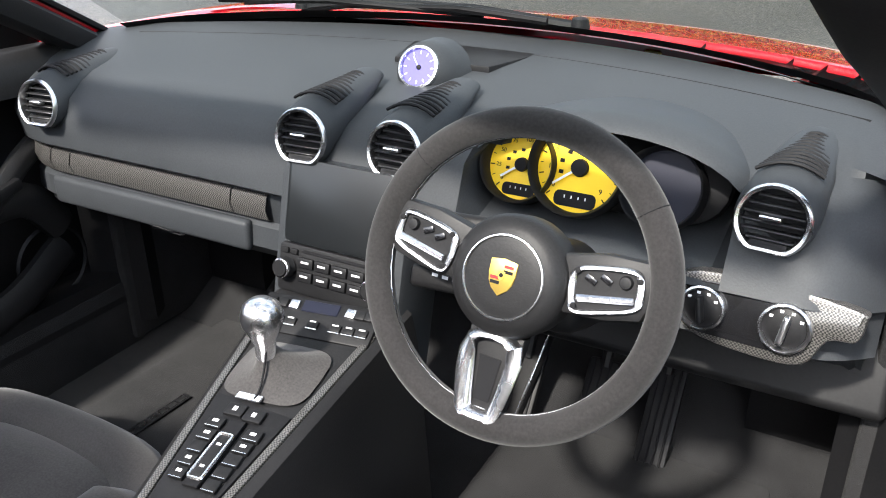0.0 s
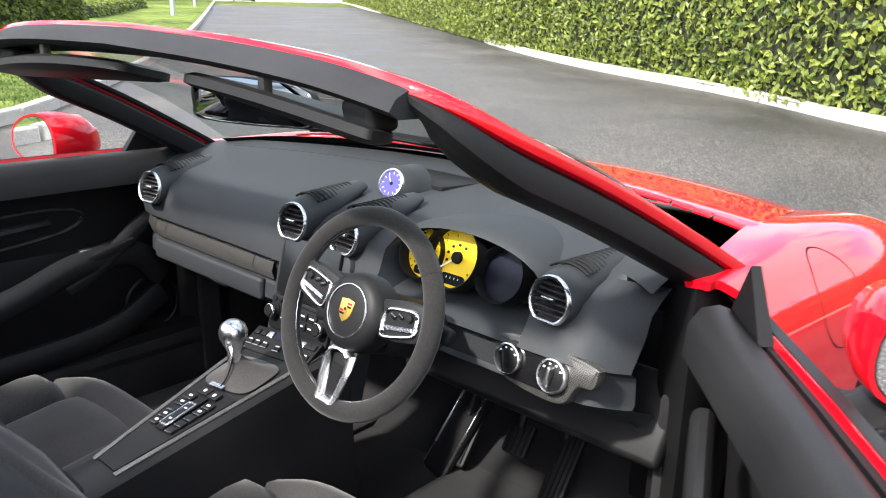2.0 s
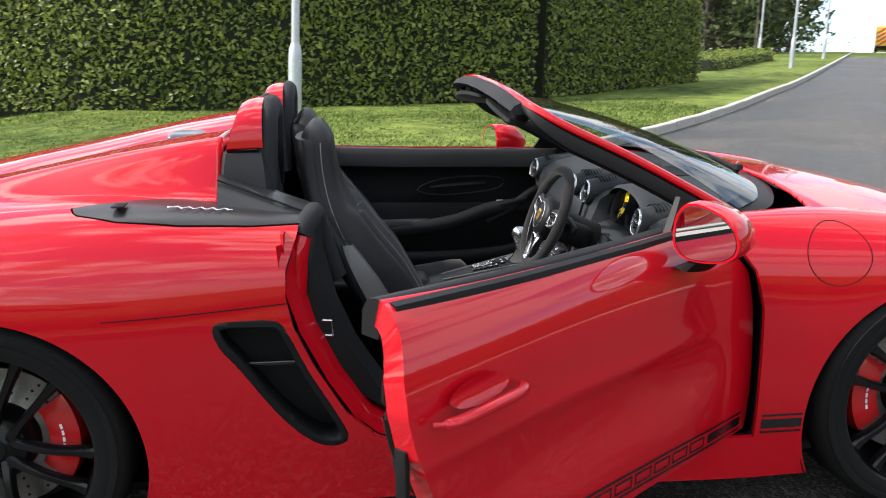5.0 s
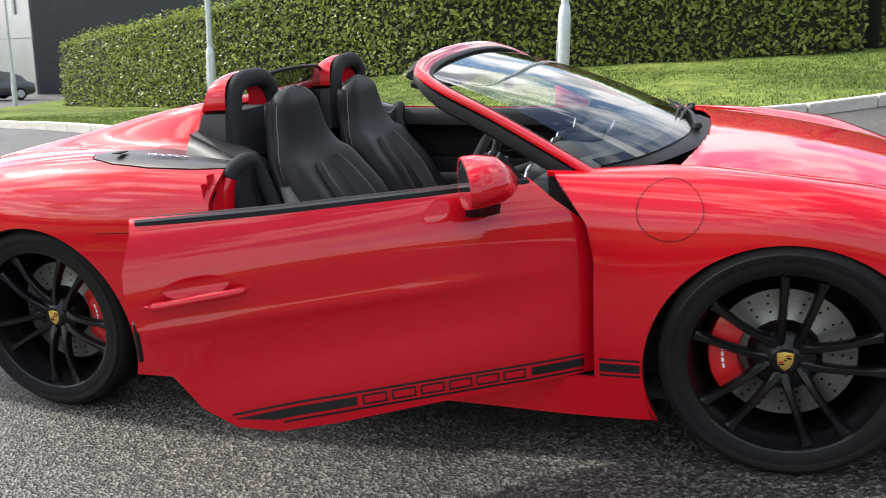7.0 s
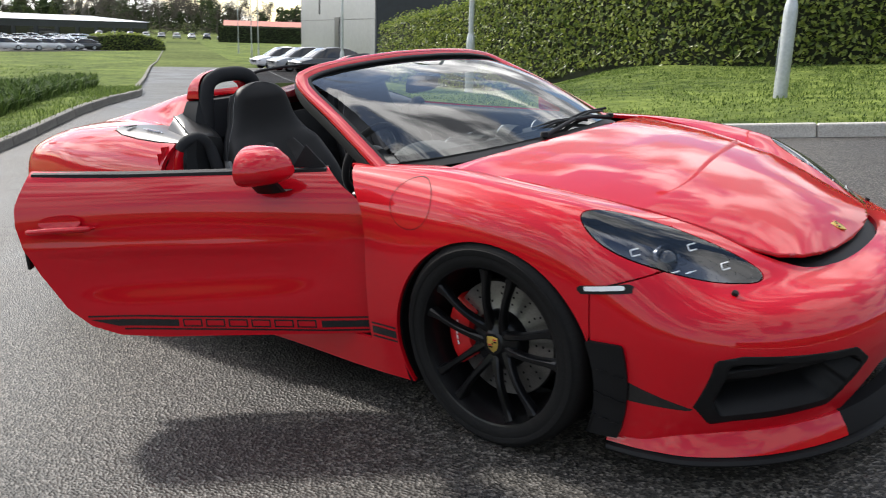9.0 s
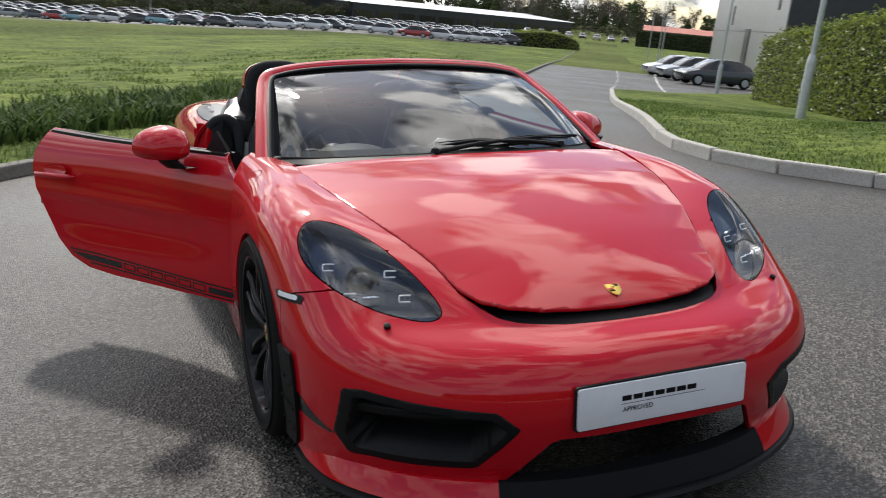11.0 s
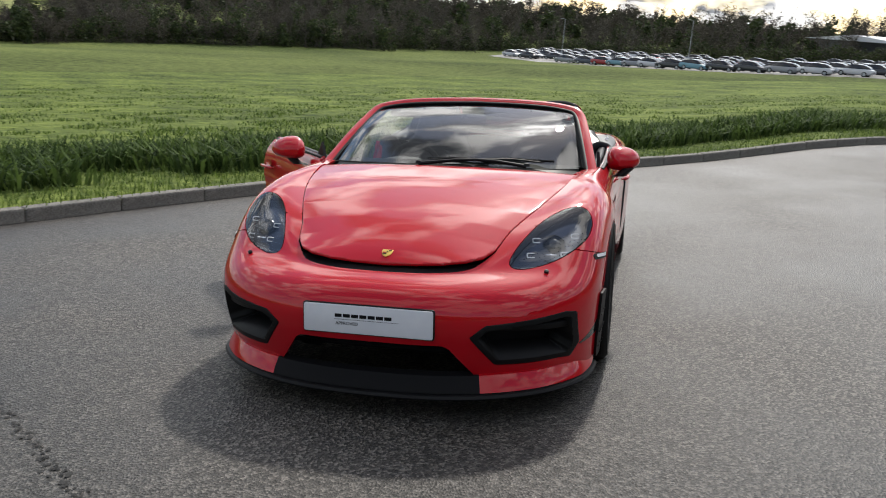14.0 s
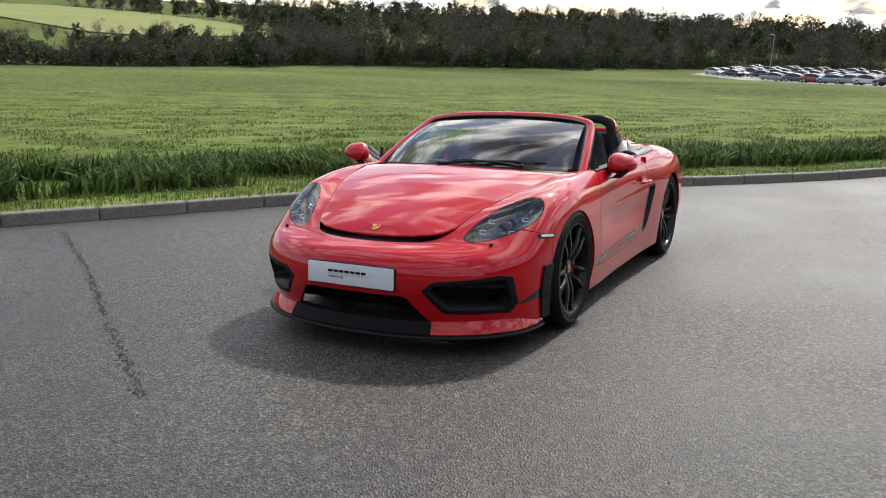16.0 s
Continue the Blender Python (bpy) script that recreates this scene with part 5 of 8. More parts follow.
def on_skin(s, y, z, lift=0.0016):
    """The skin's point at this length and height on one flank, by a plane through its neighbours."""
    idx = SIDE[0 if s > 0 else 1]
    d = (Y[idx] - y) ** 2 + (Z[idx] - z) ** 2
    near = idx[np.argpartition(d, 9)[:9]]
    A = np.stack([Y[near] - y, Z[near] - z, np.ones(9)], 1)
    c = np.linalg.lstsq(A, V[near, 0] * s, rcond=None)[0]
    return Vector((s * (c[2] + lift), y, z))


def ribbon(name, path, hw, s, mat, parent=None, label="", closed=False):
    """A thin strip laid on the flank along points (y, z)."""
    left, right = [], []
    n = len(path)
    for i, (y, z) in enumerate(path):
        a, b = path[max(i - 1, 0)], path[min(i + 1, n - 1)]
        dy, dz = b[0] - a[0], b[1] - a[1]
        k = hw / max(math.hypot(dy, dz), 1e-9)
        left.append(on_skin(s, y - dz * k, z + dy * k))
        right.append(on_skin(s, y + dz * k, z - dy * k))
    faces = [(i, i + 1, n + i + 1, n + i) for i in range(n - 1)]
    return solid(name, left + right, faces, mat, car if parent is None else parent, label=label)


seam_gap = np.where(X < 0.70, 0.0, GAP)
body_front = np.minimum.reduce([seam - seam_gap, arch_f, -in_lamp - GAP, -intake_in, -mouth_in, slot_low - RAIL, np.where(Y > 1.55, 1.0, -1.0), -xy_hood - 0.003])
panel("front_bumper", body_front, M["red"], "glossy red front bumper with three black intakes")
for s in (1, -1):
    on = np.where(side_of * s > 0, 1.0, -1.0)
    wing = np.minimum.reduce([on, -seam - seam_gap, arch_f, -in_lamp - GAP, -door_in - GAP, -xy_hood - 0.003, Y - 0.585, 6.0 - RAIL])
    sillbit = np.minimum.reduce([on, arch_f, arch_r, -door_in - GAP, 0.585 - Y, Y + 0.30, 0.40 - Z])
    panel("front_wing", wing, M["red"], "red front wing round the wheel arch")
    panel("sill", sillbit, M["red"])
    quarter = np.minimum.reduce([on, arch_r, -door_in - GAP, -vent_in, -cover_in - GAP, -0.30 - Y, np.maximum(-0.462 - Y, 0.80 - Z), 5.95 - RAIL])
    panel("rear_quarter", quarter, M["red"], "red rear quarter with a tall side intake")
    cover = np.minimum.reduce([on, cover_in - GAP, -0.44 - Y])
    panel("tonneau_cover", cover, M["satin_black"], "satin black panel beside the seat hump", 0.01, 0.001)
    # headlamp: dark bowl, chrome and clear lens
    lamp_field = np.minimum(on, in_lamp - 0.001)
    v, f = cut(V - NORMAL * 0.05, FACES, np.minimum(on, in_lamp - 0.004))
    bowl = solid("headlamp", v, f, M["lamp_dark"], car, label="dark four-point headlamp under a clear lens")
    v, f = cut(V, FACES, lamp_field)
    vr, fr = rim(v, f, 0.055)
    edge = solid("lamp_surround", vr, fr[len(f):], M["black_gloss"], bowl)
    lens = solid("lens", v, f, M["lens"], bowl)
    lens.visible_shadow = False
    eye_at = aim((s * 0.655, 1.735, 0.632), (s * 0.25, 0.86, 0.38))
    part("projector", lathe([(0, 0.022), (0.018, 0.019), (0.030, 0.008), (0.034, -0.004), (0.040, -0.006), (0.041, -0.03)], 24, at=eye_at), M["black_gloss"], bowl, "glass projector lens")
    part("projector_ring", lathe([(0.040, 0.0), (0.046, 0.004), (0.050, -0.004), (0.050, -0.02)], 24, at=eye_at), M["lamp_dark"], bowl)
    part("lamp_blade", block(0.045, 0.006, 0.008, 0.002, 1, at=aim((s * 0.65, 1.80, 0.606), (s * 0.2, 0.9, 0.4))), M["chrome"], bowl)
    for px, py, pz in ((.585, 1.775, .660), (.735, 1.675, .668), (.575, 1.87, .615), (.705, 1.785, .610)):
        m = aim((s * px, py, pz), (s * 0.25, 0.85, 0.45))
        o = rounded(0.034, 0.018, 0.004, 3)
        bm = tube([m @ Vector((a, b, 0)) for a, b in o[2:-3]], 0.0020, 6)
        part("running_light", bm, M["white"], bowl)
    # amber-and-clear side marker ahead of the wheel
    strip = np.minimum.reduce([on, 0.012 - np.abs(Z - 0.583 - 0.10 * (Y - 1.62)), Y - 1.562, 1.715 - Y, (1.715 - Y) * 0.35])
    mk = panel("side_marker", strip, M["plastic"], "black side marker with a clear strip", 0.004, 0.0025)
    strip = np.minimum.reduce([on, 0.0065 - np.abs(Z - 0.586 - 0.10 * (Y - 1.62)), Y - 1.582, 1.695 - Y, (1.695 - Y) * 0.35])
    panel("marker_lens", strip, M["white"], "", 0.003, 0.0045, mk)
    part("washer_jet", lathe([(0, 0.004), (0.009, 0.002), (0.010, -0.01)], 12, at=aim((s * 0.646, 1.928, 0.5675), (s * 0.15, 0.45, 0.88))), M["plastic"], car)

# bonnet: its own gently crowned sheet
hx = np.linspace(-0.70, 0.70, 141)
hy = np.linspace(0.92, 2.08, 117)
HXg, HYg = np.meshgrid(hx, hy, indexing="ij")
HXf, HYf = HXg.ravel(), HYg.ravel()
zc = nat_spline([.9, 1.0, 1.17, 1.3, 1.43, 1.6, 1.75, 1.9, 2.0, 2.05, 2.1], np.array([.878, .876, .858, .840, .815, .772, .727, .669, .618, .584, .548])[:, None], HYf)[:, 0]
ey = np.array([q[1] for q in HOOD[:14]][::-1])
edge_x = np.interp(HYf, ey, np.array([q[0] for q in HOOD[:14]][::-1]))
edge_x = np.where(HYf > 1.85, np.interp(HYf, [1.85, 2.1], [0.435, 0.50]), edge_x)
edge_z = np.interp(HYf, [.9, 1.0, 1.17, 1.3, 1.43, 1.6, 1.75, 1.85, 1.95, 2.05, 2.1], [.846, .846, .825, .806, .781, .742, .692, .650, .603, .568, .54])
HZ = zc + (edge_z - zc) * np.clip(np.abs(HXf) / edge_x, 0, 1.2) ** 2.3
hv = np.stack([HXf, HYf, HZ], 1)
v, f = cut(hv, grid_faces(141, 117), poly_sdf(hood_poly, HXf, HYf))
v, f = rim(v, f, 0.012)
bonnet = solid("bonnet", v, f, M["red"], car, label="glossy red bonnet lid with a badge")


def hood_z(x, y):
    k = np.argmin((HXf - x) ** 2 + (HYf - y) ** 2)
    return float(HZ[k])


def shield(name, at, w, parent):
    """A heraldic shield badge in gold, red and black fields, with no picture on it."""
    out = [(-.5, .52), (-.25, .56), (0, .60), (.25, .56), (.5, .52), (.5, .05), (.44, -.25), (.30, -.48), (0, -.72), (-.30, -.48), (-.44, -.25), (-.5, .05)]
    sc = lambda k, dz=0.0: [(a * w * k, b * w * k) for a, b in out]
    base = part(name, slab(sc(1), 0.003, 0.0008, at=at), M["gold"], parent, "gold shield badge")
    for (cx, cy, mat) in ((.22, .34, "caliper"), (.22, .16, "ink"), (-.22, -.10, "caliper"), (-.20, -.26, "ink")):
        part("badge_field", block(.34 * w, .11 * w, 0.001, 0, at=at @ Matrix.Translation((cx * w, cy * w, 0.0006))), M[mat], base, smooth=False)
    inner = [(a * .26 * w, b * .26 * w + .02 * w) for a, b in out]
    part("badge_centre", slab(inner, 0.001, 0, at=at @ Matrix.Translation((0, 0, 0.0014))), M["gold"], base)
    part("badge_mark", lathe([(0, .0008), (.07 * w, .0006), (.08 * w, 0)], 10, at=at @ Matrix.Translation((0, 0.02 * w, 0.0014))), M["ink"], base)
    return base


shield("badge", aim((0, 1.998, hood_z(0, 1.998) + 0.003), (0, 0.42, 0.9), (0, -0.9, 0.42)), 0.046, bonnet)
# mesh-black slot under the front edge of the bonnet
tmp = []
for x in np.linspace(-0.43, 0.43, 40):
    yv = 2.075 - 0.42 * x * x - 0.9 * x ** 4
    tmp.append([(x, yv + 0.02, 0.543 + 0.02 * x * x), (x, yv - 0.02, 0.565 + 0.02 * x * x), (x, yv - 0.10, 0.57)])
bm = loft(tmp, closed=False, caps=False)
part("air_slot", bm, M["plastic"], car, "black mesh slot under the bonnet edge")

# intakes: boxes with louvres behind the bumper skin
for s in (1, -1):
    on = np.where(side_of * s > 0, 1.0, -1.0)
    v, f = cut(V - NORMAL * 0.13, FACES, np.minimum(on, intake_in + 0.02))
    duct = solid("side_intake", v, f, M["plastic"], car, label="deep black corner intake with a framed edge")
    v, f = cut(V, FACES, np.minimum.reduce([on, intake_in + 0.001, 0.022 - intake_in]))
    v, f = rim(v, f, 0.13)
    solid("intake_frame", v + np.array((0, 0.003, 0)), f, M["plastic"], duct)
    v, f = cut(V - NORMAL * 0.02, FACES, np.minimum.reduce([on, intake_in - 0.006, 0.012 - np.abs(Z - 0.372 + 0.10 * (X - 0.6))]))
    v, f = rim(v, f, 0.03)
    solid("intake_blade", v, f, M["plastic"], duct)
v, f = cut(V - NORMAL * 0.16, FACES, mouth_in + 0.02)
mouth = solid("lower_grille", v, f, M["plastic"], car, label="wide black lower grille")
for k in range(4):
    z = 0.17 + 0.036 * k
    v, f = cut(V - NORMAL * 0.12, FACES, np.minimum(mouth_in, 0.003 - np.abs(Z - z)))
    v, f = rim(v, f, 0.02)
    solid("grille_bar", v, f, M["ink"], mouth)
# splitter lip: a lip swept along the nose
path = [(x, y) for x, y in [(-.845, 1.64), (-.835, 1.76), (-.79, 1.90), (-.66, 2.06), (-.47, 2.18), (-.25, 2.245), (0, 2.262)]]
path = path + [(-a, b) for a, b in path[-2::-1]]
skirt = []
rings = []
for q in spline([(a, b, 0) for a, b in path], 6):
    n = Vector((q.x * 0.55, max(0.15, q.y - 1.45) * 1.0, 0)).normalized()
    rings.append([(q.x + n.x * o, q.y + n.y * o, z) for o, z in ((-0.10, .122), (-0.018, .120), (.000, .114), (.006, .104), (.000, .096), (-0.12, .098))])
    skirt.append([(q.x + n.x * o, q.y + n.y * o, z) for o, z in ((-0.080, .190), (-0.044, .182), (-.020, .146), (-.010, .1215), (-0.10, .1215))])
third = [[r for r in skirt if r[3][0] < -.43], [r for r in skirt if -.45 < r[3][0] < .45], [r for r in skirt if r[3][0] > .43]]
for k, run in enumerate(third):
    part("front_skirt", loft(run), M["ink"] if k == 1 else M["red"], car, "black lower edge under the grille" if k == 1 else "red lower edge of the front bumper")
part("front_lip", loft(rings), M["plastic"], car, "matt black front splitter lip")

# number plate, blank but for its print: brand word as a plain bar
plate_at = aim((0, 2.262, 0.402), (0, 1, 0.03))
plate = part("show_plate", slab(rounded(0.52, 0.111, 0.008), 0.006, 0.001, at=plate_at), M["plate"], car, "white dealer show plate with dark print")
part("plate_backing", slab(rounded(0.53, 0.121, 0.010), 0.008, 0.001, at=plate_at @ Matrix.Translation((0, 0, -0.006))), M["plastic"], plate)
for k in range(7):
    part("print_bar", block(0.0285, 0.0135, 0.0006, 0, at=plate_at @ Matrix.Translation((-0.118 + 0.0335 * k, 0.014, 0.0005))), M["ink"], plate, smooth=False)
part("print_rule", block(0.26, 0.0012, 0.0006, 0, at=plate_at @ Matrix.Translation((-0.005, -0.001, 0.0005))), M["ink"], plate, smooth=False)
words("APPROVED", 0.0185, M["ink"], plate, plate_at @ Matrix.Translation((-0.083, -0.017, 0.0008)))

# canards ahead of the front wheels, black graphics
for s in (1, -1):
    on = np.where(side_of * s > 0, 1.0, -1.0)
    g = np.minimum.reduce([on, arch_f - 0.001, 0.105 - arch_f - 0.06 * (0.42 - Z), 0.435 - Z, Y - 1.5, Z - 0.135])
    fin = panel("wheel_deflector", g, M["plastic"], "black ribbed deflector ahead of the wheel", 0.01, 0.012)
    for k in range(3):
        v = panel("rib", np.minimum(g, 0.0035 - np.abs(Z - 0.20 - 0.075 * k + 0.25 * (Y - 1.66))), M["plastic"], "", 0.004, 0.018, fin)
    stripe = np.minimum.reduce([on, Y - 1.70, 1.895 - Y, 0.030 * (1.895 - Y) / 0.195 - np.abs(Z - 0.300 + 0.24 * (Y - 1.70))])
    panel("dart_graphic", stripe, M["black_gloss"], "black dart graphic", 0.001, 0.0012)
    # stripes on the wing behind the wheel
    for z0, hw in ((.300, .0135), (.325, .0032), (.275, .0032)):
        ribbon("side_stripe", [(y, z0) for y in np.linspace(.742, 1.236 - math.sqrt(.379 ** 2 - (z0 - .3) ** 2), 8)], hw, s, M["black_gloss"])
    # fuel filler ring
    if s > 0:
        ribbon("filler_cap", [(.935 + .088 * math.cos(a), .757 + .079 * math.sin(a)) for a in np.linspace(0, 2 * math.pi, 49)], .0010, s, M["ink"], None, "round fuel flap outline")
    # intake box in the flank
    v, f = cut(V - NORMAL * 0.085, FACES, np.minimum(on, vent_in + 0.03))
    sv = solid("flank_intake", v, f, M["plastic"], car, label="black scoop in the flank")
    v, f = cut(V, FACES, np.minimum.reduce([on, vent_in + 0.001, 0.016 - vent_in]))
    v, f = rim(v, f, 0.085)
    solid("intake_lip", v, f, M["plastic"], sv)
    part("intake_vane", block(0.012, 0.15, 0.012, 0.004, 2, at=Matrix.Translation((s * 0.855, -0.54, 0.54))), M["black_gloss"], sv)
    ribbon("panel_seam", [(y, .700 + .02 * math.sin((y + .49) * 3)) for y in np.linspace(-.50, -.93, 24)], .0013, s, M["ink"])

# dark inner shell that fills the gaps and wheel wells
inner = np.minimum.reduce([arch_f + 0.004, arch_r + 0.004, -intake_in, -mouth_in, -in_lamp, -np.minimum(door_in, side_of * 1.0), 5.6 - RAIL - 1.4 * (Y < 0.62) * (Y > -0.62), -vent_in])
v, f = cut(V - NORMAL * 0.02, FACES, inner)
solid("inner_shell", v, f, M["plastic"], car)
for s in (1, -1):
    for y0, z0, r in ((1.238, .300, .383), (-1.242, .310, .393)):
        bm = lathe([(r, 0.0), (r, -0.34), (0.02, -0.34)], 48, at=Matrix.Translation((s * 0.865, y0, z0)) @ Matrix.Rotation(radians(90 * s), 4, "Y"))
        bmesh.ops.bisect_plane(bm, geom=bm.verts[:] + bm.edges[:] + bm.faces[:], plane_co=(0, 0, 0.12), plane_no=(0, 0, -1), clear_outer=True)
        part("wheel_well", bm, M["plastic"], car)
part("undertray", block(1.36, 3.5, 0.03, 0.01, 2, at=Matrix.Translation((0, 0, 0.13))), M["plastic"], car)

# rear deck with two long humps
dx = np.linspace(-0.66, 0.66, 127)
dy = np.linspace(-2.10, -0.675, 100)
DX, DY = np.meshgrid(dx, dy, indexing="ij")
DXf, DYf = DX.ravel(), DY.ravel()
top = nat_spline([-2.1, -1.9, -1.6, -1.27, -.95, -.67], np.array([.79, .838, .902, .963, 1.026, 1.068])[:, None], DYf)[:, 0]
lowz = np.interp(DYf, [-2.1, -1.65, -1.242, -.8, -.6], [.77, .88, .92, .918, .912])
dip = 0.055 * np.exp(-(DXf / 0.16) ** 2) * ease(-2.0, -1.2, DYf)
fall = ease(0.50, 0.62, np.abs(DXf) - 0.05 * ease(-1.2, -0.7, DYf) + 0.03)
DZ = (top - dip) * (1 - fall) + lowz * fall
v, f = cut(np.stack([DXf, DYf, DZ], 1), grid_faces(127, 100), 0.61 + 0.038 * ease(-1.35, -1.05, DYf) - np.abs(DXf) - 0.10 * ease(-1.4, -2.1, DYf))
v, f = rim(v, f, 0.03)
deck = solid("rear_deck", v, f, M["red"], car, label="red rear deck with two humps behind the seats")
part("deck_vent", block(0.17, 0.11, 0.05, 0.02, 3, at=Matrix.Translation((0, -0.86, 1.005))), M["blue_grey"], deck, "dark glossy lamp and vent block")
tail = part("tail_panel", block(1.2, 0.10, 0.5, 0.04, 3, at=Matrix.Translation((0, -2.10, 0.52))), M["red"], car)

# ---- windscreen ----
GL_BOT = spline([(-.672, .735, .853), (-.55, .85, .862), (-.3, .945, .872), (0, .975, .876), (.3, .945, .872), (.55, .85, .862), (.672, .735, .853)], 8)
GL_TOP = spline([(-.585, .200, 1.118), (-.50, .178, 1.135), (-.28, .162, 1.153), (0, .160, 1.160), (.28, .162, 1.153), (.50, .178, 1.135), (.585, .200, 1.118)], 8)
rows = []
for k in range(15):
    t = k / 14
    rows.append([b.lerp(a, t) + Vector((0, 0.10, 0.20)).normalized() * (0.030 * math.sin(math.pi * t)) for a, b in zip(GL_TOP, GL_BOT)])
bm = loft(rows, closed=False, caps=False)
ws = part("windscreen", bm, M["glass"], car, "raked curved windscreen")
ws.visible_shadow = False
# black frit along the lower edge
fr = [rows[0], [a.lerp(b, 0.06) + Vector((0, -0.002, 0.000)) for a, b in zip(GL_BOT, GL_TOP)]]
part("frit_band", loft([[q - Vector((0, 0.003, 0.003)) for q in fr[0]], fr[1]], closed=False, caps=False), M["ink"], ws)
frame_path = spline([(.735, .735, .828), (.708, .60, .905), (.670, .42, 1.003), (.632, .250, 1.085), (.602, .185, 1.122), (.555, .162, 1.139), (.44, .148, 1.157), (.25, .142, 1.169), (0, .140, 1.175)], 8)
frame_path = frame_path + [Vector((-q.x, q.y, q.z)) for q in frame_path[-2::-1]]


def frame_bar(name, offset, wide, tall, mat, label="", inward=0.0):
    """The windscreen surround, a flattened bar swept up both pillars and over the top."""
    mid = Vector((0, 0.55, 1.02))
    rings = []
    for i, q in enumerate(frame_path):
        d = (frame_path[min(i + 1, len(frame_path) - 1)] - frame_path[max(i - 1, 0)]).normalized()
        plane_n = Vector((0, 0.50, 0.86)).normalized()
        side = d.cross(plane_n).normalized()
        if side.dot(q - mid) < 0:
            side = -side
        up = plane_n
        slim = 1.0 if not inward else 1.0 - inward * min(1.0, max(0.0, (0.64 - abs(q.x)) / 0.07))
        c = q + side * offset[0] + up * offset[1] * slim
        ring = []
        for k in range(12):
            a = 2 * math.pi * k / 12
            ca, sa = math.cos(a), math.sin(a)
            ring.append(c + side * (wide * math.copysign(abs(ca) ** 0.6, ca)) + up * (tall * slim * math.copysign(abs(sa) ** 0.6, sa)))
        rings.append(ring)
    return part(name, loft(rings), mat, car, label)


frame_bar("screen_frame", (0.010, 0.000), 0.026, 0.012, M["red"], "red windscreen surround")
frame_bar("screen_seal", (-0.018, 0.004), 0.010, 0.006, M["plastic"], "black rubber seal")
frame_bar("frame_lining", (-0.003, -0.034), 0.037, 0.026, M["plastic"], "black padded windscreen frame lining", 0.72)
pad_rings = [[q + Vector((0, dy, dz)) for dy, dz in ((.006, -.002), (-.002, .016), (-.030, .018), (-.055, .008), (-.066, -.006), (-.050, -.016), (.0, -.018))] for q in frame_path if abs(q.x) < .585]
part("header_pad", loft(pad_rings), M["soft_top"], car, "black padded header above the windscreen")
# top catch housings and lining step behind the header
for s in (1, -1):
    part("roof_catch", block(0.055, 0.05, 0.05, 0.012, 3, at=Matrix.Translation((s * 0.51, 0.145, 1.112)) @ Matrix.Rotation(radians(-14 * s), 4, "Y")), M["plastic"], car, "black roof catch housing")
    e = .13 if s > 0 else .05
    out = spline([(s * e, .05, 0), (s * (e + .03), .004, 0), (s * .32, -.012, 0), (s * .52, .0, 0), (s * .548, .022, 0), (s * .52, .07, 0), (s * .34, .135, 0), (s * (e + .04), .125, 0)], 5, closed=True)
    vm = Matrix.Translation((0, .108, 1.134)) @ Matrix.Rotation(radians(-14), 4, "X")
    rings = [[vm @ (q + (Vector((s * .33, .06, 0)) - q) * k + Vector((0, 0, dz - .115 * q.x * q.x))) for q in out] for dz, k in ((-.013, .10), (-.008, .0), (.004, .0), (.009, .10))]
    vis = part("sun_visor", loft(rings), M["leather"], car, "folded black sun visor")
    part("visor_clip", block(0.014, 0.016, 0.045, 0.003, 2, at=Matrix.Translation((s * .33, .125, 1.142))), M["grey_plastic"], vis)
rv = spline([(-.13, 0, .030), (-.05, 0, .040), (.06, 0, .038), (.125, 0, .022), (.13, 0, -.018), (.10, 0, -.035), (-.10, 0, -.038), (-.13, 0, -.012)], 5, closed=True)
rm = Matrix.Translation((0.05, 0.30, 1.068)) @ Matrix.Rotation(radians(14), 4, "Z") @ Matrix.Rotation(radians(-12), 4, "X")
mir = part("rear_view_mirror", loft([[rm @ (q * k + Vector((0, d, 0))) for q in rv] for d, k in ((.03, .75), (.012, 1.0), (-.004, 1.0))]), M["plastic"], car, "frameless dark rear-view mirror")
part("mirror_glass", loft([[rm @ (q * k + Vector((0, d, 0))) for q in rv] for d, k in ((-.004, .97), (-.0055, .94))]), M["mirror_dark"], mir)
part("mirror_stalk", tube([(0.05, .335, 1.08), (0.02, .38, 1.095)], 0.012, 8), M["plastic"], mir)

# cowl and wipers
cb = []
for q in GL_BOT:
    t = abs(q.x) / 0.672
    cb.append([q + Vector((0, -0.01, -0.004)), q + Vector((0, 0.045 * (1 - t ** 2) + 0.012, -0.014)), q + Vector((q.x * 0.0, 0.09 * (1 - 0.55 * t), -0.022))])
part("cowl", loft(cb, closed=False, caps=False), M["plastic"], car, "black cowl panel below the windscreen")
for px, py, ex, ey_ in ((0.14, 0.985, -0.50, 0.865), (-0.42, 0.945, 0.10, 0.925)):
    a = Vector((px, py, 0.878))
    b = Vector((ex, ey_, 0.893))
    wip = part("wiper", tube([a, a.lerp(b, 0.3) + Vector((0, 0.012, 0.018)), a.lerp(b, 0.75) + Vector((0, 0, 0.018)), b], [0.011, 0.008, 0.006, 0.004], 8), M["plastic"], car, "black wiper arm and blade")
    part("wiper_blade", tube([a.lerp(b, 0.25) + Vector((0, -0.02, 0.014)), a.lerp(b, 0.7) + Vector((0, -0.022, 0.020)), b + Vector((ex * .1, -0.015, 0.006))], 0.006, 6), M["ink"], wip)
    part("wiper_cap", lathe([(0, .02), (.014, .016), (.018, 0)], 12, at=Matrix.Translation(a)), M["plastic"], wip)

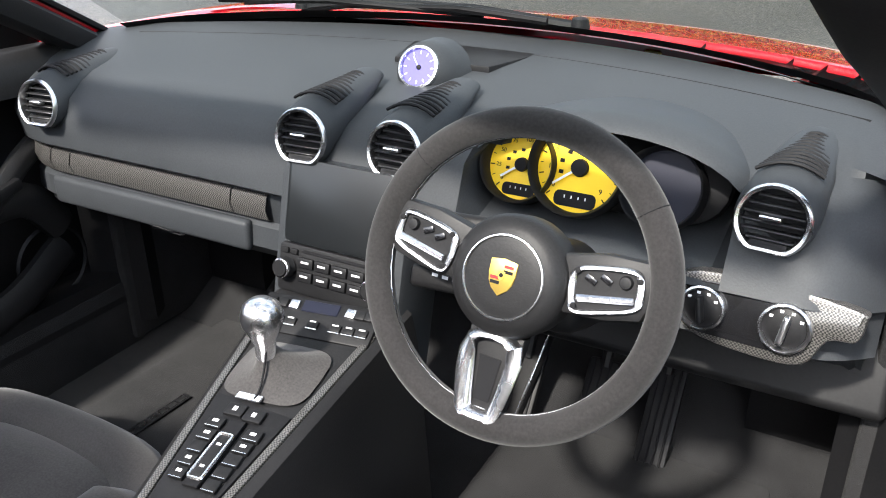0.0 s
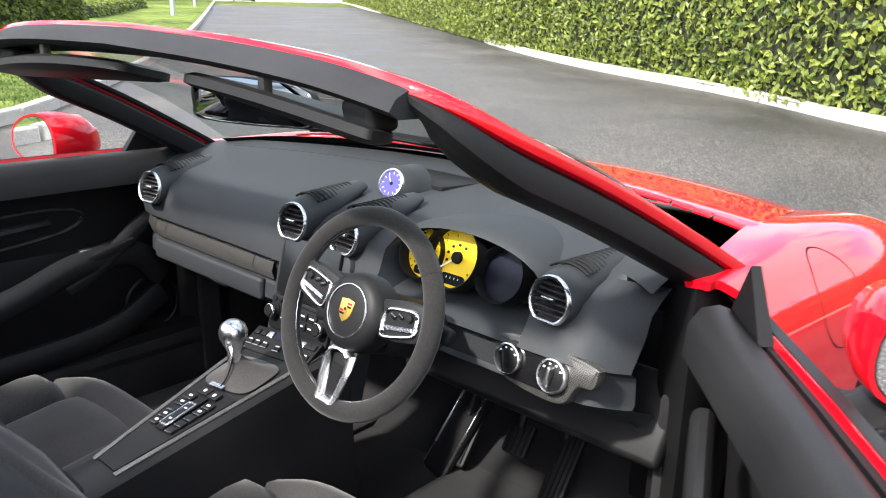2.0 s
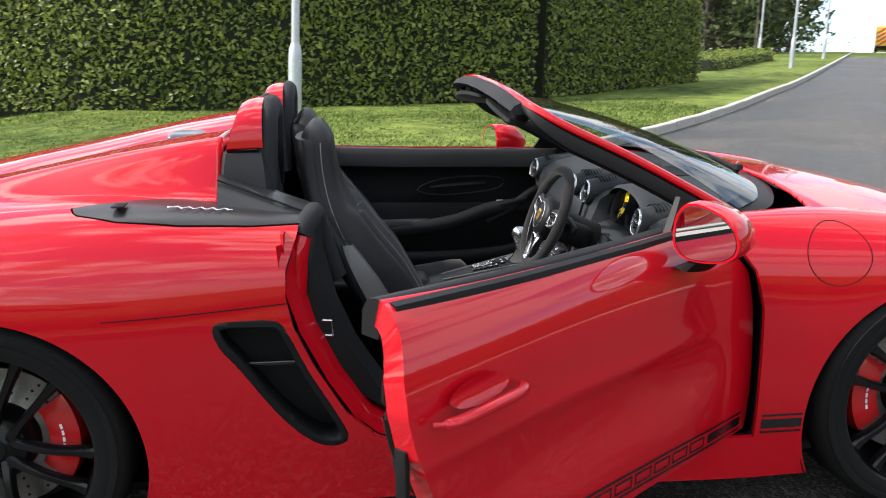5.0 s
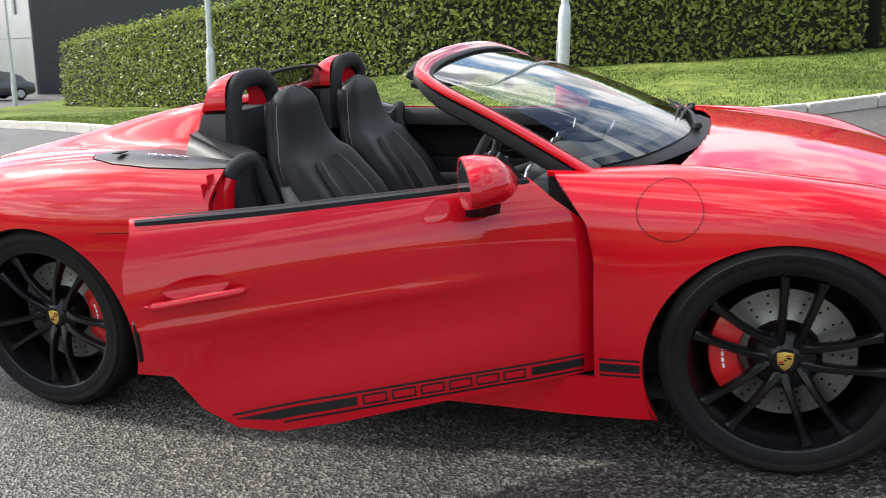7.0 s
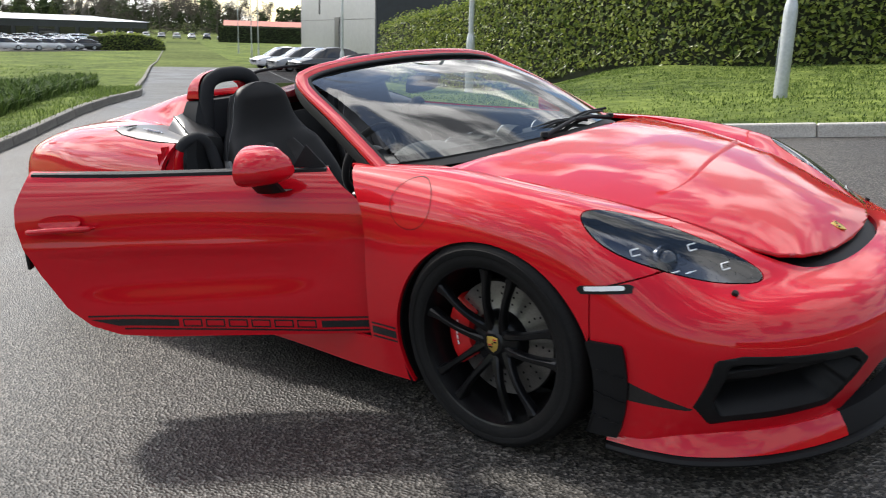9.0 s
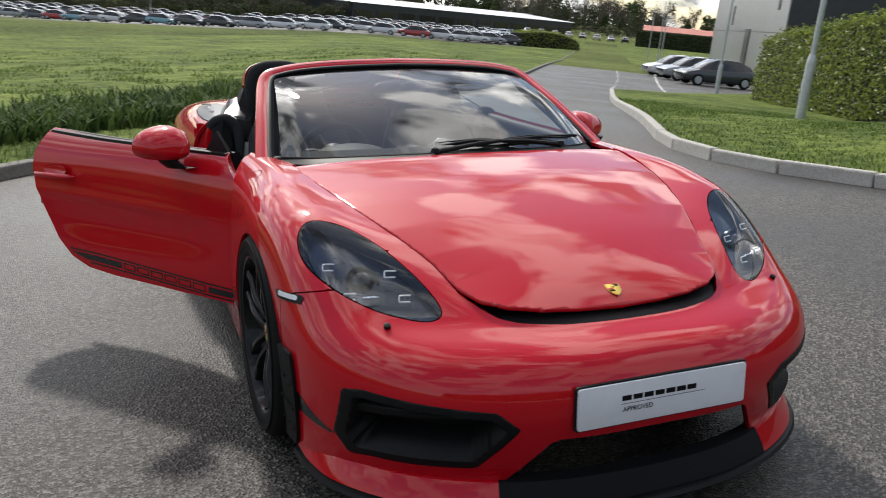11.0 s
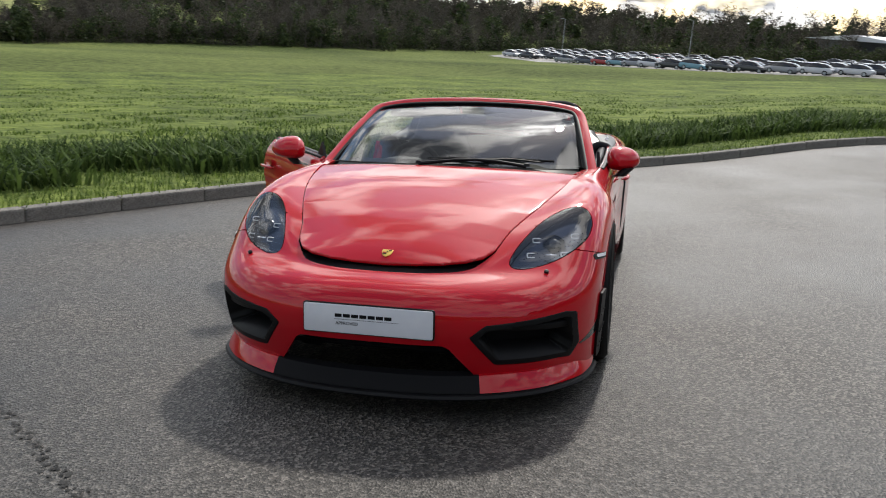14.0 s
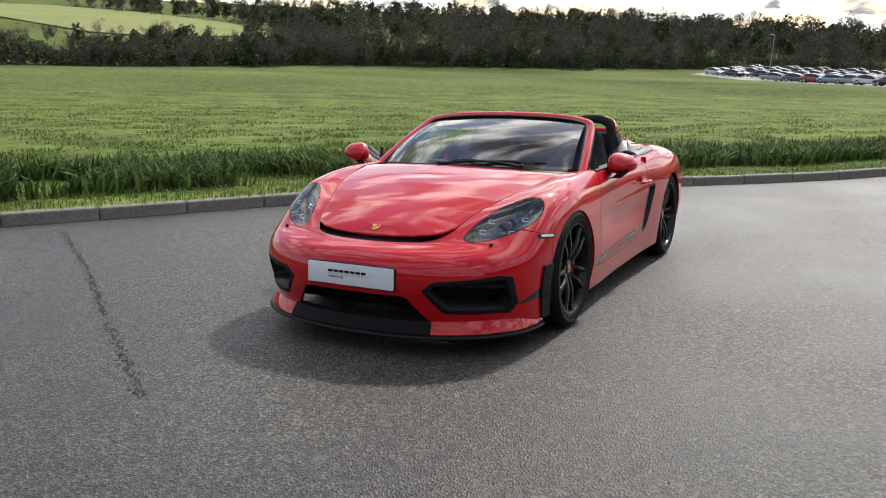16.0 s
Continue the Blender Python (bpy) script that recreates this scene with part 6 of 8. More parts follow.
# ---- wheels ----
def wheel(x, y, r, width, s, turn):
    root = new("wheel")
    root.parent = car
    root.matrix_local = Matrix.Translation((s * x, y, r)) @ Matrix.Rotation(radians(90 * s), 4, "Y")
    h = width / 2
    ty = [(.254, -h * .86), (.262, -h * .95), (.285, -h), (r - .022, -h * .97), (r - .006, -h * .86), (r, -h * .62), (r, h * .62), (r - .006, h * .86), (r - .022, h * .97), (.285, h), (.262, h * .95), (.254, h * .86)]
    tyre = part("tyre", lathe(ty, 72), M["rubber"], root, "black low-profile road tyre")
    for k in range(3):
        part("tread_groove", lathe([(r + .0004, -.006 + (k - 1) * .055), (r + .0006, .006 + (k - 1) * .055)], 60), M["ink"], tyre)
    part("sidewall_band", lathe([(.296, h + .0005), (.298, h + .002), (.314, h + .0015), (.316, h - .0005)], 60), M["rubber"], tyre)
    rimp = [(.225, -h * .8), (.235, h * .35), (.246, h * .72), (.256, h * .93), (.262, h * .95), (.257, h * .80), (.262, h * .5), (.262, -h * .9), (.225, -h * .8)]
    part("rim", lathe(rimp, 72), M["wheel"], root, "black alloy rim")
    for k in range(5):
        a0 = radians(turn + 72 * k)
        for d in (-1, 1):
            pts = []
            for t in np.linspace(0, 1, 10):
                rad = .036 + (.244 - .036) * t
                off = d * (.024 + .027 * t ** 1.3)
                zz = h * .60 + .022 * math.sin(math.pi * t * .9) + .014 * t
                if t > .85:
                    zz += .012 * (t - .85) / .15
                pts.append(Vector((rad * math.cos(a0) - off * math.sin(a0), rad * math.sin(a0) + off * math.cos(a0), zz)))
            rings = []
            for q, w, k in zip(pts, (.017, .0150, .0130, .0120, .0112, .0110, .0110, .0118, .014, .018), range(10)):
                n_ = Vector((-math.sin(a0), math.cos(a0), 0))
                deep = .030 - .006 * math.sin(math.pi * k / 9)
                rings.append([q + n_ * (w * u) + Vector((0, 0, v)) for u, v in ((-1.0, -deep), (-.95, -.006), (-.55, 0), (.55, 0), (.95, -.006), (1.0, -deep))])
            part("spoke", loft(rings), M["wheel"], root)
        a = a0 + radians(36)
        part("wheel_bolt", lathe([(0, .012), (.009, .010), (.011, 0)], 8, at=Matrix.Translation((.062 * math.cos(a), .062 * math.sin(a), h * .56))), M["ink"], root)
    part("hub", lathe([(0, h * .66), (.034, h * .66), (.042, h * .60), (.080, h * .55), (.098, h * .38), (.100, 0)], 30), M["wheel"], root)
    capm = Matrix.Translation((0, 0, h * .665)) @ Matrix.Rotation(radians(90), 4, "Z")
    shield("cap_badge", capm, 0.042, root)
    disc = part("brake_disc", lathe([(.09, -.022), (.188, -.022), (.190, -.018), (.190, .006), (.188, .010), (.10, .010), (.09, .016)], 60, at=Matrix.Translation((0, 0, h * .10))), M["disc"], root, "drilled steel brake disc")
    for ring, nn in ((.125, 20), (.150, 20), (.172, 20)):
        for k in range(nn):
            a = 2 * math.pi * (k + ring * 40) / nn
            part("drill_hole", lathe([(0, .0006), (.0042, .0006), (.0042, 0)], 6, at=Matrix.Translation((ring * math.cos(a), ring * math.sin(a), h * .10 + .0101))), M["ink"], disc, smooth=False)
    # caliper sits on the rear edge of front discs and the front edge of rear ones
    cen = (math.pi * -0.5) if y > 0 else (math.pi * 0.5)
    rings = []
    for t in np.linspace(-0.62, 0.62, 11):
        a = cen + t
        c, sn = math.cos(a), math.sin(a)
        k = 1 - 0.25 * abs(t / 0.62) ** 3
        rings.append([(rr_ * c, rr_ * sn, zz) for rr_, zz in ((.118, h * .10 + .014), (.125, h * .10 + .034 * k), (.165, h * .10 + .044 * k), (.200, h * .10 + .036 * k), (.206, h * .10), (.203, -.03), (.14, -.03))])
    cal = part("brake_caliper", loft(rings), M["caliper"], root, "red brake caliper with white print")
    for t in (-.22, -.11, 0, .11, .22):
        a = cen + t
        part("caliper_print", block(.013, .006, .001, 0, at=Matrix.Translation((.163 * math.cos(a), .163 * math.sin(a), h * .10 + .0455)) @ Matrix.Rotation(a + math.pi / 2, 4, "Z")), M["white"], cal, smooth=False)
    return root


wheel(.765, 1.242, .339, .245, 1, 26.5)
wheel(.765, 1.242, .339, .245, -1, 30)
wheel(.745, -1.242, .343, .295, 1, 2)
wheel(.745, -1.242, .343, .295, -1, 50)


# ---- doors ----
HINGE = Vector((0.80, 0.63, 0))
# the hinge arms also carry the open door back along its own length
SWING = Matrix.Translation(HINGE) @ Matrix.Rotation(radians(38.2), 4, "Z") @ Matrix.Translation(-HINGE) @ Matrix.Translation((0, -0.065, 0))


def door(s):
    on = np.where(side_of * s > 0, 1.0, -1.0)
    field = np.minimum(on, (door_open if s > 0 else door_in) - GAP)
    at = SWING if s > 0 else Matrix.Identity(4)
    skin_ob = panel("door", field, M["red"], "red door swung wide open" if s > 0 else "red door, shut", 0.05, at=at)
    v, f = cut(V - NORMAL * 0.052, FACES, field)
    card = solid("door_card", v, [q[::-1] for q in f], M["leather"], skin_ob, label="black leather door lining")
    # padded top with the window slot beside the skin
    rings = []
    for y in np.linspace(0.60, -0.445, 15):
        xo = float(np.interp(y, [-.45, -.1, .3, .72], [.795, .800, .800, .790])) - 0.012
        zo = float(np.interp(y, [-.45, -.1, .3, .72], [.872, .856, .846, .836]))
        rings.append([Vector((s * (xo - a), y, zo + b)) for a, b in ((.028, -.01), (.028, .006), (.042, .011), (.066, .006), (.082, -.018), (.086, -.065), (.04, -.065))])
    top = part("door_top", loft(rings), M["leather"], skin_ob, "black padded door top", sharp=80)
    rings = []
    for y in np.linspace(0.60, -0.45, 15):
        xo = float(np.interp(y, [-.45, -.1, .3, .72], [.795, .800, .800, .790]))
        zo = float(np.interp(y, [-.45, -.1, .3, .72], [.872, .856, .846, .836]))
        rings.append([Vector((s * (xo - a), y, zo + b)) for a, b in ((-.006, -.008), (-.002, .010), (.016, .013), (.020, .002), (.030, .002), (.030, -.012))])
    part("window_seal", loft(rings), M["plastic"], skin_ob, "black window seal")
    # armrest, pull and pocket
    def inner(y, z, x=.735):
        return Vector((s * x, y, z))
    arm = tube(spline([inner(-.36, .52, .70), inner(-.15, .52, .675), inner(.10, .55, .665), inner(.28, .60, .68), inner(.44, .60, .70), inner(.52, .52, .715)], 5), 0.024, 10, flat=1.4)
    part("armrest", arm, M["leather"], skin_ob, "black door armrest")
    lowp = tube(spline([inner(-.34, .40, .72), inner(0, .385, .70), inner(.35, .40, .705), inner(.52, .47, .72)], 5), 0.022, 10, flat=1.6)
    part("door_pocket", lowp, M["plastic"], skin_ob)
    pullbar = tube(spline([inner(.26, .545, .690), inner(.36, .60, .682), inner(.46, .665, .70), inner(.55, .70, .722)], 5), 0.018, 10, flat=1.3)
    part("pull_bar", pullbar, M["leather"], skin_ob, "slanting door pull")
    part("armrest_pad", block(.07, .34, .035, .014, 3, at=Matrix.Translation(inner(-.16, .545, .690))), M["suede"], skin_ob)
    pull = tube(spline([inner(.02, .69, .752), inner(.09, .70, .725), inner(.20, .705, .728), inner(.26, .70, .752)], 4), 0.011, 8)
    part("inner_handle", pull, M["plastic"], skin_ob, "black inner door handle")
    part("inner_handle_bezel", tube(spline([inner(-.04, .68, .748), inner(.06, .725, .746), inner(.24, .735, .745), inner(.34, .715, .748), inner(.30, .675, .748), inner(.08, .655, .748)], 4, closed=True), 0.005, 6, closed=True), M["plastic"], skin_ob)
    part("switch_pack", block(.055, .15, .022, .006, 2, at=Matrix.Translation(inner(.36, .625, .690)) @ Matrix.Rotation(radians(12), 4, "X")), M["plastic"], skin_ob)
    for k in range(3):
        part("window_switch", block(.016, .030, .010, .002, 2, at=Matrix.Translation(inner(.315 + .042 * k, .634, .690))), M["satin"] if k < 2 else M["plastic"], skin_ob)
    part("speaker_ring", lathe([(.070, .002), (.074, .006), (.079, .002)], 30, at=aim(inner(.50, .44, .735), (-s, 0, 0))), M["plastic"], skin_ob)
    # outside handle: scoop and blade
    hb = tube(spline([(s * .888, -.455, .696), (s * .912, -.42, .699), (s * .916, -.33, .702), (s * .906, -.245, .700), (s * .878, -.215, .697)], 5), [.006] * 3 + [.012] * 15 + [.006] * 3, 10, flat=0.9)
    part("door_handle", hb, M["red"], skin_ob, "body-colour door handle blade")
    part("handle_recess", lathe([(0, -.006), (.03, -.004), (.045, .001)], 24, at=aim((s * .8835, -.335, .722), (s, 0, .2)) @ Matrix.Diagonal((1.7, .55, 1, 1))), M["red"], skin_ob)
    # stripe with outlined blocks on the lower door
    def mid(y):
        return float(np.interp(y, [-.3, -.135, .045, .54, .735], [.347, .342, .331, .305, .300]))
    def strip(lo, hi, dz, hw):
        ribbon("door_stripe", [(y, mid(y) + dz) for y in np.linspace(lo, hi, 24)], hw, s, M["black_gloss"], skin_ob)
    strip(-.295, .715, .0245, .0032)
    strip(-.17, .715, -.0245, .0032)
    strip(.545, .715, 0, .013)
    strip(-.19, .030, 0, .013)
    solid("door_stripe", [on_skin(s, y, z) for y, z in ((-.29, mid(-.29) + .012), (-.19, mid(-.19) + .013), (-.19, mid(-.19) - .013))], [(0, 1, 2)], M["black_gloss"], skin_ob)
    for k in range(6):
        y0 = .044 + .0825 * k
        for lo, hi, dz in ((y0, y0 + .070, .0125), (y0, y0 + .070, -.0125)):
            ribbon("block_outline", [(y, mid(y) + dz) for y in np.linspace(lo, hi, 5)], .0026, s, M["black_gloss"], skin_ob)
        for y in (y0 + .0026, y0 + .0674):
            ribbon("block_outline", [(y, mid(y) + d) for d in np.linspace(-.0105, .0105, 4)], .0026, s, M["black_gloss"], skin_ob)
    # mirror on a black foot
    c = Vector((s * (.930 if s > 0 else .892), .392 if s > 0 else .345, .876 if s > 0 else .868))
    rings = []
    for d, k, dz in ((.105, .25, -.006), (.092, .55, -.004), (.055, .88, 0), (.0, 1.0, 0), (-.030, 1.0, .0), (-.040, .97, 0)):
        ring = []
        for i in range(28):
            a = 2 * math.pi * i / 28
            ca, sa = math.cos(a), math.sin(a)
            ex = .092 * math.copysign(abs(ca) ** .8, ca)
            ez = (.078 if sa > 0 else .054) * math.copysign(abs(sa) ** .85, sa)
            taper = 1 + .22 * (ex * s * -1 / .092)
            ring.append(c + Vector((ex * k, d + .18 * ex * s * -1, ez * k * taper + dz)))
        rings.append(ring)
    hs = part("mirror_housing", loft(rings), M["red"], skin_ob, "red door mirror housing")
    rot = [c + (q - c) * .90 + Vector((0, -.0045, 0)) for q in rings[-1]]
    part("mirror_glass", loft([[q + Vector((0, .004, 0)) for q in rot], rot]), M["mirror"], skin_ob, "mirror glass")
    part("mirror_trim", loft([[c + (q - c) * 1.0 + Vector((0, .004, 0)) for q in rings[-1]], [c + (q - c) * .93 + Vector((0, -.003, 0)) for q in rings[-1]]]), M["plastic"], skin_ob)
    foot = loft([[Vector((s * (x + .032 * math.cos(a)), y + .050 * math.sin(a), z)) for a in np.linspace(0, 2 * math.pi, 12, endpoint=False)] for x, y, z in ((.80, .45, .790), (.83, .44, .790), (.88, .42, .792), (.925, .405, .834))])
    part("mirror_foot", foot, M["plastic"], skin_ob, "black mirror foot")
    sail = loft([[Vector((s * x, y, z)) for x, y, z in ((.775, .60, .845), (.775, .47, .845), (.765, .53, .93))], [Vector((s * x, y, z)) for x, y, z in ((.755, .60, .845), (.755, .47, .845), (.752, .53, .93))]])
    part("mirror_sail", sail, M["plastic"], skin_ob, "black triangular mirror sail")
    if s > 0:
        part("door_latch", block(.028, .012, .10, .003, 2, at=Matrix.Translation((.845, -.487, .60))), M["plastic"], skin_ob)
        part("seal_strip", tube(spline([(.80, -.455, .84), (.80, -.478, .72), (.80, -.452, .60), (.80, -.38, .48), (.80, -.24, .36)], 4), .010, 8), M["plastic"], skin_ob, "black rubber door seal")
    return skin_ob


door(1)
door(-1)

# ---- door opening, bulkhead, floor ----
cabin = part("floor_pan", block(1.60, 1.75, .03, .01, 2, at=Matrix.Translation((0, .16, .185))), M["carpet"], car, "black carpeted floor")
part("footwell_wall", block(1.40, .03, .42, .01, 2, at=Matrix.Translation((0, .985, .40)) @ Matrix.Rotation(radians(-12), 4, "X")), M["carpet"], car)
part("toe_board", block(1.40, .36, .025, .01, 2, at=Matrix.Translation((0, .86, .245)) @ Matrix.Rotation(radians(28), 4, "X")), M["carpet"], car)
part("bulkhead", block(1.36, .04, .74, .02, 2, at=Matrix.Translation((0, -.60, .55)) @ Matrix.Rotation(radians(8), 4, "X")), M["carpet"], car, "black carpeted bulkhead behind the seats")
for s in (1, -1):
    jamb = loft([[Vector((s * x, y, z)) for x, y in ((.850, -.503), (.80, -.497), (.768, -.462), (.74, -.455), (.74, -.512), (.845, -.509))] for z in (.64, .70, .80, .865)])
    part("door_jamb", jamb, M["red"], car, "red painted door jamb")
    rings = []
    for y, z, x in ((.64, .335, .775), (.3, .340, .775), (-.1, .345, .775), (-.20, .360, .775), (-.30, .43, .772), (-.375, .55, .770), (-.425, .67, .765), (-.455, .80, .752), (-.45, .875, .74)):
        d = Vector((0, 0, 1)) if y > -.2 else Vector((0, 1, .3)).normalized()
        rings.append([Vector((s * (x + a), y, z)) + d * b for a, b in ((.03, -.03), (.03, .02), (-.01, .045), (-.07, .035), (-.08, -.03))])
    part("sill_trim", loft(rings), M["plastic"], car, "black sill and door seal trim")
    if s > 0:
        rings = []
        for y, z in ((.66, .30), (.3, .30), (-.1, .305), (-.20, .32), (-.30, .39), (-.375, .51), (-.43, .63), (-.465, .76), (-.47, .84)):
            k = max(0, -y - .18) / .3
            rings.append([Vector((s * x, y - a * k, z - b * (1 - k))) for x, a, b in ((.862, .052, .075), (.845, .04, .035), (.81, .012, .008), (.76, .0, .0), (.70, .0, .10))])
        part("inner_sill", loft(rings, closed=False, caps=False), M["red"], car, "red painted sill inside the door opening")
        part("door_striker", tube([(.79, -.428, .625), (.80, -.395, .625), (.80, -.395, .585), (.79, -.428, .585)], .0045, 8), M["chrome"], car, "steel door striker")
    part("sill_carpet", block(.03, 1.15, .17, .01, 2, at=Matrix.Translation((s * .712, .08, .265))), M["carpet"], car)
    # front pillar lining below the screen
    part("pillar_trim", loft([[Vector((s * x, y, z)) for x, y in ((.725, .78), (.77, .66), (.745, .585), (.66, .66))] for z in (.25, .55, .80, .845)]), M["plastic"], car)
    part("kick_panel", block(.03, .36, .42, .01, 2, at=Matrix.Translation((s * .70, .80, .42))), M["carpet"], car)
# steps of the folded-roof covers beside the seats
for s in (1, -1):
    # sloping wedge from the hoop's foot down to the corner of the door opening
    rings = []
    for t in np.linspace(0, 1, 9):
        y = -.675 + .245 * t
        z = .968 - .085 * t
        xo = .655 + .075 * t
        rings.append([Vector((s * x, y, zz)) for x, zz in ((xo + .055 - .02 * t, z - .075 + .05 * t), (xo + .030, z - .035 + .02 * t), (xo, z), (xo - .05, z + .012), (xo - .14, z - .01), (xo - .16, z - .12))])
    part("belt_cover", loft(rings), M["satin_black"], car, "black moulded cover beside the roll hoop")
    lip = [Vector((s * (.655 + .075 * t + .004), -.675 + .245 * t, .968 - .085 * t + .003)) for t in np.linspace(0, 1, 8)]
    part("cover_seam", tube(lip, .003, 6), M["ink"], car)
    jamb = tube(spline([(s * .800, -.478, .70), (s * .792, -.470, .80), (s * .780, -.460, .842)], 5), .024, 12)
    part("door_jamb", jamb, M["red"], car, "rounded red jamb behind the door opening")
    cap = tube(spline([(s * .782, -.462, .845), (s * .770, -.452, .868), (s * .745, -.438, .884), (s * .70, -.43, .885), (s * .66, -.42, .83), (s * .65, -.38, .70)], 5), .027, 10)
    part("seal_cap", cap, M["soft_top"], car, "black seal at the corner of the door opening")
    part("jamb_lining", block(.15, .045, .24, .02, 3, at=Matrix.Translation((s * .712, -.452, .765))), M["soft_top"], car, "black lining behind the seat")


# ---- roll hoops ----
def hoop(s):
    cx, w = .42 * s, .137
    shape = spline([(-w * 1.05, 0, .90), (-w * 1.02, 0, 1.0), (-w * .97, 0, 1.07), (-w * .80, 0, 1.113), (-w * .45, 0, 1.134), (0, 0, 1.138), (w * .45, 0, 1.134), (w * .80, 0, 1.113), (w * .97, 0, 1.07), (w * 1.02, 0, 1.0), (w * 1.05, 0, .90)], 5)
    root_pts = [Vector((cx + q.x, -.548 - .05 * (1.15 - q.z), q.z)) for q in shape]
    h = part("roll_hoop", tube(root_pts, .033, 12, up=(0, 1, 0), flat=0.85), M["soft_top"], car, "black roll hoop with a red fairing behind it")
    up_part = [q for q in shape if q.z > 1.0]
    rings = []
    for d, k in ((0.0, 1.0), (.018, 1.005), (.040, .985), (.056, .94)):
        rings.append([Vector((cx + q.x * 1.24, -.562 - d - .32 * (1.14 - q.z) * (d / .056), 1.0 + (q.z + .033 - 1.0) * k - .006)) for q in up_part])
    for d in (.054, .0):
        rings.append([Vector((cx + q.x * .80, -.562 - d - .32 * (1.14 - q.z) * (d / .056), q.z - .030)) for q in up_part])
    part("hoop_fairing", loft(rings, closed=False, caps=False), M["red"], h, "glossy red hoop fairing")
    base = loft([[Vector((cx + a * .185 * k, -.612 + b * .062 * k, z)) for a, b in ((-1, -.8), (-.8, -1), (.8, -1), (1, -.8), (1, .8), (.8, 1), (-.8, 1), (-1, .8))] for z, k in ((.86, 1.16), (.96, 1.1), (1.005, 1.0), (1.03, .93))])
    part("hoop_base", base, M["soft_top"], h, "black moulded foot of the hoop")


hoop(1)
hoop(-1)
nd = spline([(-.285, -.615, .96), (-.275, -.61, 1.08), (-.24, -.608, 1.125), (-.12, -.606, 1.138), (0, -.606, 1.140), (.12, -.606, 1.138), (.24, -.608, 1.125), (.275, -.61, 1.08), (.285, -.615, .96)], 5)
wd = part("wind_deflector", tube(nd, .007, 8, up=(0, 1, 0)), M["plastic"], car, "dark mesh wind deflector between the hoops")
part("deflector_net", loft([nd, [Vector((q.x, q.y - .001, .96)) for q in nd]], closed=False, caps=False), M["smoke"], wd)


# ---- seats ----
def bulge(x, edges, heights):
    return float(np.interp(x, edges, heights))


def seat(s):
    cx = .365 * s
    root = new("seat")
    root.parent = car
    root["label"] = "black sports bucket seat in leather and suede"
    root.matrix_local = Matrix.Translation((0, 0, 0) if s > 0 else (0, -.06, -.025))
    # cushion: side bolsters stand above a suede middle
    def cushion(name, x0, x1, lift, mat, y0=-.18, y1=.275):
        rings = []
        for y in np.linspace(y0, y1, 12):
            t = (y - y0) / (y1 - y0)
            base = .362 + .046 * t ** 1.5 - (.05 * max(0, (t - .85) / .15) ** 2)
            ring = []
            for k in range(14):
                a = math.pi * k / 13
                x = (x0 + x1) / 2 - (x1 - x0) / 2 * math.cos(a)
                ring.append(Vector((cx + x, y, base + lift * max(0.0, math.sin(a)) ** .6 - .05)))
            ring += [Vector((cx + x1, y, .25)), Vector((cx + x0, y, .25))]
            rings.append(ring)
        return part(name, loft(rings), mat, root, sharp=75)
    cushion("seat_cushion", -.165, .165, .062, M["suede"])
    cushion("side_bolster", -.262, -.150, .088, M["suede"], -.2, .225)
    cushion("side_bolster", .150, .262, .088, M["suede"], -.2, .225)
    nose = tube(spline([(cx - .22, .235, .352), (cx - .12, .275, .366), (cx + .12, .275, .366), (cx + .22, .235, .352)], 5), .045, 12, flat=1.1)
    part("cushion_front", nose, M["suede"], root)
    part("seat_seam", tube([(cx + x, .06, .3805 - .1 * x * x) for x in np.linspace(-.15, .15, 8)], .0022, 6), M["ink"], root)
    # back: one tall shell, waisted below the shoulders and headrest
    def spine(t):
        return Vector((0, float(nat_spline([-.1, 0, .3, .5, .68, .85, 1, 1.1], np.array([-.125, -.165, -.272, -.345, -.402, -.424, -.424, -.420])[:, None], np.array([t]))[0, 0]), .40 + .69 * t))
    prof_t = [0, .1, .25, .42, .55, .66, .76, .86, .93, .97, 1.0, 1.012]
    prof_w = [.25, .265, .275, .272, .255, .218, .172, .155, .138, .112, .070, .02]
    def back_ring(t, w, th, lift, plain=False):
        c = spine(t)
        fat = float(np.interp(t, [0, .15, .35, .5, .7], [.03, .06, .06, .03, 0]))
        d = (spine(min(t + .02, 1)) - spine(max(t - .02, 0))).normalized()
        n = Vector((0, d.z, -d.y))
        ring = []
        for k in range(36):
            a = 2 * math.pi * k / 36
            ca, sa = math.cos(a), math.sin(a)
            x = w * math.copysign(abs(ca) ** (.62 + .3 * t), ca)
            bol = .050 * (abs(x) / max(w, .01)) ** 3 * (1 if t < .62 else .3)
            f = float(np.interp(t, [.0, .4, .65], [.075, .06, .020])) if plain and sa > 0 else (th * .5 + bol + fat * min(1, (abs(x) / max(w, .01)) ** 2 + .25)) if sa > 0 else -th * .5
            ring.append(c + Vector((cx + x, 0, 0)) + n * (f * abs(sa) ** .6 + lift))
        return ring
    rings = [back_ring(t, float(np.interp(t, prof_t, prof_w)), float(np.interp(t, [0, .5, .8, .93, .98, 1.012], [.13, .12, .112, .098, .062, .02])), 0) for t in [*np.linspace(0, .9, 22), .93, .955, .975, .99, 1.004, 1.012]]
    part("seat_back", loft(rings), M["leather"], root, "black leather seat back with integrated headrest", sharp=75)
    rings = [back_ring(t, float(np.interp(t, [.05, .3, .5, .58], [.13, .135, .12, .085])), .03, .040) for t in np.linspace(.05, .58, 12)]
    part("back_insert", loft(rings), M["suede"], root, sharp=75)
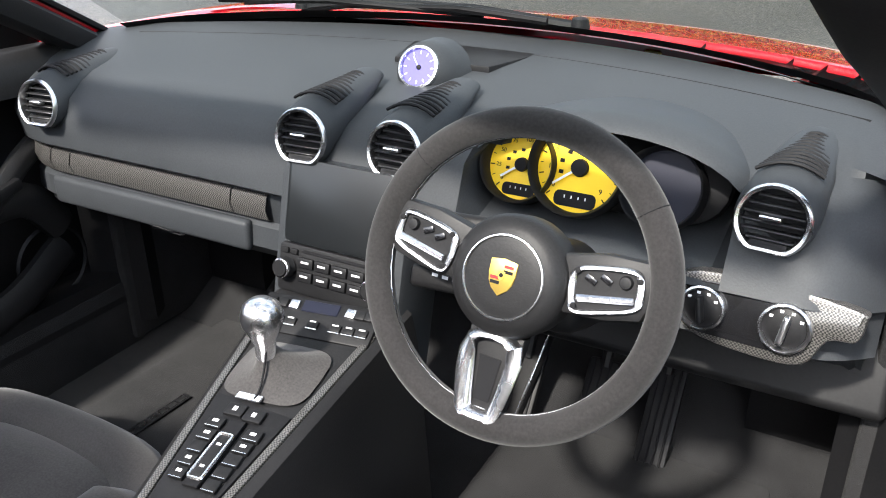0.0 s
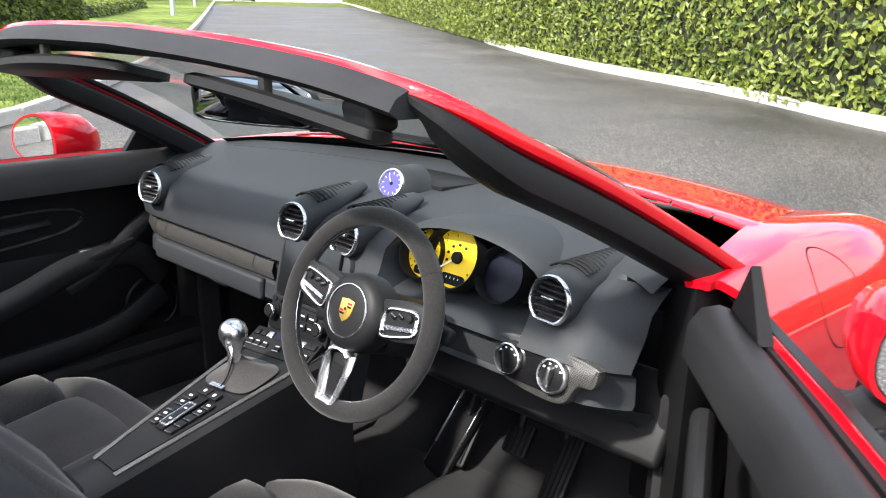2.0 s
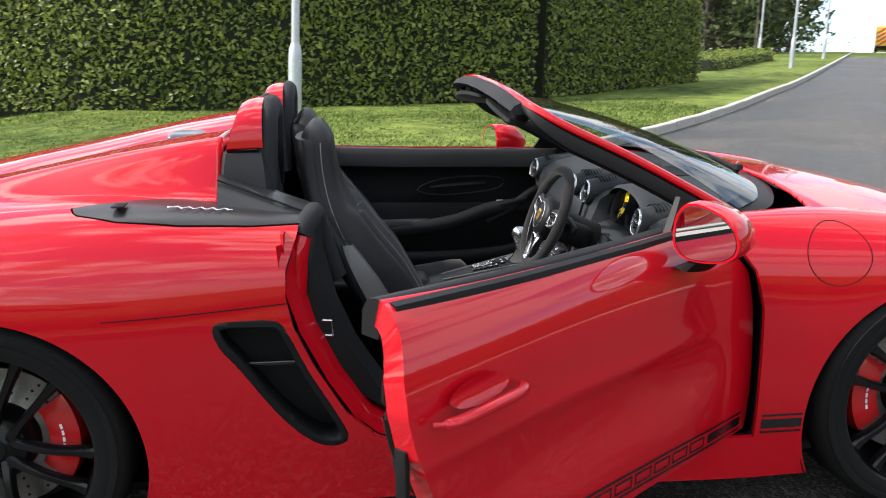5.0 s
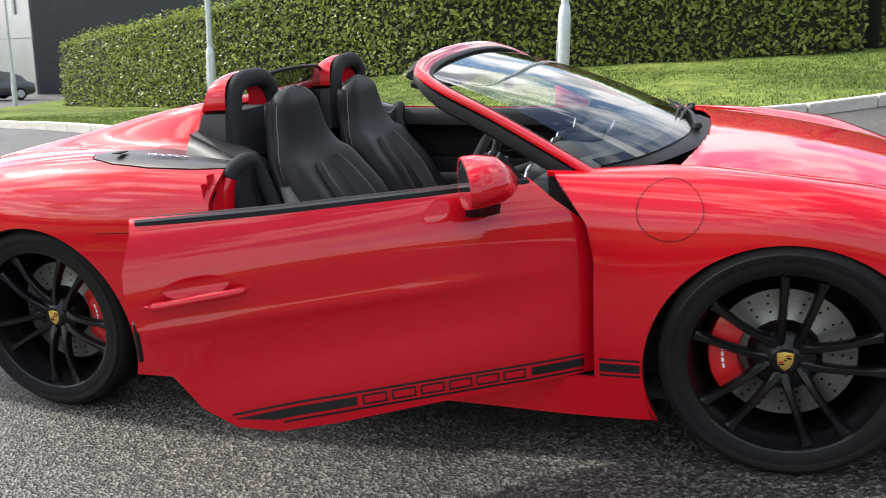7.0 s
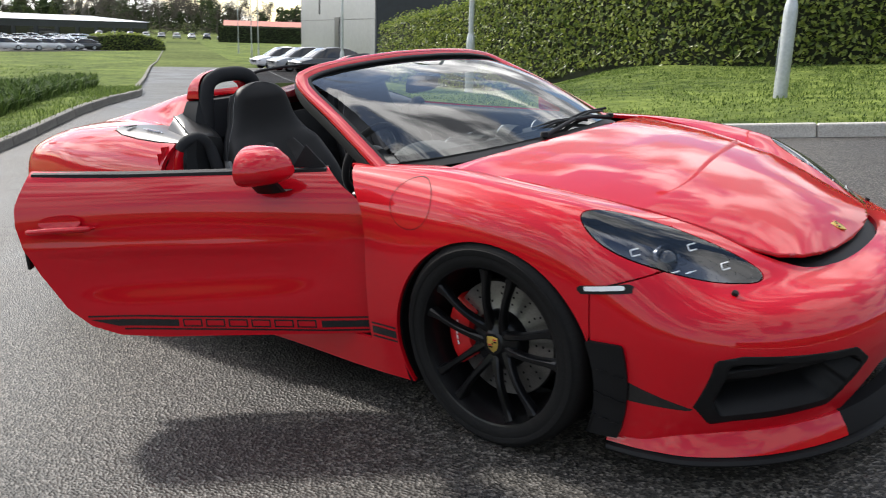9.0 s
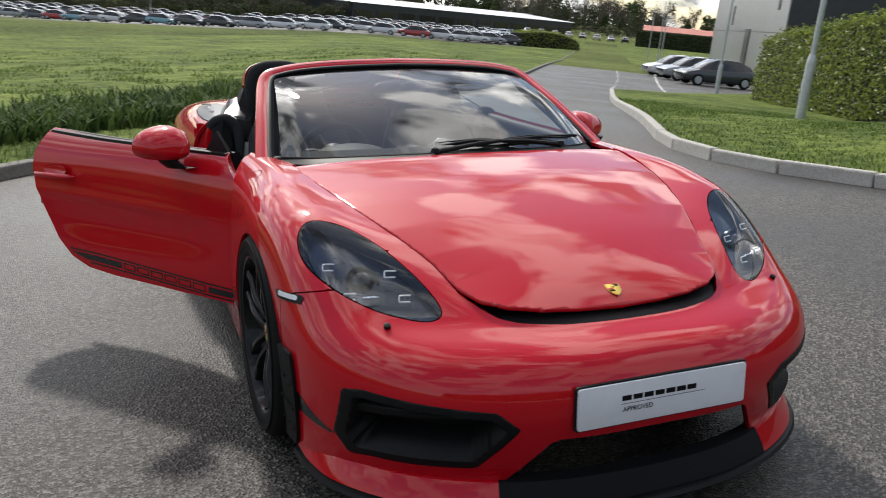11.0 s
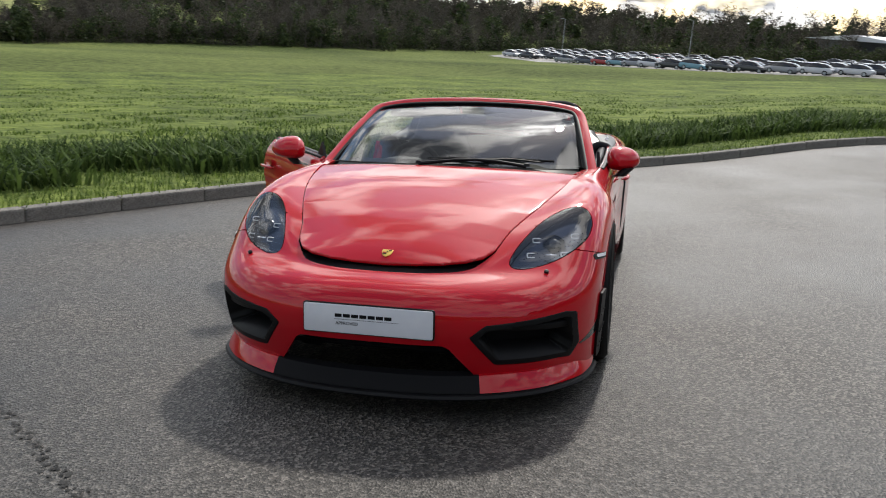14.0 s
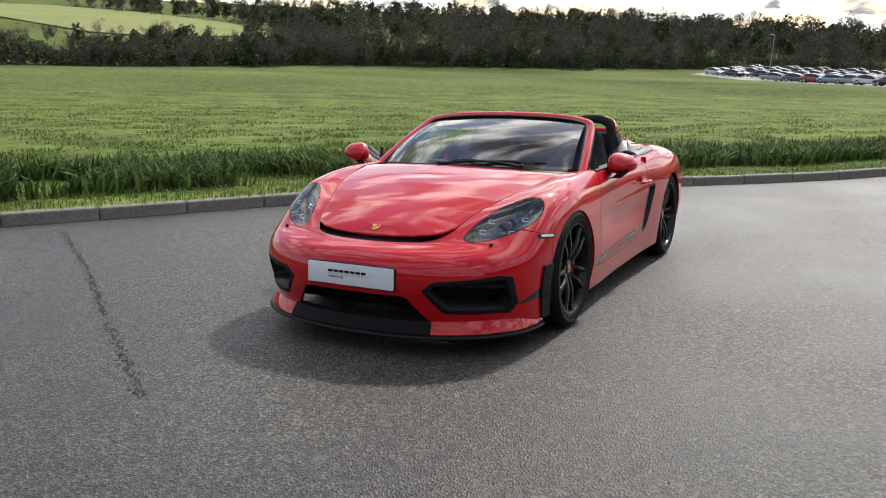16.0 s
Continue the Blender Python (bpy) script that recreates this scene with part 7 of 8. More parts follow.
    rings = [back_ring(t, float(np.interp(t, prof_t, prof_w)) * 1.03, .100, -.012, True) for t in np.linspace(.04, .94, 26)]
    part("seat_shell", loft(rings), M["leather"], root, "black leather seat back shell", sharp=75)
    for sx in (-1, 1):
        pts = [back_ring(t, float(np.interp(t, prof_t, prof_w)) * 1.0, .09, 0)[0 if sx > 0 else 18] + Vector((0, .012, 0)) for t in np.linspace(.15, .93, 16)]
        part("stitch_line", tube(pts, .0018, 6), M["grey_plastic"], root)
    # grey panel set into the outer face of the backrest
    rings = []
    for t in np.linspace(.05, .55, 12):
        c = spine(t)
        w = float(np.interp(t, prof_t, prof_w)) * 1.03 + .004
        half = .036 * (1 - .55 * abs(2 * (t - .05) / .50 - 1) ** 3)
        rings.append([Vector((cx + s * (w + dx), c.y + dy * half + .012, c.z)) for dx, dy in ((-.014, -1), (.003, -.8), (.006, 0), (.003, .8), (-.014, 1))])
    part("side_panel", loft(rings, closed=False, caps=False), M["grey_plastic"], root, "grey panel in the side of the backrest")
    part("seat_base", block(.44, .38, .10, .03, 2, at=Matrix.Translation((cx, .03, .25))), M["plastic"], root)
    part("belt_buckle", block(.022, .03, .07, .006, 2, at=Matrix.Translation((cx - s * .235, -.02, .42))), M["plastic"], root)
    part("buckle_button", block(.024, .034, .014, .004, 2, at=Matrix.Translation((cx - s * .235, -.02, .460)) @ Matrix.Rotation(radians(20), 4, "X")), M["belt_red"], root, "red belt release")
    part("seat_lever", tube([(cx + s * .275, -.12, .33), (cx + s * .28, .06, .32)], .012, 8), M["plastic"], root)
    return root


seat(1)
seat(-1)
# raised lids beside the seats, at the ends of the folded roof
for s in (1, -1):
    rings = []
    for y, xo, xi, zt, zb in ((-.668, .605, .54, .966, .90), (-.660, .618, .53, .973, .89), (-.60, .660, .53, .950, .88), (-.52, .712, .58, .919, .87), (-.455, .716, .60, .899, .86), (-.440, .708, .61, .893, .86), (-.434, .695, .62, .884, .865)):
        rings.append([Vector((s * x, y, z)) for x, z in ((xo, zb), (xo, zt - .008), (xo - .003, zt - .002), (xo - .012, zt), ((xo + xi) / 2, zt + .006), (xi + .012, zt + .004), (xi, zt - .006), (xi - .01, zb))])
    part("roof_end_lid", loft(rings), M["satin_black"], car, "satin black raised lid beside the seat")

# ---- dashboard ----
dash_rows = []
DASH = [(1.0, .864), (.80, .850), (.66, .834), (.56, .826), (.500, .815), (.466, .795), (.452, .760), (.460, .712), (.478, .700), (.482, .652), (.474, .645), (.470, .612), (.490, .590), (.60, .565), (.80, .560)]
for x in np.linspace(-.735, .680, 85):
    far = .955 - .50 * x * x
    ring = []
    for y, z in DASH:
        t = max(0, (y - .50) / .50)
        yy = y if y < .5 else .50 + t * (far - .50)
        swell = .004 * math.exp(-(x / .18) ** 2) if z > .70 else 0
        edge = .045 * max(0, (abs(x) - .60) / .135) ** 2 if x < 0 else .07 * max(0, (x - .60) / .08) ** 2
        arch = .735 + .122 * max(0.0, 1 - ((x - .345) / .172) ** 2) ** .375
        if abs(x - .345) < .165 and .74 < z < min(.83, arch - .006) and y < .6:
            yy, swell = .625, 0
        if x > .11 and z < .64:
            yy = max(yy + .075 * min(1, (x - .11) / .04), yy)
        if z > .72 and y < .6:
            yy += .036 * (x + .59) / 1.14 + .004
        ring.append(Vector((x, yy - swell + (edge if y < .6 else 0), z - edge * .25)))
    dash_rows.append(ring)
dash = part("dashboard", loft(dash_rows, closed=False, caps=False), M["dash"], car, "dark grey leather dashboard with silver-ringed vents")
# seam across the top and airbag edge
part("dash_seam", tube([(x, .50 + .78 * (.955 - .50 * x * x - .50), .8555) for x in np.linspace(-.62, .62, 30)], .0016, 5), M["ink"], dash)
part("top_pad", slab([(-.085, .0), (.085, .0), (.12, .12), (-.12, .12)], .012, .004, at=Matrix.Translation((0, .745, .857))), M["plastic"], dash)


def carbon_strip(x0, x1, z0, z1, y, bow=0.006):
    rings = []
    for x in np.linspace(x0, x1, 24):
        e = .045 * max(0, (abs(x) - .60) / .135) ** 2 + (0.0)
        rings.append([Vector((x, y + e + dy, z0 + (z1 - z0) * t)) for t, dy in ((0, .004), (.08, -.004), (.5, -.004 - bow), (.92, -.004), (1, .004))])
    return part("carbon_strip", loft(rings, closed=False, caps=False), M["carbon"], dash, "glossy carbon-weave strip")


for a, b in ((-.728, -.625), (-.622, -.575), (-.572, -.215), (-.212, -.145)):
    carbon_strip(a, b, .655, .700, .476)
part("glovebox_lid", block(.44, .02, .050, .008, 3, at=Matrix.Translation((-.40, .469, .628))), M["dash"], dash, "leather glovebox lid")
part("glovebox_catch", block(.07, .012, .008, .003, 2, at=Matrix.Translation((-.36, .468, .601))), M["chrome"], dash)
part("lower_dash", block(.62, .22, .03, .012, 3, at=Matrix.Translation((-.37, .66, .575))), M["plastic"], dash)
part("knee_panel", block(.58, .03, .16, .012, 3, at=Matrix.Translation((.42, .640, .575)) @ Matrix.Rotation(radians(-35), 4, "X")), M["plastic"], dash, "dark knee panel under the dashboard")


def vent(x, y, z, lean):
    """A round outlet: pod, silver ring with a flat foot, slats, tab, slotted top."""
    m = aim((x, y, z), (lean, -.97, .20))
    pod_rings = []
    for d, kx, kz in ((-.014, .80, .80), (.002, .84, .84), (.004, .97, .97), (-.004, 1.03, 1.02), (-.02, 1.05, 1.03), (-.07, 1.0, .92), (-.13, .85, .62), (-.19, .60, .25)):
        ring = []
        for k in range(24):
            a = 2 * math.pi * k / 24
            ring.append(m @ Vector((.043 * kx * math.cos(a), max(-.039, .043 * math.sin(a)) * kz, d)) + Vector((0, 0, -.44 * min(d, 0))))
        pod_rings.append(ring)
    pod = part("vent_pod", loft(pod_rings), M["dash"], dash)
    def oval(r, n=40):
        return [(r * math.cos(2 * math.pi * k / n), max(r * math.sin(2 * math.pi * k / n), -r * .86)) for k in range(n)]
    part("vent_ring", loft([[m @ Vector((a, b, d)) for a, b in oval(r)] for r, d in ((.0415, .002), (.0412, .0080), (.0390, .0105), (.0355, .009), (.0340, -.004))], caps=False), M["satin"], pod, "satin silver vent ring")
    part("vent_back", slab(oval(.035), .004, at=m @ Matrix.Translation((0, 0, -.011))), M["ink"], pod)
    for k in range(6):
        yy = -.0215 + .0094 * k
        half = math.sqrt(max(.033 ** 2 - yy * yy, 1e-5))
        part("vent_slat", block(2 * half, .0026, .009, .0008, 1, at=m @ Matrix.Translation((0, yy, -.001)) @ Matrix.Rotation(radians(10), 4, "X")), M["satin_black"], pod)
    part("vent_tab", block(.024, .0055, .012, .002, 2, at=m @ Matrix.Translation((-.002, .003, .006))), M["satin"], pod)
    part("vent_foot", block(.040, .008, .006, .002, 2, at=m @ Matrix.Translation((0, -.0275, .001))), M["plastic"], pod)
    for k in range(11):
        t = k / 10
        c = m @ Vector((0, .043 - .026 * t, -.030 - .120 * t)) + Vector((0, 0, .44 * (.030 + .120 * t)))
        w = .036 * (1 - .45 * t)
        pts = [c + Vector((w * u, 0, -.012 * u * u + .003)) for u in np.linspace(-1, 1, 7)]
        part("vent_slot", tube([q + Vector((0, 0, .0022)) for q in pts], .0030, 6, flat=.8), M["ink"], pod)
    return pod


for x, y, z, l in ((-.588, .448, .787, .10), (-.062, .466, .803, .06), (.084, .474, .803, -.02), (.553, .490, .794, -.10)):
    vent(x, y, z, l)

# clock on the dash
ck = aim((0.0, .680, .860), (.06, -.90, .42))
pod = part("clock_pod", lathe([(.030, .004), (.040, -.004), (.050, -.03), (.062, -.06)], 28, at=ck), M["dash"], dash)
part("clock_ring", lathe([(.0275, .004), (.0290, .008), (.0325, .007), (.0335, .0)], 32, at=ck), M["satin"], pod, "silver clock ring")
part("clock_face", lathe([(0, .003), (.0278, .003)], 32, at=ck), M["violet"], pod, "violet stopwatch face")
for k in range(12):
    a = 2 * math.pi * k / 12
    part("clock_mark", block(.0012, .005, .0005, 0, at=ck @ Matrix.Translation((.0225 * math.cos(a), .0225 * math.sin(a), .0035)) @ Matrix.Rotation(a - math.pi / 2, 4, "Z")), M["white"], pod, smooth=False)
part("clock_needle", block(.0015, .020, .0006, 0, at=ck @ Matrix.Rotation(radians(35), 4, "Z") @ Matrix.Translation((0, .009, .0042))), M["white"], pod, smooth=False)
part("clock_hub", lathe([(0, .006), (.0035, .005), (.004, .003)], 10, at=ck), M["ink"], pod)

# instrument binnacle: hood, black surround, two yellow dials, a dark display
hood_rings = []
for y, w, zt, zb in ((.518, .186, .856, .728), (.528, .191, .866, .728), (.56, .192, .869, .73), (.62, .184, .864, .735), (.74, .16, .842, .75)):
    ring = []
    for k in range(21):
        a = math.pi * k / 20
        ring.append(Vector((.345 - w * math.cos(a), y, zb + (zt - zb) * abs(math.sin(a)) ** .6)))
    hood_rings.append(ring)
bin_ = part("instrument_hood", loft(hood_rings, closed=False, caps=False), M["dash"], dash, "leather instrument hood")
im = aim((.345, .555, .798), (0, -.93, .37))
part("cluster_plate", slab(rounded(.30, .105, .05), .02, .004, at=im @ Matrix.Translation((0, 0, -.012))), M["ink"], bin_)


def dial(dx, dy, r, mat, needle, marks, name, numbers=(), fore=0.0):
    m = im @ Matrix.Translation((dx, dy, .004 + fore))
    ob = part(name, lathe([(0, .001), (r * .92, .001)], 40, at=m), mat, bin_)
    part("dial_bezel", lathe([(r * .92, .0), (r * .94, .022), (r * 1.0, .026), (r * 1.03, .015), (r * 1.04, -.004)], 40, at=m), M["plastic"], ob)
    if needle is None:
        return ob
    for k in range(marks):
        a = radians(225 - 270 * k / (marks - 1))
        big = k % 2 == 0
        part("dial_mark", block(.0016 if big else .0009, .006 if big else .004, .0004, 0, at=m @ Matrix.Translation((r * .84 * math.cos(a), r * .84 * math.sin(a), .0014)) @ Matrix.Rotation(a - math.pi / 2, 4, "Z")), M["ink"], ob, smooth=False)
    for k, txt in numbers:
        a = radians(225 - 270 * k)
        words(txt, r * .15, M["ink"], ob, m @ Matrix.Translation((r * .66 * math.cos(a), r * .66 * math.sin(a), .0016)), "dial_number", 0.0002)
    a = radians(needle)
    part("needle", block(.0030, r * .70, .0012, .0004, 1, at=m @ Matrix.Rotation(a - math.pi / 2, 4, "Z") @ Matrix.Translation((0, r * .30, .0060))), M["white"], ob)
    part("needle_hub", lathe([(0, .009), (r * .17, .008), (r * .19, .002)], 20, at=m), M["ink"], ob)
    part("trip_display", slab(rounded(r * .9, r * .32, r * .12), .001, 0, at=m @ Matrix.Translation((0, -r * .66, .0022))), M["ink"], ob)
    for k in range(4):
        part("display_digit", block(r * .025, r * .06, .0004, 0, at=m @ Matrix.Translation((-r * .22 + r * .15 * k, -r * .62, .0028))), M["white"], ob, smooth=False)
    for k in range(5):
        b = radians(60 + 35 * k)
        part("warning_symbol", block(r * .10, r * .08, .0003, 0, at=m @ Matrix.Translation((r * .38 * math.cos(b) * 1.1, r * .38 * math.sin(b), .0015))), M["ink"], ob, smooth=False)
    return ob


dial(-.112, -.014, .050, M["yellow"], 216, 15, "speed_dial", ((0.02, "0"), (.14, "25"), (.27, "50"), (.40, "75"), (.53, "100"), (.66, "125"), (.79, "150"), (.90, "175")))
dial(-.030, -.006, .061, M["yellow"], 218, 19, "rev_counter", ((0.02, "0"), (.15, "1"), (.29, "2"), (.43, "3"), (.98, "9")), 0.012)
dial(.074, -.014, .050, M["lcd"], None, 0, "round_display")

# ---- switch panel on the driver's side ----
sp = aim((.575, .462, .692), (-.05, -.97, .22))
pts = spline([(-.105, .030, 0), (-.02, .038, 0), (.078, .030, 0), (.088, .018, 0), (.082, -.006, 0), (.055, -.012, 0), (.035, -.045, 0), (-.02, -.050, 0), (-.09, -.040, 0), (-.112, -.010, 0)], 4, closed=True)
sw = part("switch_panel", slab([(q.x, q.y) for q in pts], .02, .006, at=sp), M["carbon"], dash, "carbon switch panel")
part("switch_plate", slab(rounded(.135, .062, .028), .004, .001, at=sp @ Matrix.Translation((-.035, -.006, .002))), M["black_gloss"], sw)
for cx_, r, ang in ((-.078, .026, 12), (.012, .028, -8)):
    m = sp @ Matrix.Translation((cx_, -.006, .004))
    part("switch_ring", lathe([(r, .0), (r, .007), (r * .92, .009), (r * .84, .006), (r * .84, 0)], 32, at=m), M["satin"], sw)
    part("switch_dial", lathe([(0, .006), (r * .6, .007), (r * .84, .003)], 28, at=m), M["plastic"], sw)
    part("switch_knob", block(r * .26, r * 1.2, .016, .003, 3, at=m @ Matrix.Rotation(radians(ang), 4, "Z") @ Matrix.Translation((0, 0, .012))), M["satin"] if cx_ > 0 else M["plastic"], sw, "silver light switch" if cx_ > 0 else "black ignition key head")
    for k in range(4):
        a = radians(35 + 36 * k)
        part("switch_mark", block(.004, .003, .0004, 0, at=m @ Matrix.Translation((r * .70 * math.cos(a), r * .70 * math.sin(a), .0062))), M["white"], sw, smooth=False)

# ---- centre stack and tunnel ----
st = aim((.007, .440, .690), (0, -.965, .26))
stack = part("centre_fascia", slab(rounded(.215, .34, .03), .10, .010, at=aim((.007, .430, .645), (0, -.965, .26)) @ Matrix.Translation((0, -.035, 0))), M["dash"], dash, "centre stack with a dark screen")
part("touch_screen", slab(rounded(.172, .118, .008), .006, .001, at=st @ Matrix.Translation((0, .028, .006))), M["screen"], stack, "switched-off glossy screen")
part("radio_panel", slab(rounded(.182, .070, .006), .008, .002, at=st @ Matrix.Translation((0, -.069, .007))), M["plastic"], stack)
part("disc_slot", block(.120, .004, .002, .0005, 1, at=st @ Matrix.Translation((.01, -.041, .0085))), M["ink"], stack)
for sx in (-1, 1):
    part("rotary_knob", lathe([(0, .020), (.011, .020), (.0125, .017), (.0135, .004), (.015, .002)], 24, at=st @ Matrix.Translation((sx * .074, -.068, .008))), M["plastic"], stack)
    part("knob_ring", lathe([(.0125, .0185), (.0140, .0175), (.0145, .014), (.0135, .012)], 24, at=st @ Matrix.Translation((sx * .074, -.068, .008))), M["satin"], stack)
for r_ in range(2):
    for c_ in range(4):
        m = st @ Matrix.Translation((-.0425 + .0285 * c_, -.057 - .020 * r_, .009))
        part("radio_button", block(.0255, .0145, .006, .0015, 2, at=m), M["plastic"], stack)
        part("button_print", block(.013, .0026, .0004, 0, at=m @ Matrix.Translation((0, .001, .0031))), M["white"], stack, smooth=False)
for c_ in range(2):
    m = st @ Matrix.Translation((-.080 + .016 * c_, -.044, .0095))
    part("radio_button", block(.013, .008, .004, .001, 1, at=m), M["plastic"], stack)

TUN = lambda y: .517 + .165 * (y + .03)
tn = (0, -.163, .987)
def tun_left(y):
    return -.049 + (.279 - max(y, -.04)) * .26 if y < .33 else -.0623 - (y - .33) * .2


def tun_mid(y):
    return (tun_left(y) + .110) / 2


def tun_half(y):
    return (.110 - tun_left(y)) / 2


rings = []
for y in np.linspace(-.45, .44, 24):
    z = TUN(y) if y > -.03 else .512 - .03 * max(0, -(y + .06)) / .3
    l_, r_ = tun_left(y) - .012, .122
    rings.append([Vector((a, y, zz)) for a, zz in ((min(l_, -.02) - .075, .20), (min(l_, -.01) - .03, z - .12), (l_ - .010, z - .04), (l_, z - .008), (l_ + .012, z), (r_ - .012, z), (r_, z - .008), (r_ + .008, z - .05), (r_ + .03, .20))])
tun = part("centre_tunnel", loft(rings), M["leather"], car, "black leather centre tunnel with carbon edges")


def on_tun(x, y, lift=0.0):
    """A place on the console's top, which narrows and leans to the driver's side towards its rear."""
    return aim((tun_mid(y) + x * tun_half(y) / .1, y, TUN(y) + lift), tn, (-.128, .98, .162)) @ Matrix.Diagonal((tun_half(y) / .1, .8, 1, 1))


def field(y):
    return .118 + (y - .055) * .8


flat_tun = aim((0, 0, TUN(0) + .004), tn, (0, .987, .163))
for sx in (-1, 1):
    e = [(y, tun_left(y) + .0 if sx < 0 else .110) for y in (-.03, .1, .2, .33, .395)]
    part("tunnel_trim", slab([(x, y * 1.013) for y, x in e] + [(x - sx * .011, y * 1.013) for y, x in e[::-1]], .006, .002, at=flat_tun), M["carbon"], tun, "carbon edge strip")
part("tunnel_plate", slab([(tun_left(y) + .013, y * 1.013) for y in (-.025, .1, .205)] + [(.097, y * 1.013) for y in (.205, .1, -.025)], .006, .002, at=flat_tun), M["plastic"], tun)
part("arm_cushion", block(.15, .36, .10, .035, 4, at=Matrix.Translation((.045, -.245, .475))), M["leather"], tun, "black leather armrest lid")
# climate row between stack and gaiter
cr = on_tun(0, .362, .006) @ Matrix.Rotation(radians(14), 4, "X")
part("climate_panel", block(.196, .075, .012, .003, 2, at=cr), M["plastic"], tun)
part("climate_display", block(.062, .022, .002, .001, 1, at=cr @ Matrix.Translation((0, .020, .0065))), M["lcd"], tun)
for k, x in enumerate((-.084, -.064, -.044, .052, .068, .084)):
    part("climate_button", block(.0165, .017, .008, .002, 2, at=cr @ Matrix.Translation((x, .018, .006))), M["satin"] if k in (2, 3) else M["plastic"], tun)
for k, x in enumerate((-.082, -.060, -.038, .0, .038, .060, .082)):
    part("climate_button", block(.019, .014, .007, .002, 2, at=cr @ Matrix.Translation((x, -.014, .006))), M["plastic"], tun)
    part("button_print", block(.010, .0022, .0004, 0, at=cr @ Matrix.Translation((x, -.010, .0099))), M["white"], tun, smooth=False)
    part("button_edge", block(.018, .0014, .0008, 0, at=cr @ Matrix.Translation((x, -.0225, .0085))), M["satin"], tun, smooth=False)
# gaiter and gear lever
g0, g1 = on_tun(0, .262, .004), Vector((.026, .252, .606))
rings = []
for t in np.linspace(0, 1, 8):
    ring = []
    for k in range(24):
        a = 2 * math.pi * k / 24
        ca, sa = math.cos(a), math.sin(a)
        sq = .5
        bx = .078 * math.copysign(abs(ca) ** sq, ca)
        by = .066 * math.copysign(abs(sa) ** sq, sa)
        k2 = (1 - t) ** 2.0
        fold = 1 + .10 * math.sin(a * 4 + t * 5) * math.sin(math.pi * t)
        p = (g0 @ Vector((bx, by, 0))) * k2 + (g1 + Vector((.012 * ca, .012 * sa, 0)) * fold) * (1 - k2)
        p.z = (g0 @ Vector((bx, by, 0))).z + (g1.z - g0.translation.z) * t ** 1.15
        ring.append(p)
    rings.append(ring)
part("gaiter", loft(rings), M["suede"], tun, "grey suede gear lever gaiter")
lever = part("gear_lever", lathe([(0, -.030), (.010, -.030), (.012, -.020), (.0125, -.004), (.017, .006), (.0235, .020), (.0245, .030), (.021, .041), (.012, .048), (0, .050)], 28, at=Matrix.Translation((.026, .252, .622)) @ Matrix.Diagonal((1.08, 1.08, 1.12, 1))), M["satin"], tun, "brushed metal gear knob")
part("gaiter_seam", tube([g0 @ Vector((.0, -.070 + .055 * t, .004 + .04 * t * t)) for t in np.linspace(0, 1, 8)], .0016, 6), M["ink"], tun)
part("gear_plate", block(.050, .014, .003, .001, 1, at=on_tun(-.012, field(.168), .008)), M["satin"], tun, "small silver plate")
# button field with a silver-framed roof switch
for k, (x, y) in enumerate(((-.020, .140), (.022, .140))):
    part("tunnel_button", block(.038, .024, .005, .002, 2, at=on_tun(x, field(y), .007)), M["plastic"], tun)
    part("button_print", block(.008, .008, .0004, 0, at=on_tun(x, field(y), .0098)), M["white"], tun, smooth=False)
part("roof_switch_well", block(.034, .125, .004, .001, 1, at=on_tun(.004, field(.062), .0075)), M["ink"], tun)
fr_ = rounded(.030, .082, .004, 3)
part("roof_switch_frame", tube([on_tun(.004, field(.052), .011) @ Vector((a, b, 0)) for a, b in fr_], .0022, 6, closed=True), M["satin"], tun, "silver roof switch frame")
part("roof_switch", block(.025, .076, .006, .002, 2, at=on_tun(.004, field(.052), .009)), M["plastic"], tun)
for dy in (-.02, .02):
    part("button_print", block(.010, .004, .0004, 0, at=on_tun(.004, field(.052 + dy), .0125)), M["white"], tun, smooth=False)
for sx in (-1, 1):
    for k in range(5):
        m = on_tun(.004 + sx * .044, field(.108 - .0235 * k), .007)
        part("tunnel_button", block(.034, .021, .005, .002, 2, at=m), M["plastic"], tun)
        if k != 2 and not (sx > 0 and k > 2):
            part("button_print", block(.012, .005, .0004, 0, at=m @ Matrix.Translation((0, .002, .0027))), M["white"], tun, smooth=False)
        part("button_edge", block(.030, .0013, .0008, 0, at=m @ Matrix.Translation((0, -.0095, .0026))), M["satin"], tun, smooth=False)

# ---- steering wheel ----
SWM = aim((.346, .268, .778), (0, -.925, .38)) @ Matrix.Rotation(radians(-3), 4, "Z") @ Matrix.Diagonal((.905, .905, .905, 1))
steer = new("steering_wheel")
steer.parent = car
steer["label"] = "suede-rimmed three-spoke steering wheel"
rim_pts = [SWM @ Vector((.168 * math.cos(2 * math.pi * k / 72), .168 * math.sin(2 * math.pi * k / 72) * (1.0), 0)) for k in range(72)]
part("rim", tube(rim_pts, .0160, 16, closed=True, up=(0, -.925, .38), flat=1.0), M["rim_suede"], steer, "dark suede steering wheel rim")
part("rim_stitching", tube([SWM @ Vector((.1515 * math.cos(2 * math.pi * k / 96), .1515 * math.sin(2 * math.pi * k / 96), .002 + .001 * (k % 2))) for k in range(96)], .0011, 5, closed=True), M["satin"], steer)
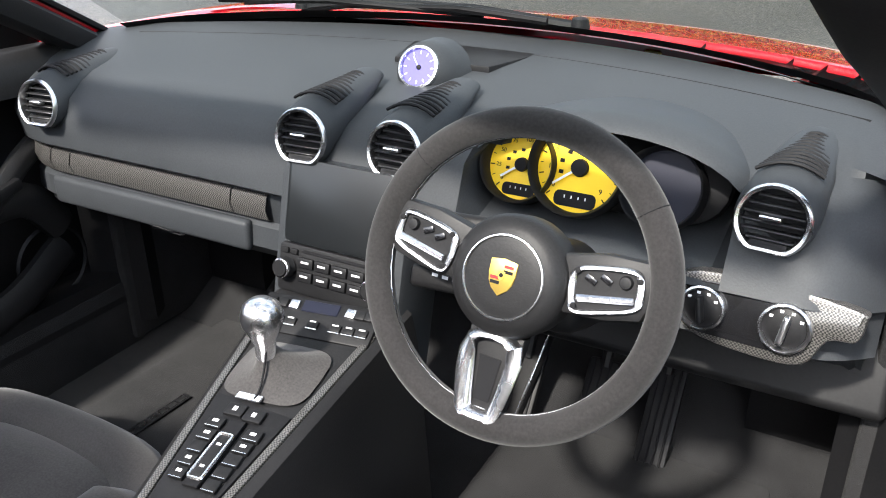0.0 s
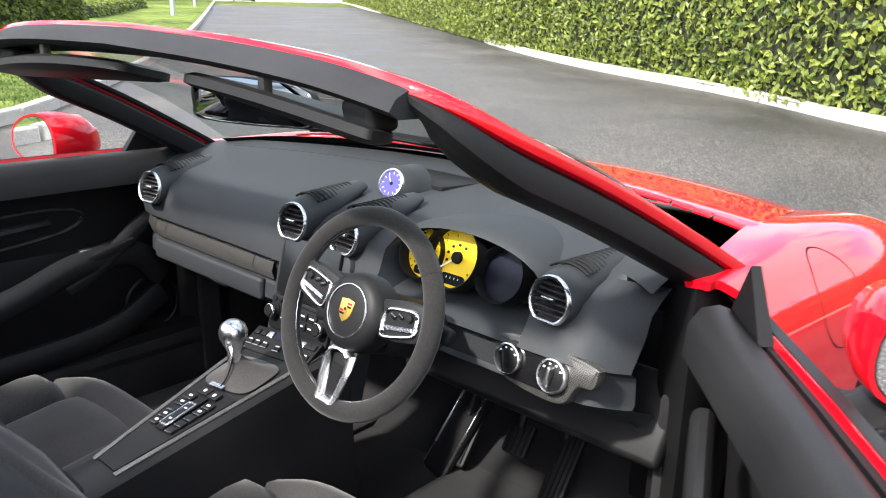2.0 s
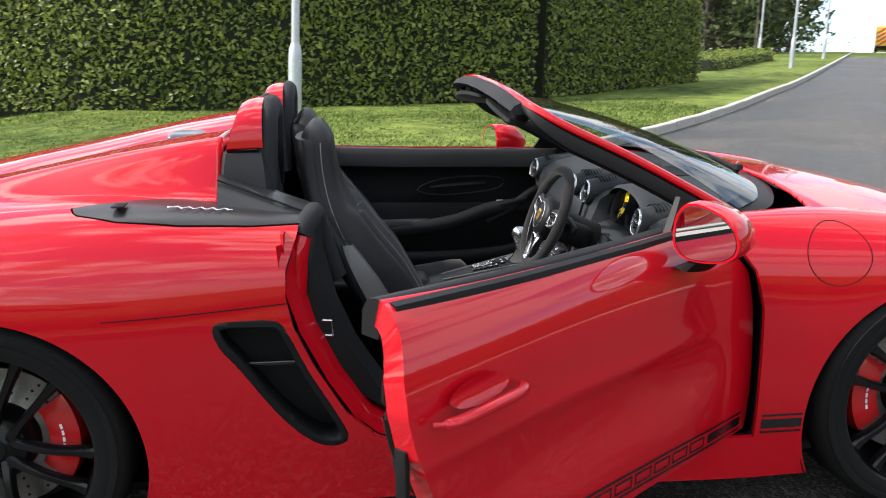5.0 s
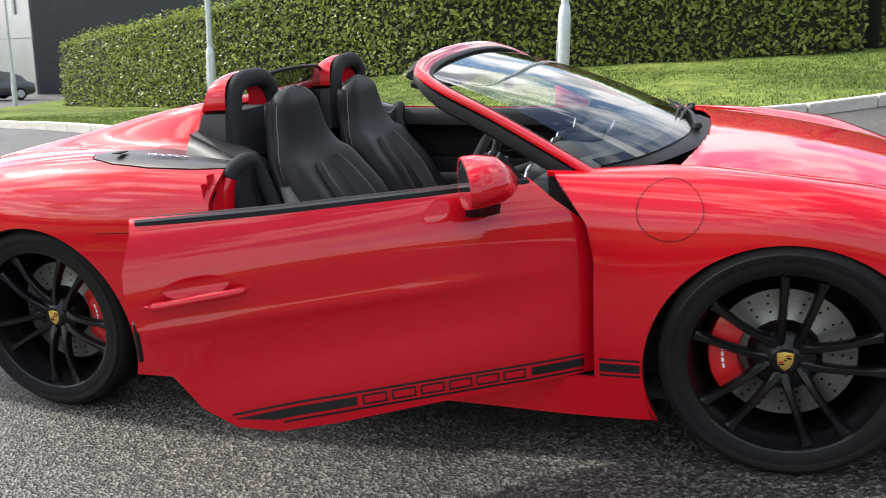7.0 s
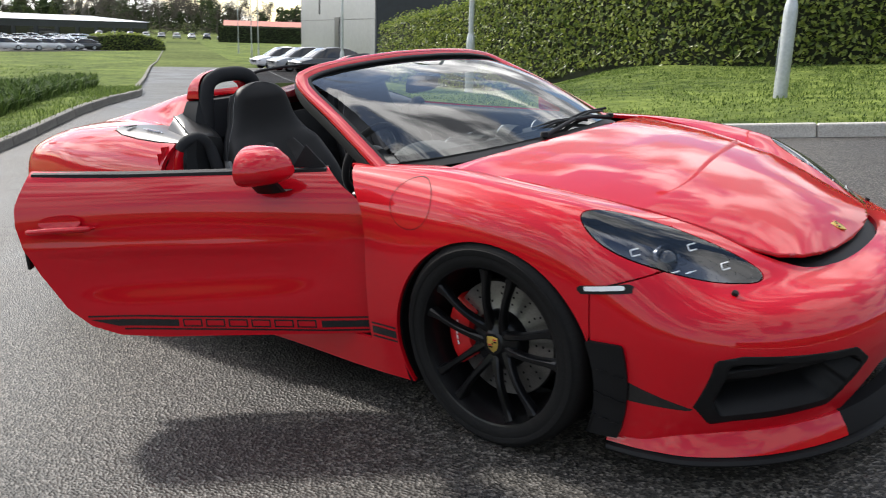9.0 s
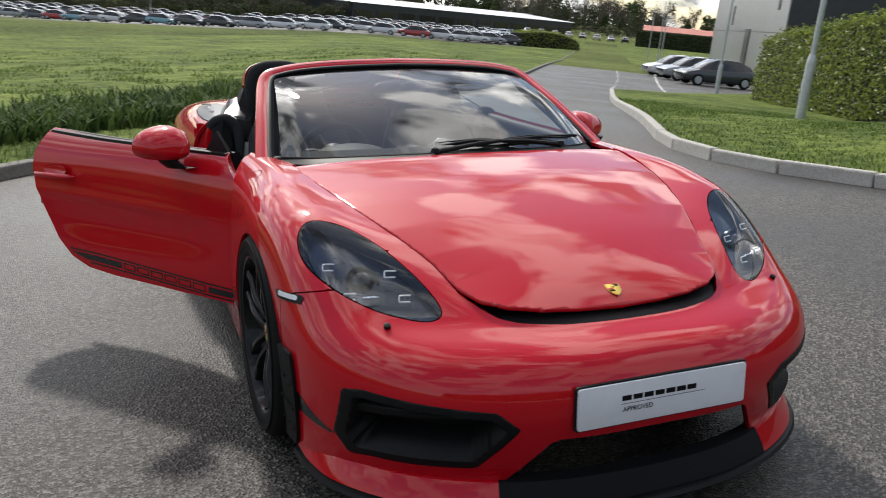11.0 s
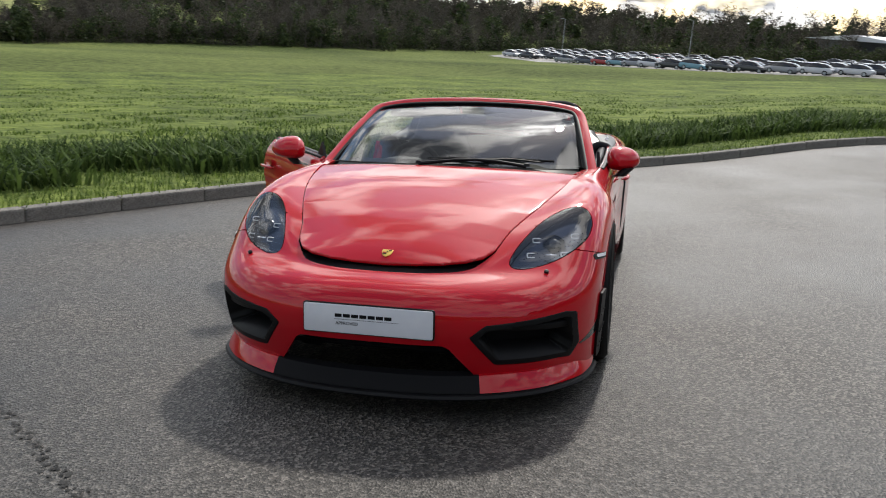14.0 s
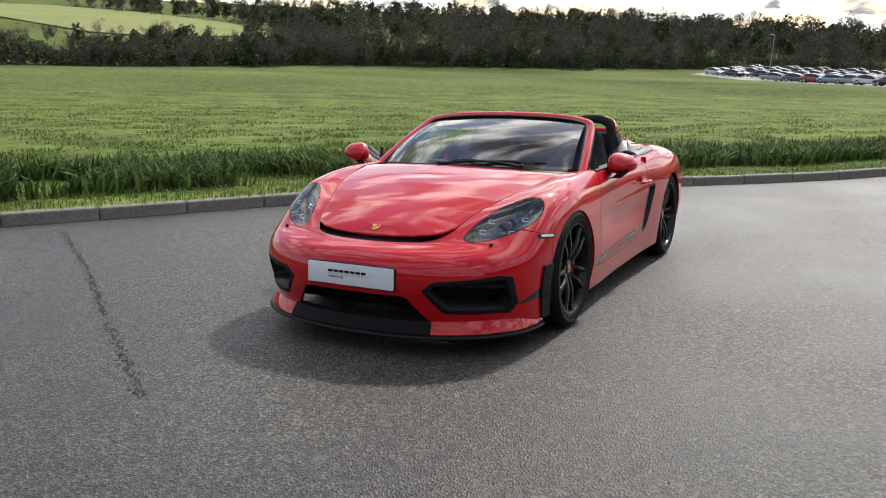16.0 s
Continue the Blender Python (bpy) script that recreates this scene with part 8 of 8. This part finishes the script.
for a in (38, 142):
    part("rim_seam", tube([SWM @ Vector(((.168 + .0171 * math.cos(b)) * math.cos(radians(a)), (.168 + .0171 * math.cos(b)) * math.sin(radians(a)), .0171 * math.sin(b))) for b in np.linspace(0, 2 * math.pi, 20, endpoint=False)], .0008, 5, closed=True), M["ink"], steer)
part("airbag_cover", lathe([(0, .028), (.030, .0275), (.052, .025), (.064, .018), (.069, .006), (.068, -.03), (.05, -.05)], 44, at=SWM), M["leather"], steer, "round black leather airbag cover")
part("cover_ring", lathe([(.0440, .0268), (.0450, .0285), (.0465, .0282), (.0472, .0262)], 44, at=SWM), M["satin"], steer)
shield("wheel_badge", SWM @ Matrix.Translation((0, .002, .0300)), .031, steer)
for sx in (-1, 1):
    o = [(.050, .040), (.10, .052), (.150, .054), (.158, .018), (.148, -.008), (.11, -.018), (.055, -.022)]
    part("spoke", slab([(sx * a, b) for a, b in o], .022, .006, at=SWM @ Matrix.Translation((0, 0, .008))), M["leather"], steer)
    tri = [q + Vector((0, -.013, 0)) for q in spline([(sx * .074, .042, 0), (sx * .100, .050, 0), (sx * .132, .054, 0), (sx * .140, .047, 0), (sx * .143, .026, 0), (sx * .138, .016, 0), (sx * .110, .006, 0), (sx * .082, -.001, 0), (sx * .075, .006, 0), (sx * .071, .026, 0)], 3, closed=True)]
    plate_ = part("spoke_trim", tube([SWM @ Vector((q.x, q.y, .0105)) for q in tri], .0040, 8, closed=True, flat=.6), M["satin"], steer, "satin silver spoke trim")
    part("switch_plate", slab([(q.x * .97 + sx * .0032, q.y * .93 + .002) for q in tri], .002, at=SWM @ Matrix.Translation((0, 0, .0095))), M["plastic"], steer)
    part("spoke_bar", tube([SWM @ Vector((sx * .080, .000, .0125)), SWM @ Vector((sx * .138, .012, .0125))], .0035, 8), M["satin"], steer)
    part("thumb_wheel", lathe([(0, .006), (.006, .005), (.0075, 0)], 16, at=SWM @ Matrix.Translation((sx * .126, .028, .010))), M["plastic"], steer)
    for k, (bx, by) in enumerate(((.106, .026), (.090, .022))):
        part("wheel_button", block(.013, .007, .004, .001, 2, at=SWM @ Matrix.Translation((sx * bx, by, .0110)) @ Matrix.Rotation(radians(-25 * sx), 4, "Z")), M["black_gloss"], steer)
    for bx, by in ((.075, .028), (.140, .033), (.078, -.009)):
        part("trim_screw", lathe([(0, .003), (.003, .0025), (.0035, 0)], 10, at=SWM @ Matrix.Translation((sx * bx, by, .0125))), M["ink"], steer)
lo = [(-.034, -.062), (.034, -.062), (.026, -.152), (-.026, -.152)]
part("lower_spoke", slab(lo, .016, .005, at=SWM @ Matrix.Translation((0, 0, .004))), M["leather"], steer)
fr2 = spline([(-.030, -.074, 0), (.030, -.074, 0), (.022, -.150, 0), (.012, -.156, 0), (-.012, -.156, 0), (-.022, -.150, 0)], 4, closed=True)
part("lower_spoke_trim", tube([SWM @ Vector((q.x * .86, q.y, .008)) for q in fr2], .0095, 10, closed=True, flat=.5), M["satin"], steer, "silver lower spoke with an open middle")
part("spoke_opening", slab([(-.013, -.092), (.013, -.092), (.009, -.142), (-.009, -.142)], .002, at=SWM @ Matrix.Translation((0, 0, .0052))), M["ink"], steer)
part("column", lathe([(.058, -.02), (.055, -.08), (.052, -.17)], 24, at=SWM @ Matrix.Translation((0, -.01, -.02))), M["plastic"], steer)
part("column_shroud", block(.15, .085, .13, .03, 3, at=SWM @ Matrix.Translation((0, -.015, -.10))), M["plastic"], steer)
for sx, dy, ln in ((-1, .032, .10), (1, .02, .11), (-1, -.035, .09)):
    part("stalk", block(ln, .030, .022, .009, 3, at=SWM @ Matrix.Translation((sx * (.06 + ln / 2), dy, -.055)) @ Matrix.Rotation(radians(-6 * sx), 4, "Z")), M["plastic"], steer, "black column stalk")
    for k in range(3):
        part("stalk_print", block(.008, .004, .0004, 0, at=SWM @ Matrix.Translation((sx * (.085 + .014 * k), dy + .004, -.0435))), M["white"], steer, smooth=False)

# ---- pedals, mats ----
for x, y, z, w, h_, steel in ((.155, .765, .29, .055, .15, False), (.295, .775, .33, .062, .075, True), (.395, .80, .29, .055, .22, False)):
    m = aim((x, y, z), (0, -.80, .60))
    pd = part("pedal", slab(rounded(w, h_, .008), .012, .003, at=m), M["plastic"], car, "black rubber-faced pedal")
    for k in range(4):
        part("pedal_rib", block(.004, h_ * .9, .004, .001, 1, at=m @ Matrix.Translation((-w * .33 + w * .22 * k, 0, .001))), M["ink"], pd)
    part("pedal_arm", tube([(x, y + .01, z + h_ * .3), (x, .90, .56)], .010, 8), M["plastic"], pd)
rest = aim((.135, .765, .31), (-.25, -.80, .55))
fr3 = part("foot_rest", slab(rounded(.085, .26, .01), .012, .003, at=rest), M["plastic"], car, "black foot rest with bright edges")
for sx in (-.040, .040):
    part("foot_rest_edge", block(.004, .25, .006, .001, 1, at=rest @ Matrix.Translation((sx, 0, .001))), M["satin"], fr3)
for sx, nm in ((.37, "driver"), (-.36, "passenger")):
    mat_ = part("floor_mat", slab(rounded(.44, .60, .04), .012, .004, at=Matrix.Translation((sx, .50, .214))), M["carpet"], car, "black carpet floor mat")
    if sx < 0:
        pm = Matrix.Translation((-0.439, 0.429, .218)) @ Matrix.Rotation(radians(87), 4, "Z")
        pl_ = part("mat_plate", block(.17, .022, .004, .001, 1, at=pm), M["ink"], mat_, "small black mat badge")
        for k in range(7):
            part("plate_bar", block(.017, .010, .001, 0, at=pm @ Matrix.Translation((-.069 + .023 * k, 0, .0022))), M["satin"], pl_, smooth=False)
# script beside the hump: one flowing silver line with no letters
for s in (1, -1):
    pts = []
    for k in range(60):
        t = k / 59
        pts.append((t, .011 * math.sin(t * 34) * (0.25 if t < .12 or t > .93 else 1)))
    path_ = [Vector((s * (.752 + b * .9), -.785 + .155 * a, float(np.interp(-.785 + .155 * a, [-.8, -.62], [.9235, .9095])))) for a, b in pts]
    cov = [o for o in car.children if o.name.startswith("tonneau_cover")][0 if s > 0 else 1]
    part("silver_script", tube(path_, .0022, 6), M["satin"], cov, "flowing silver script line")
    part("cover_inlet", block(.05, .030, .004, .002, 2, at=Matrix.Translation((s * .752, -.90, .929))), M["ink"], cov)
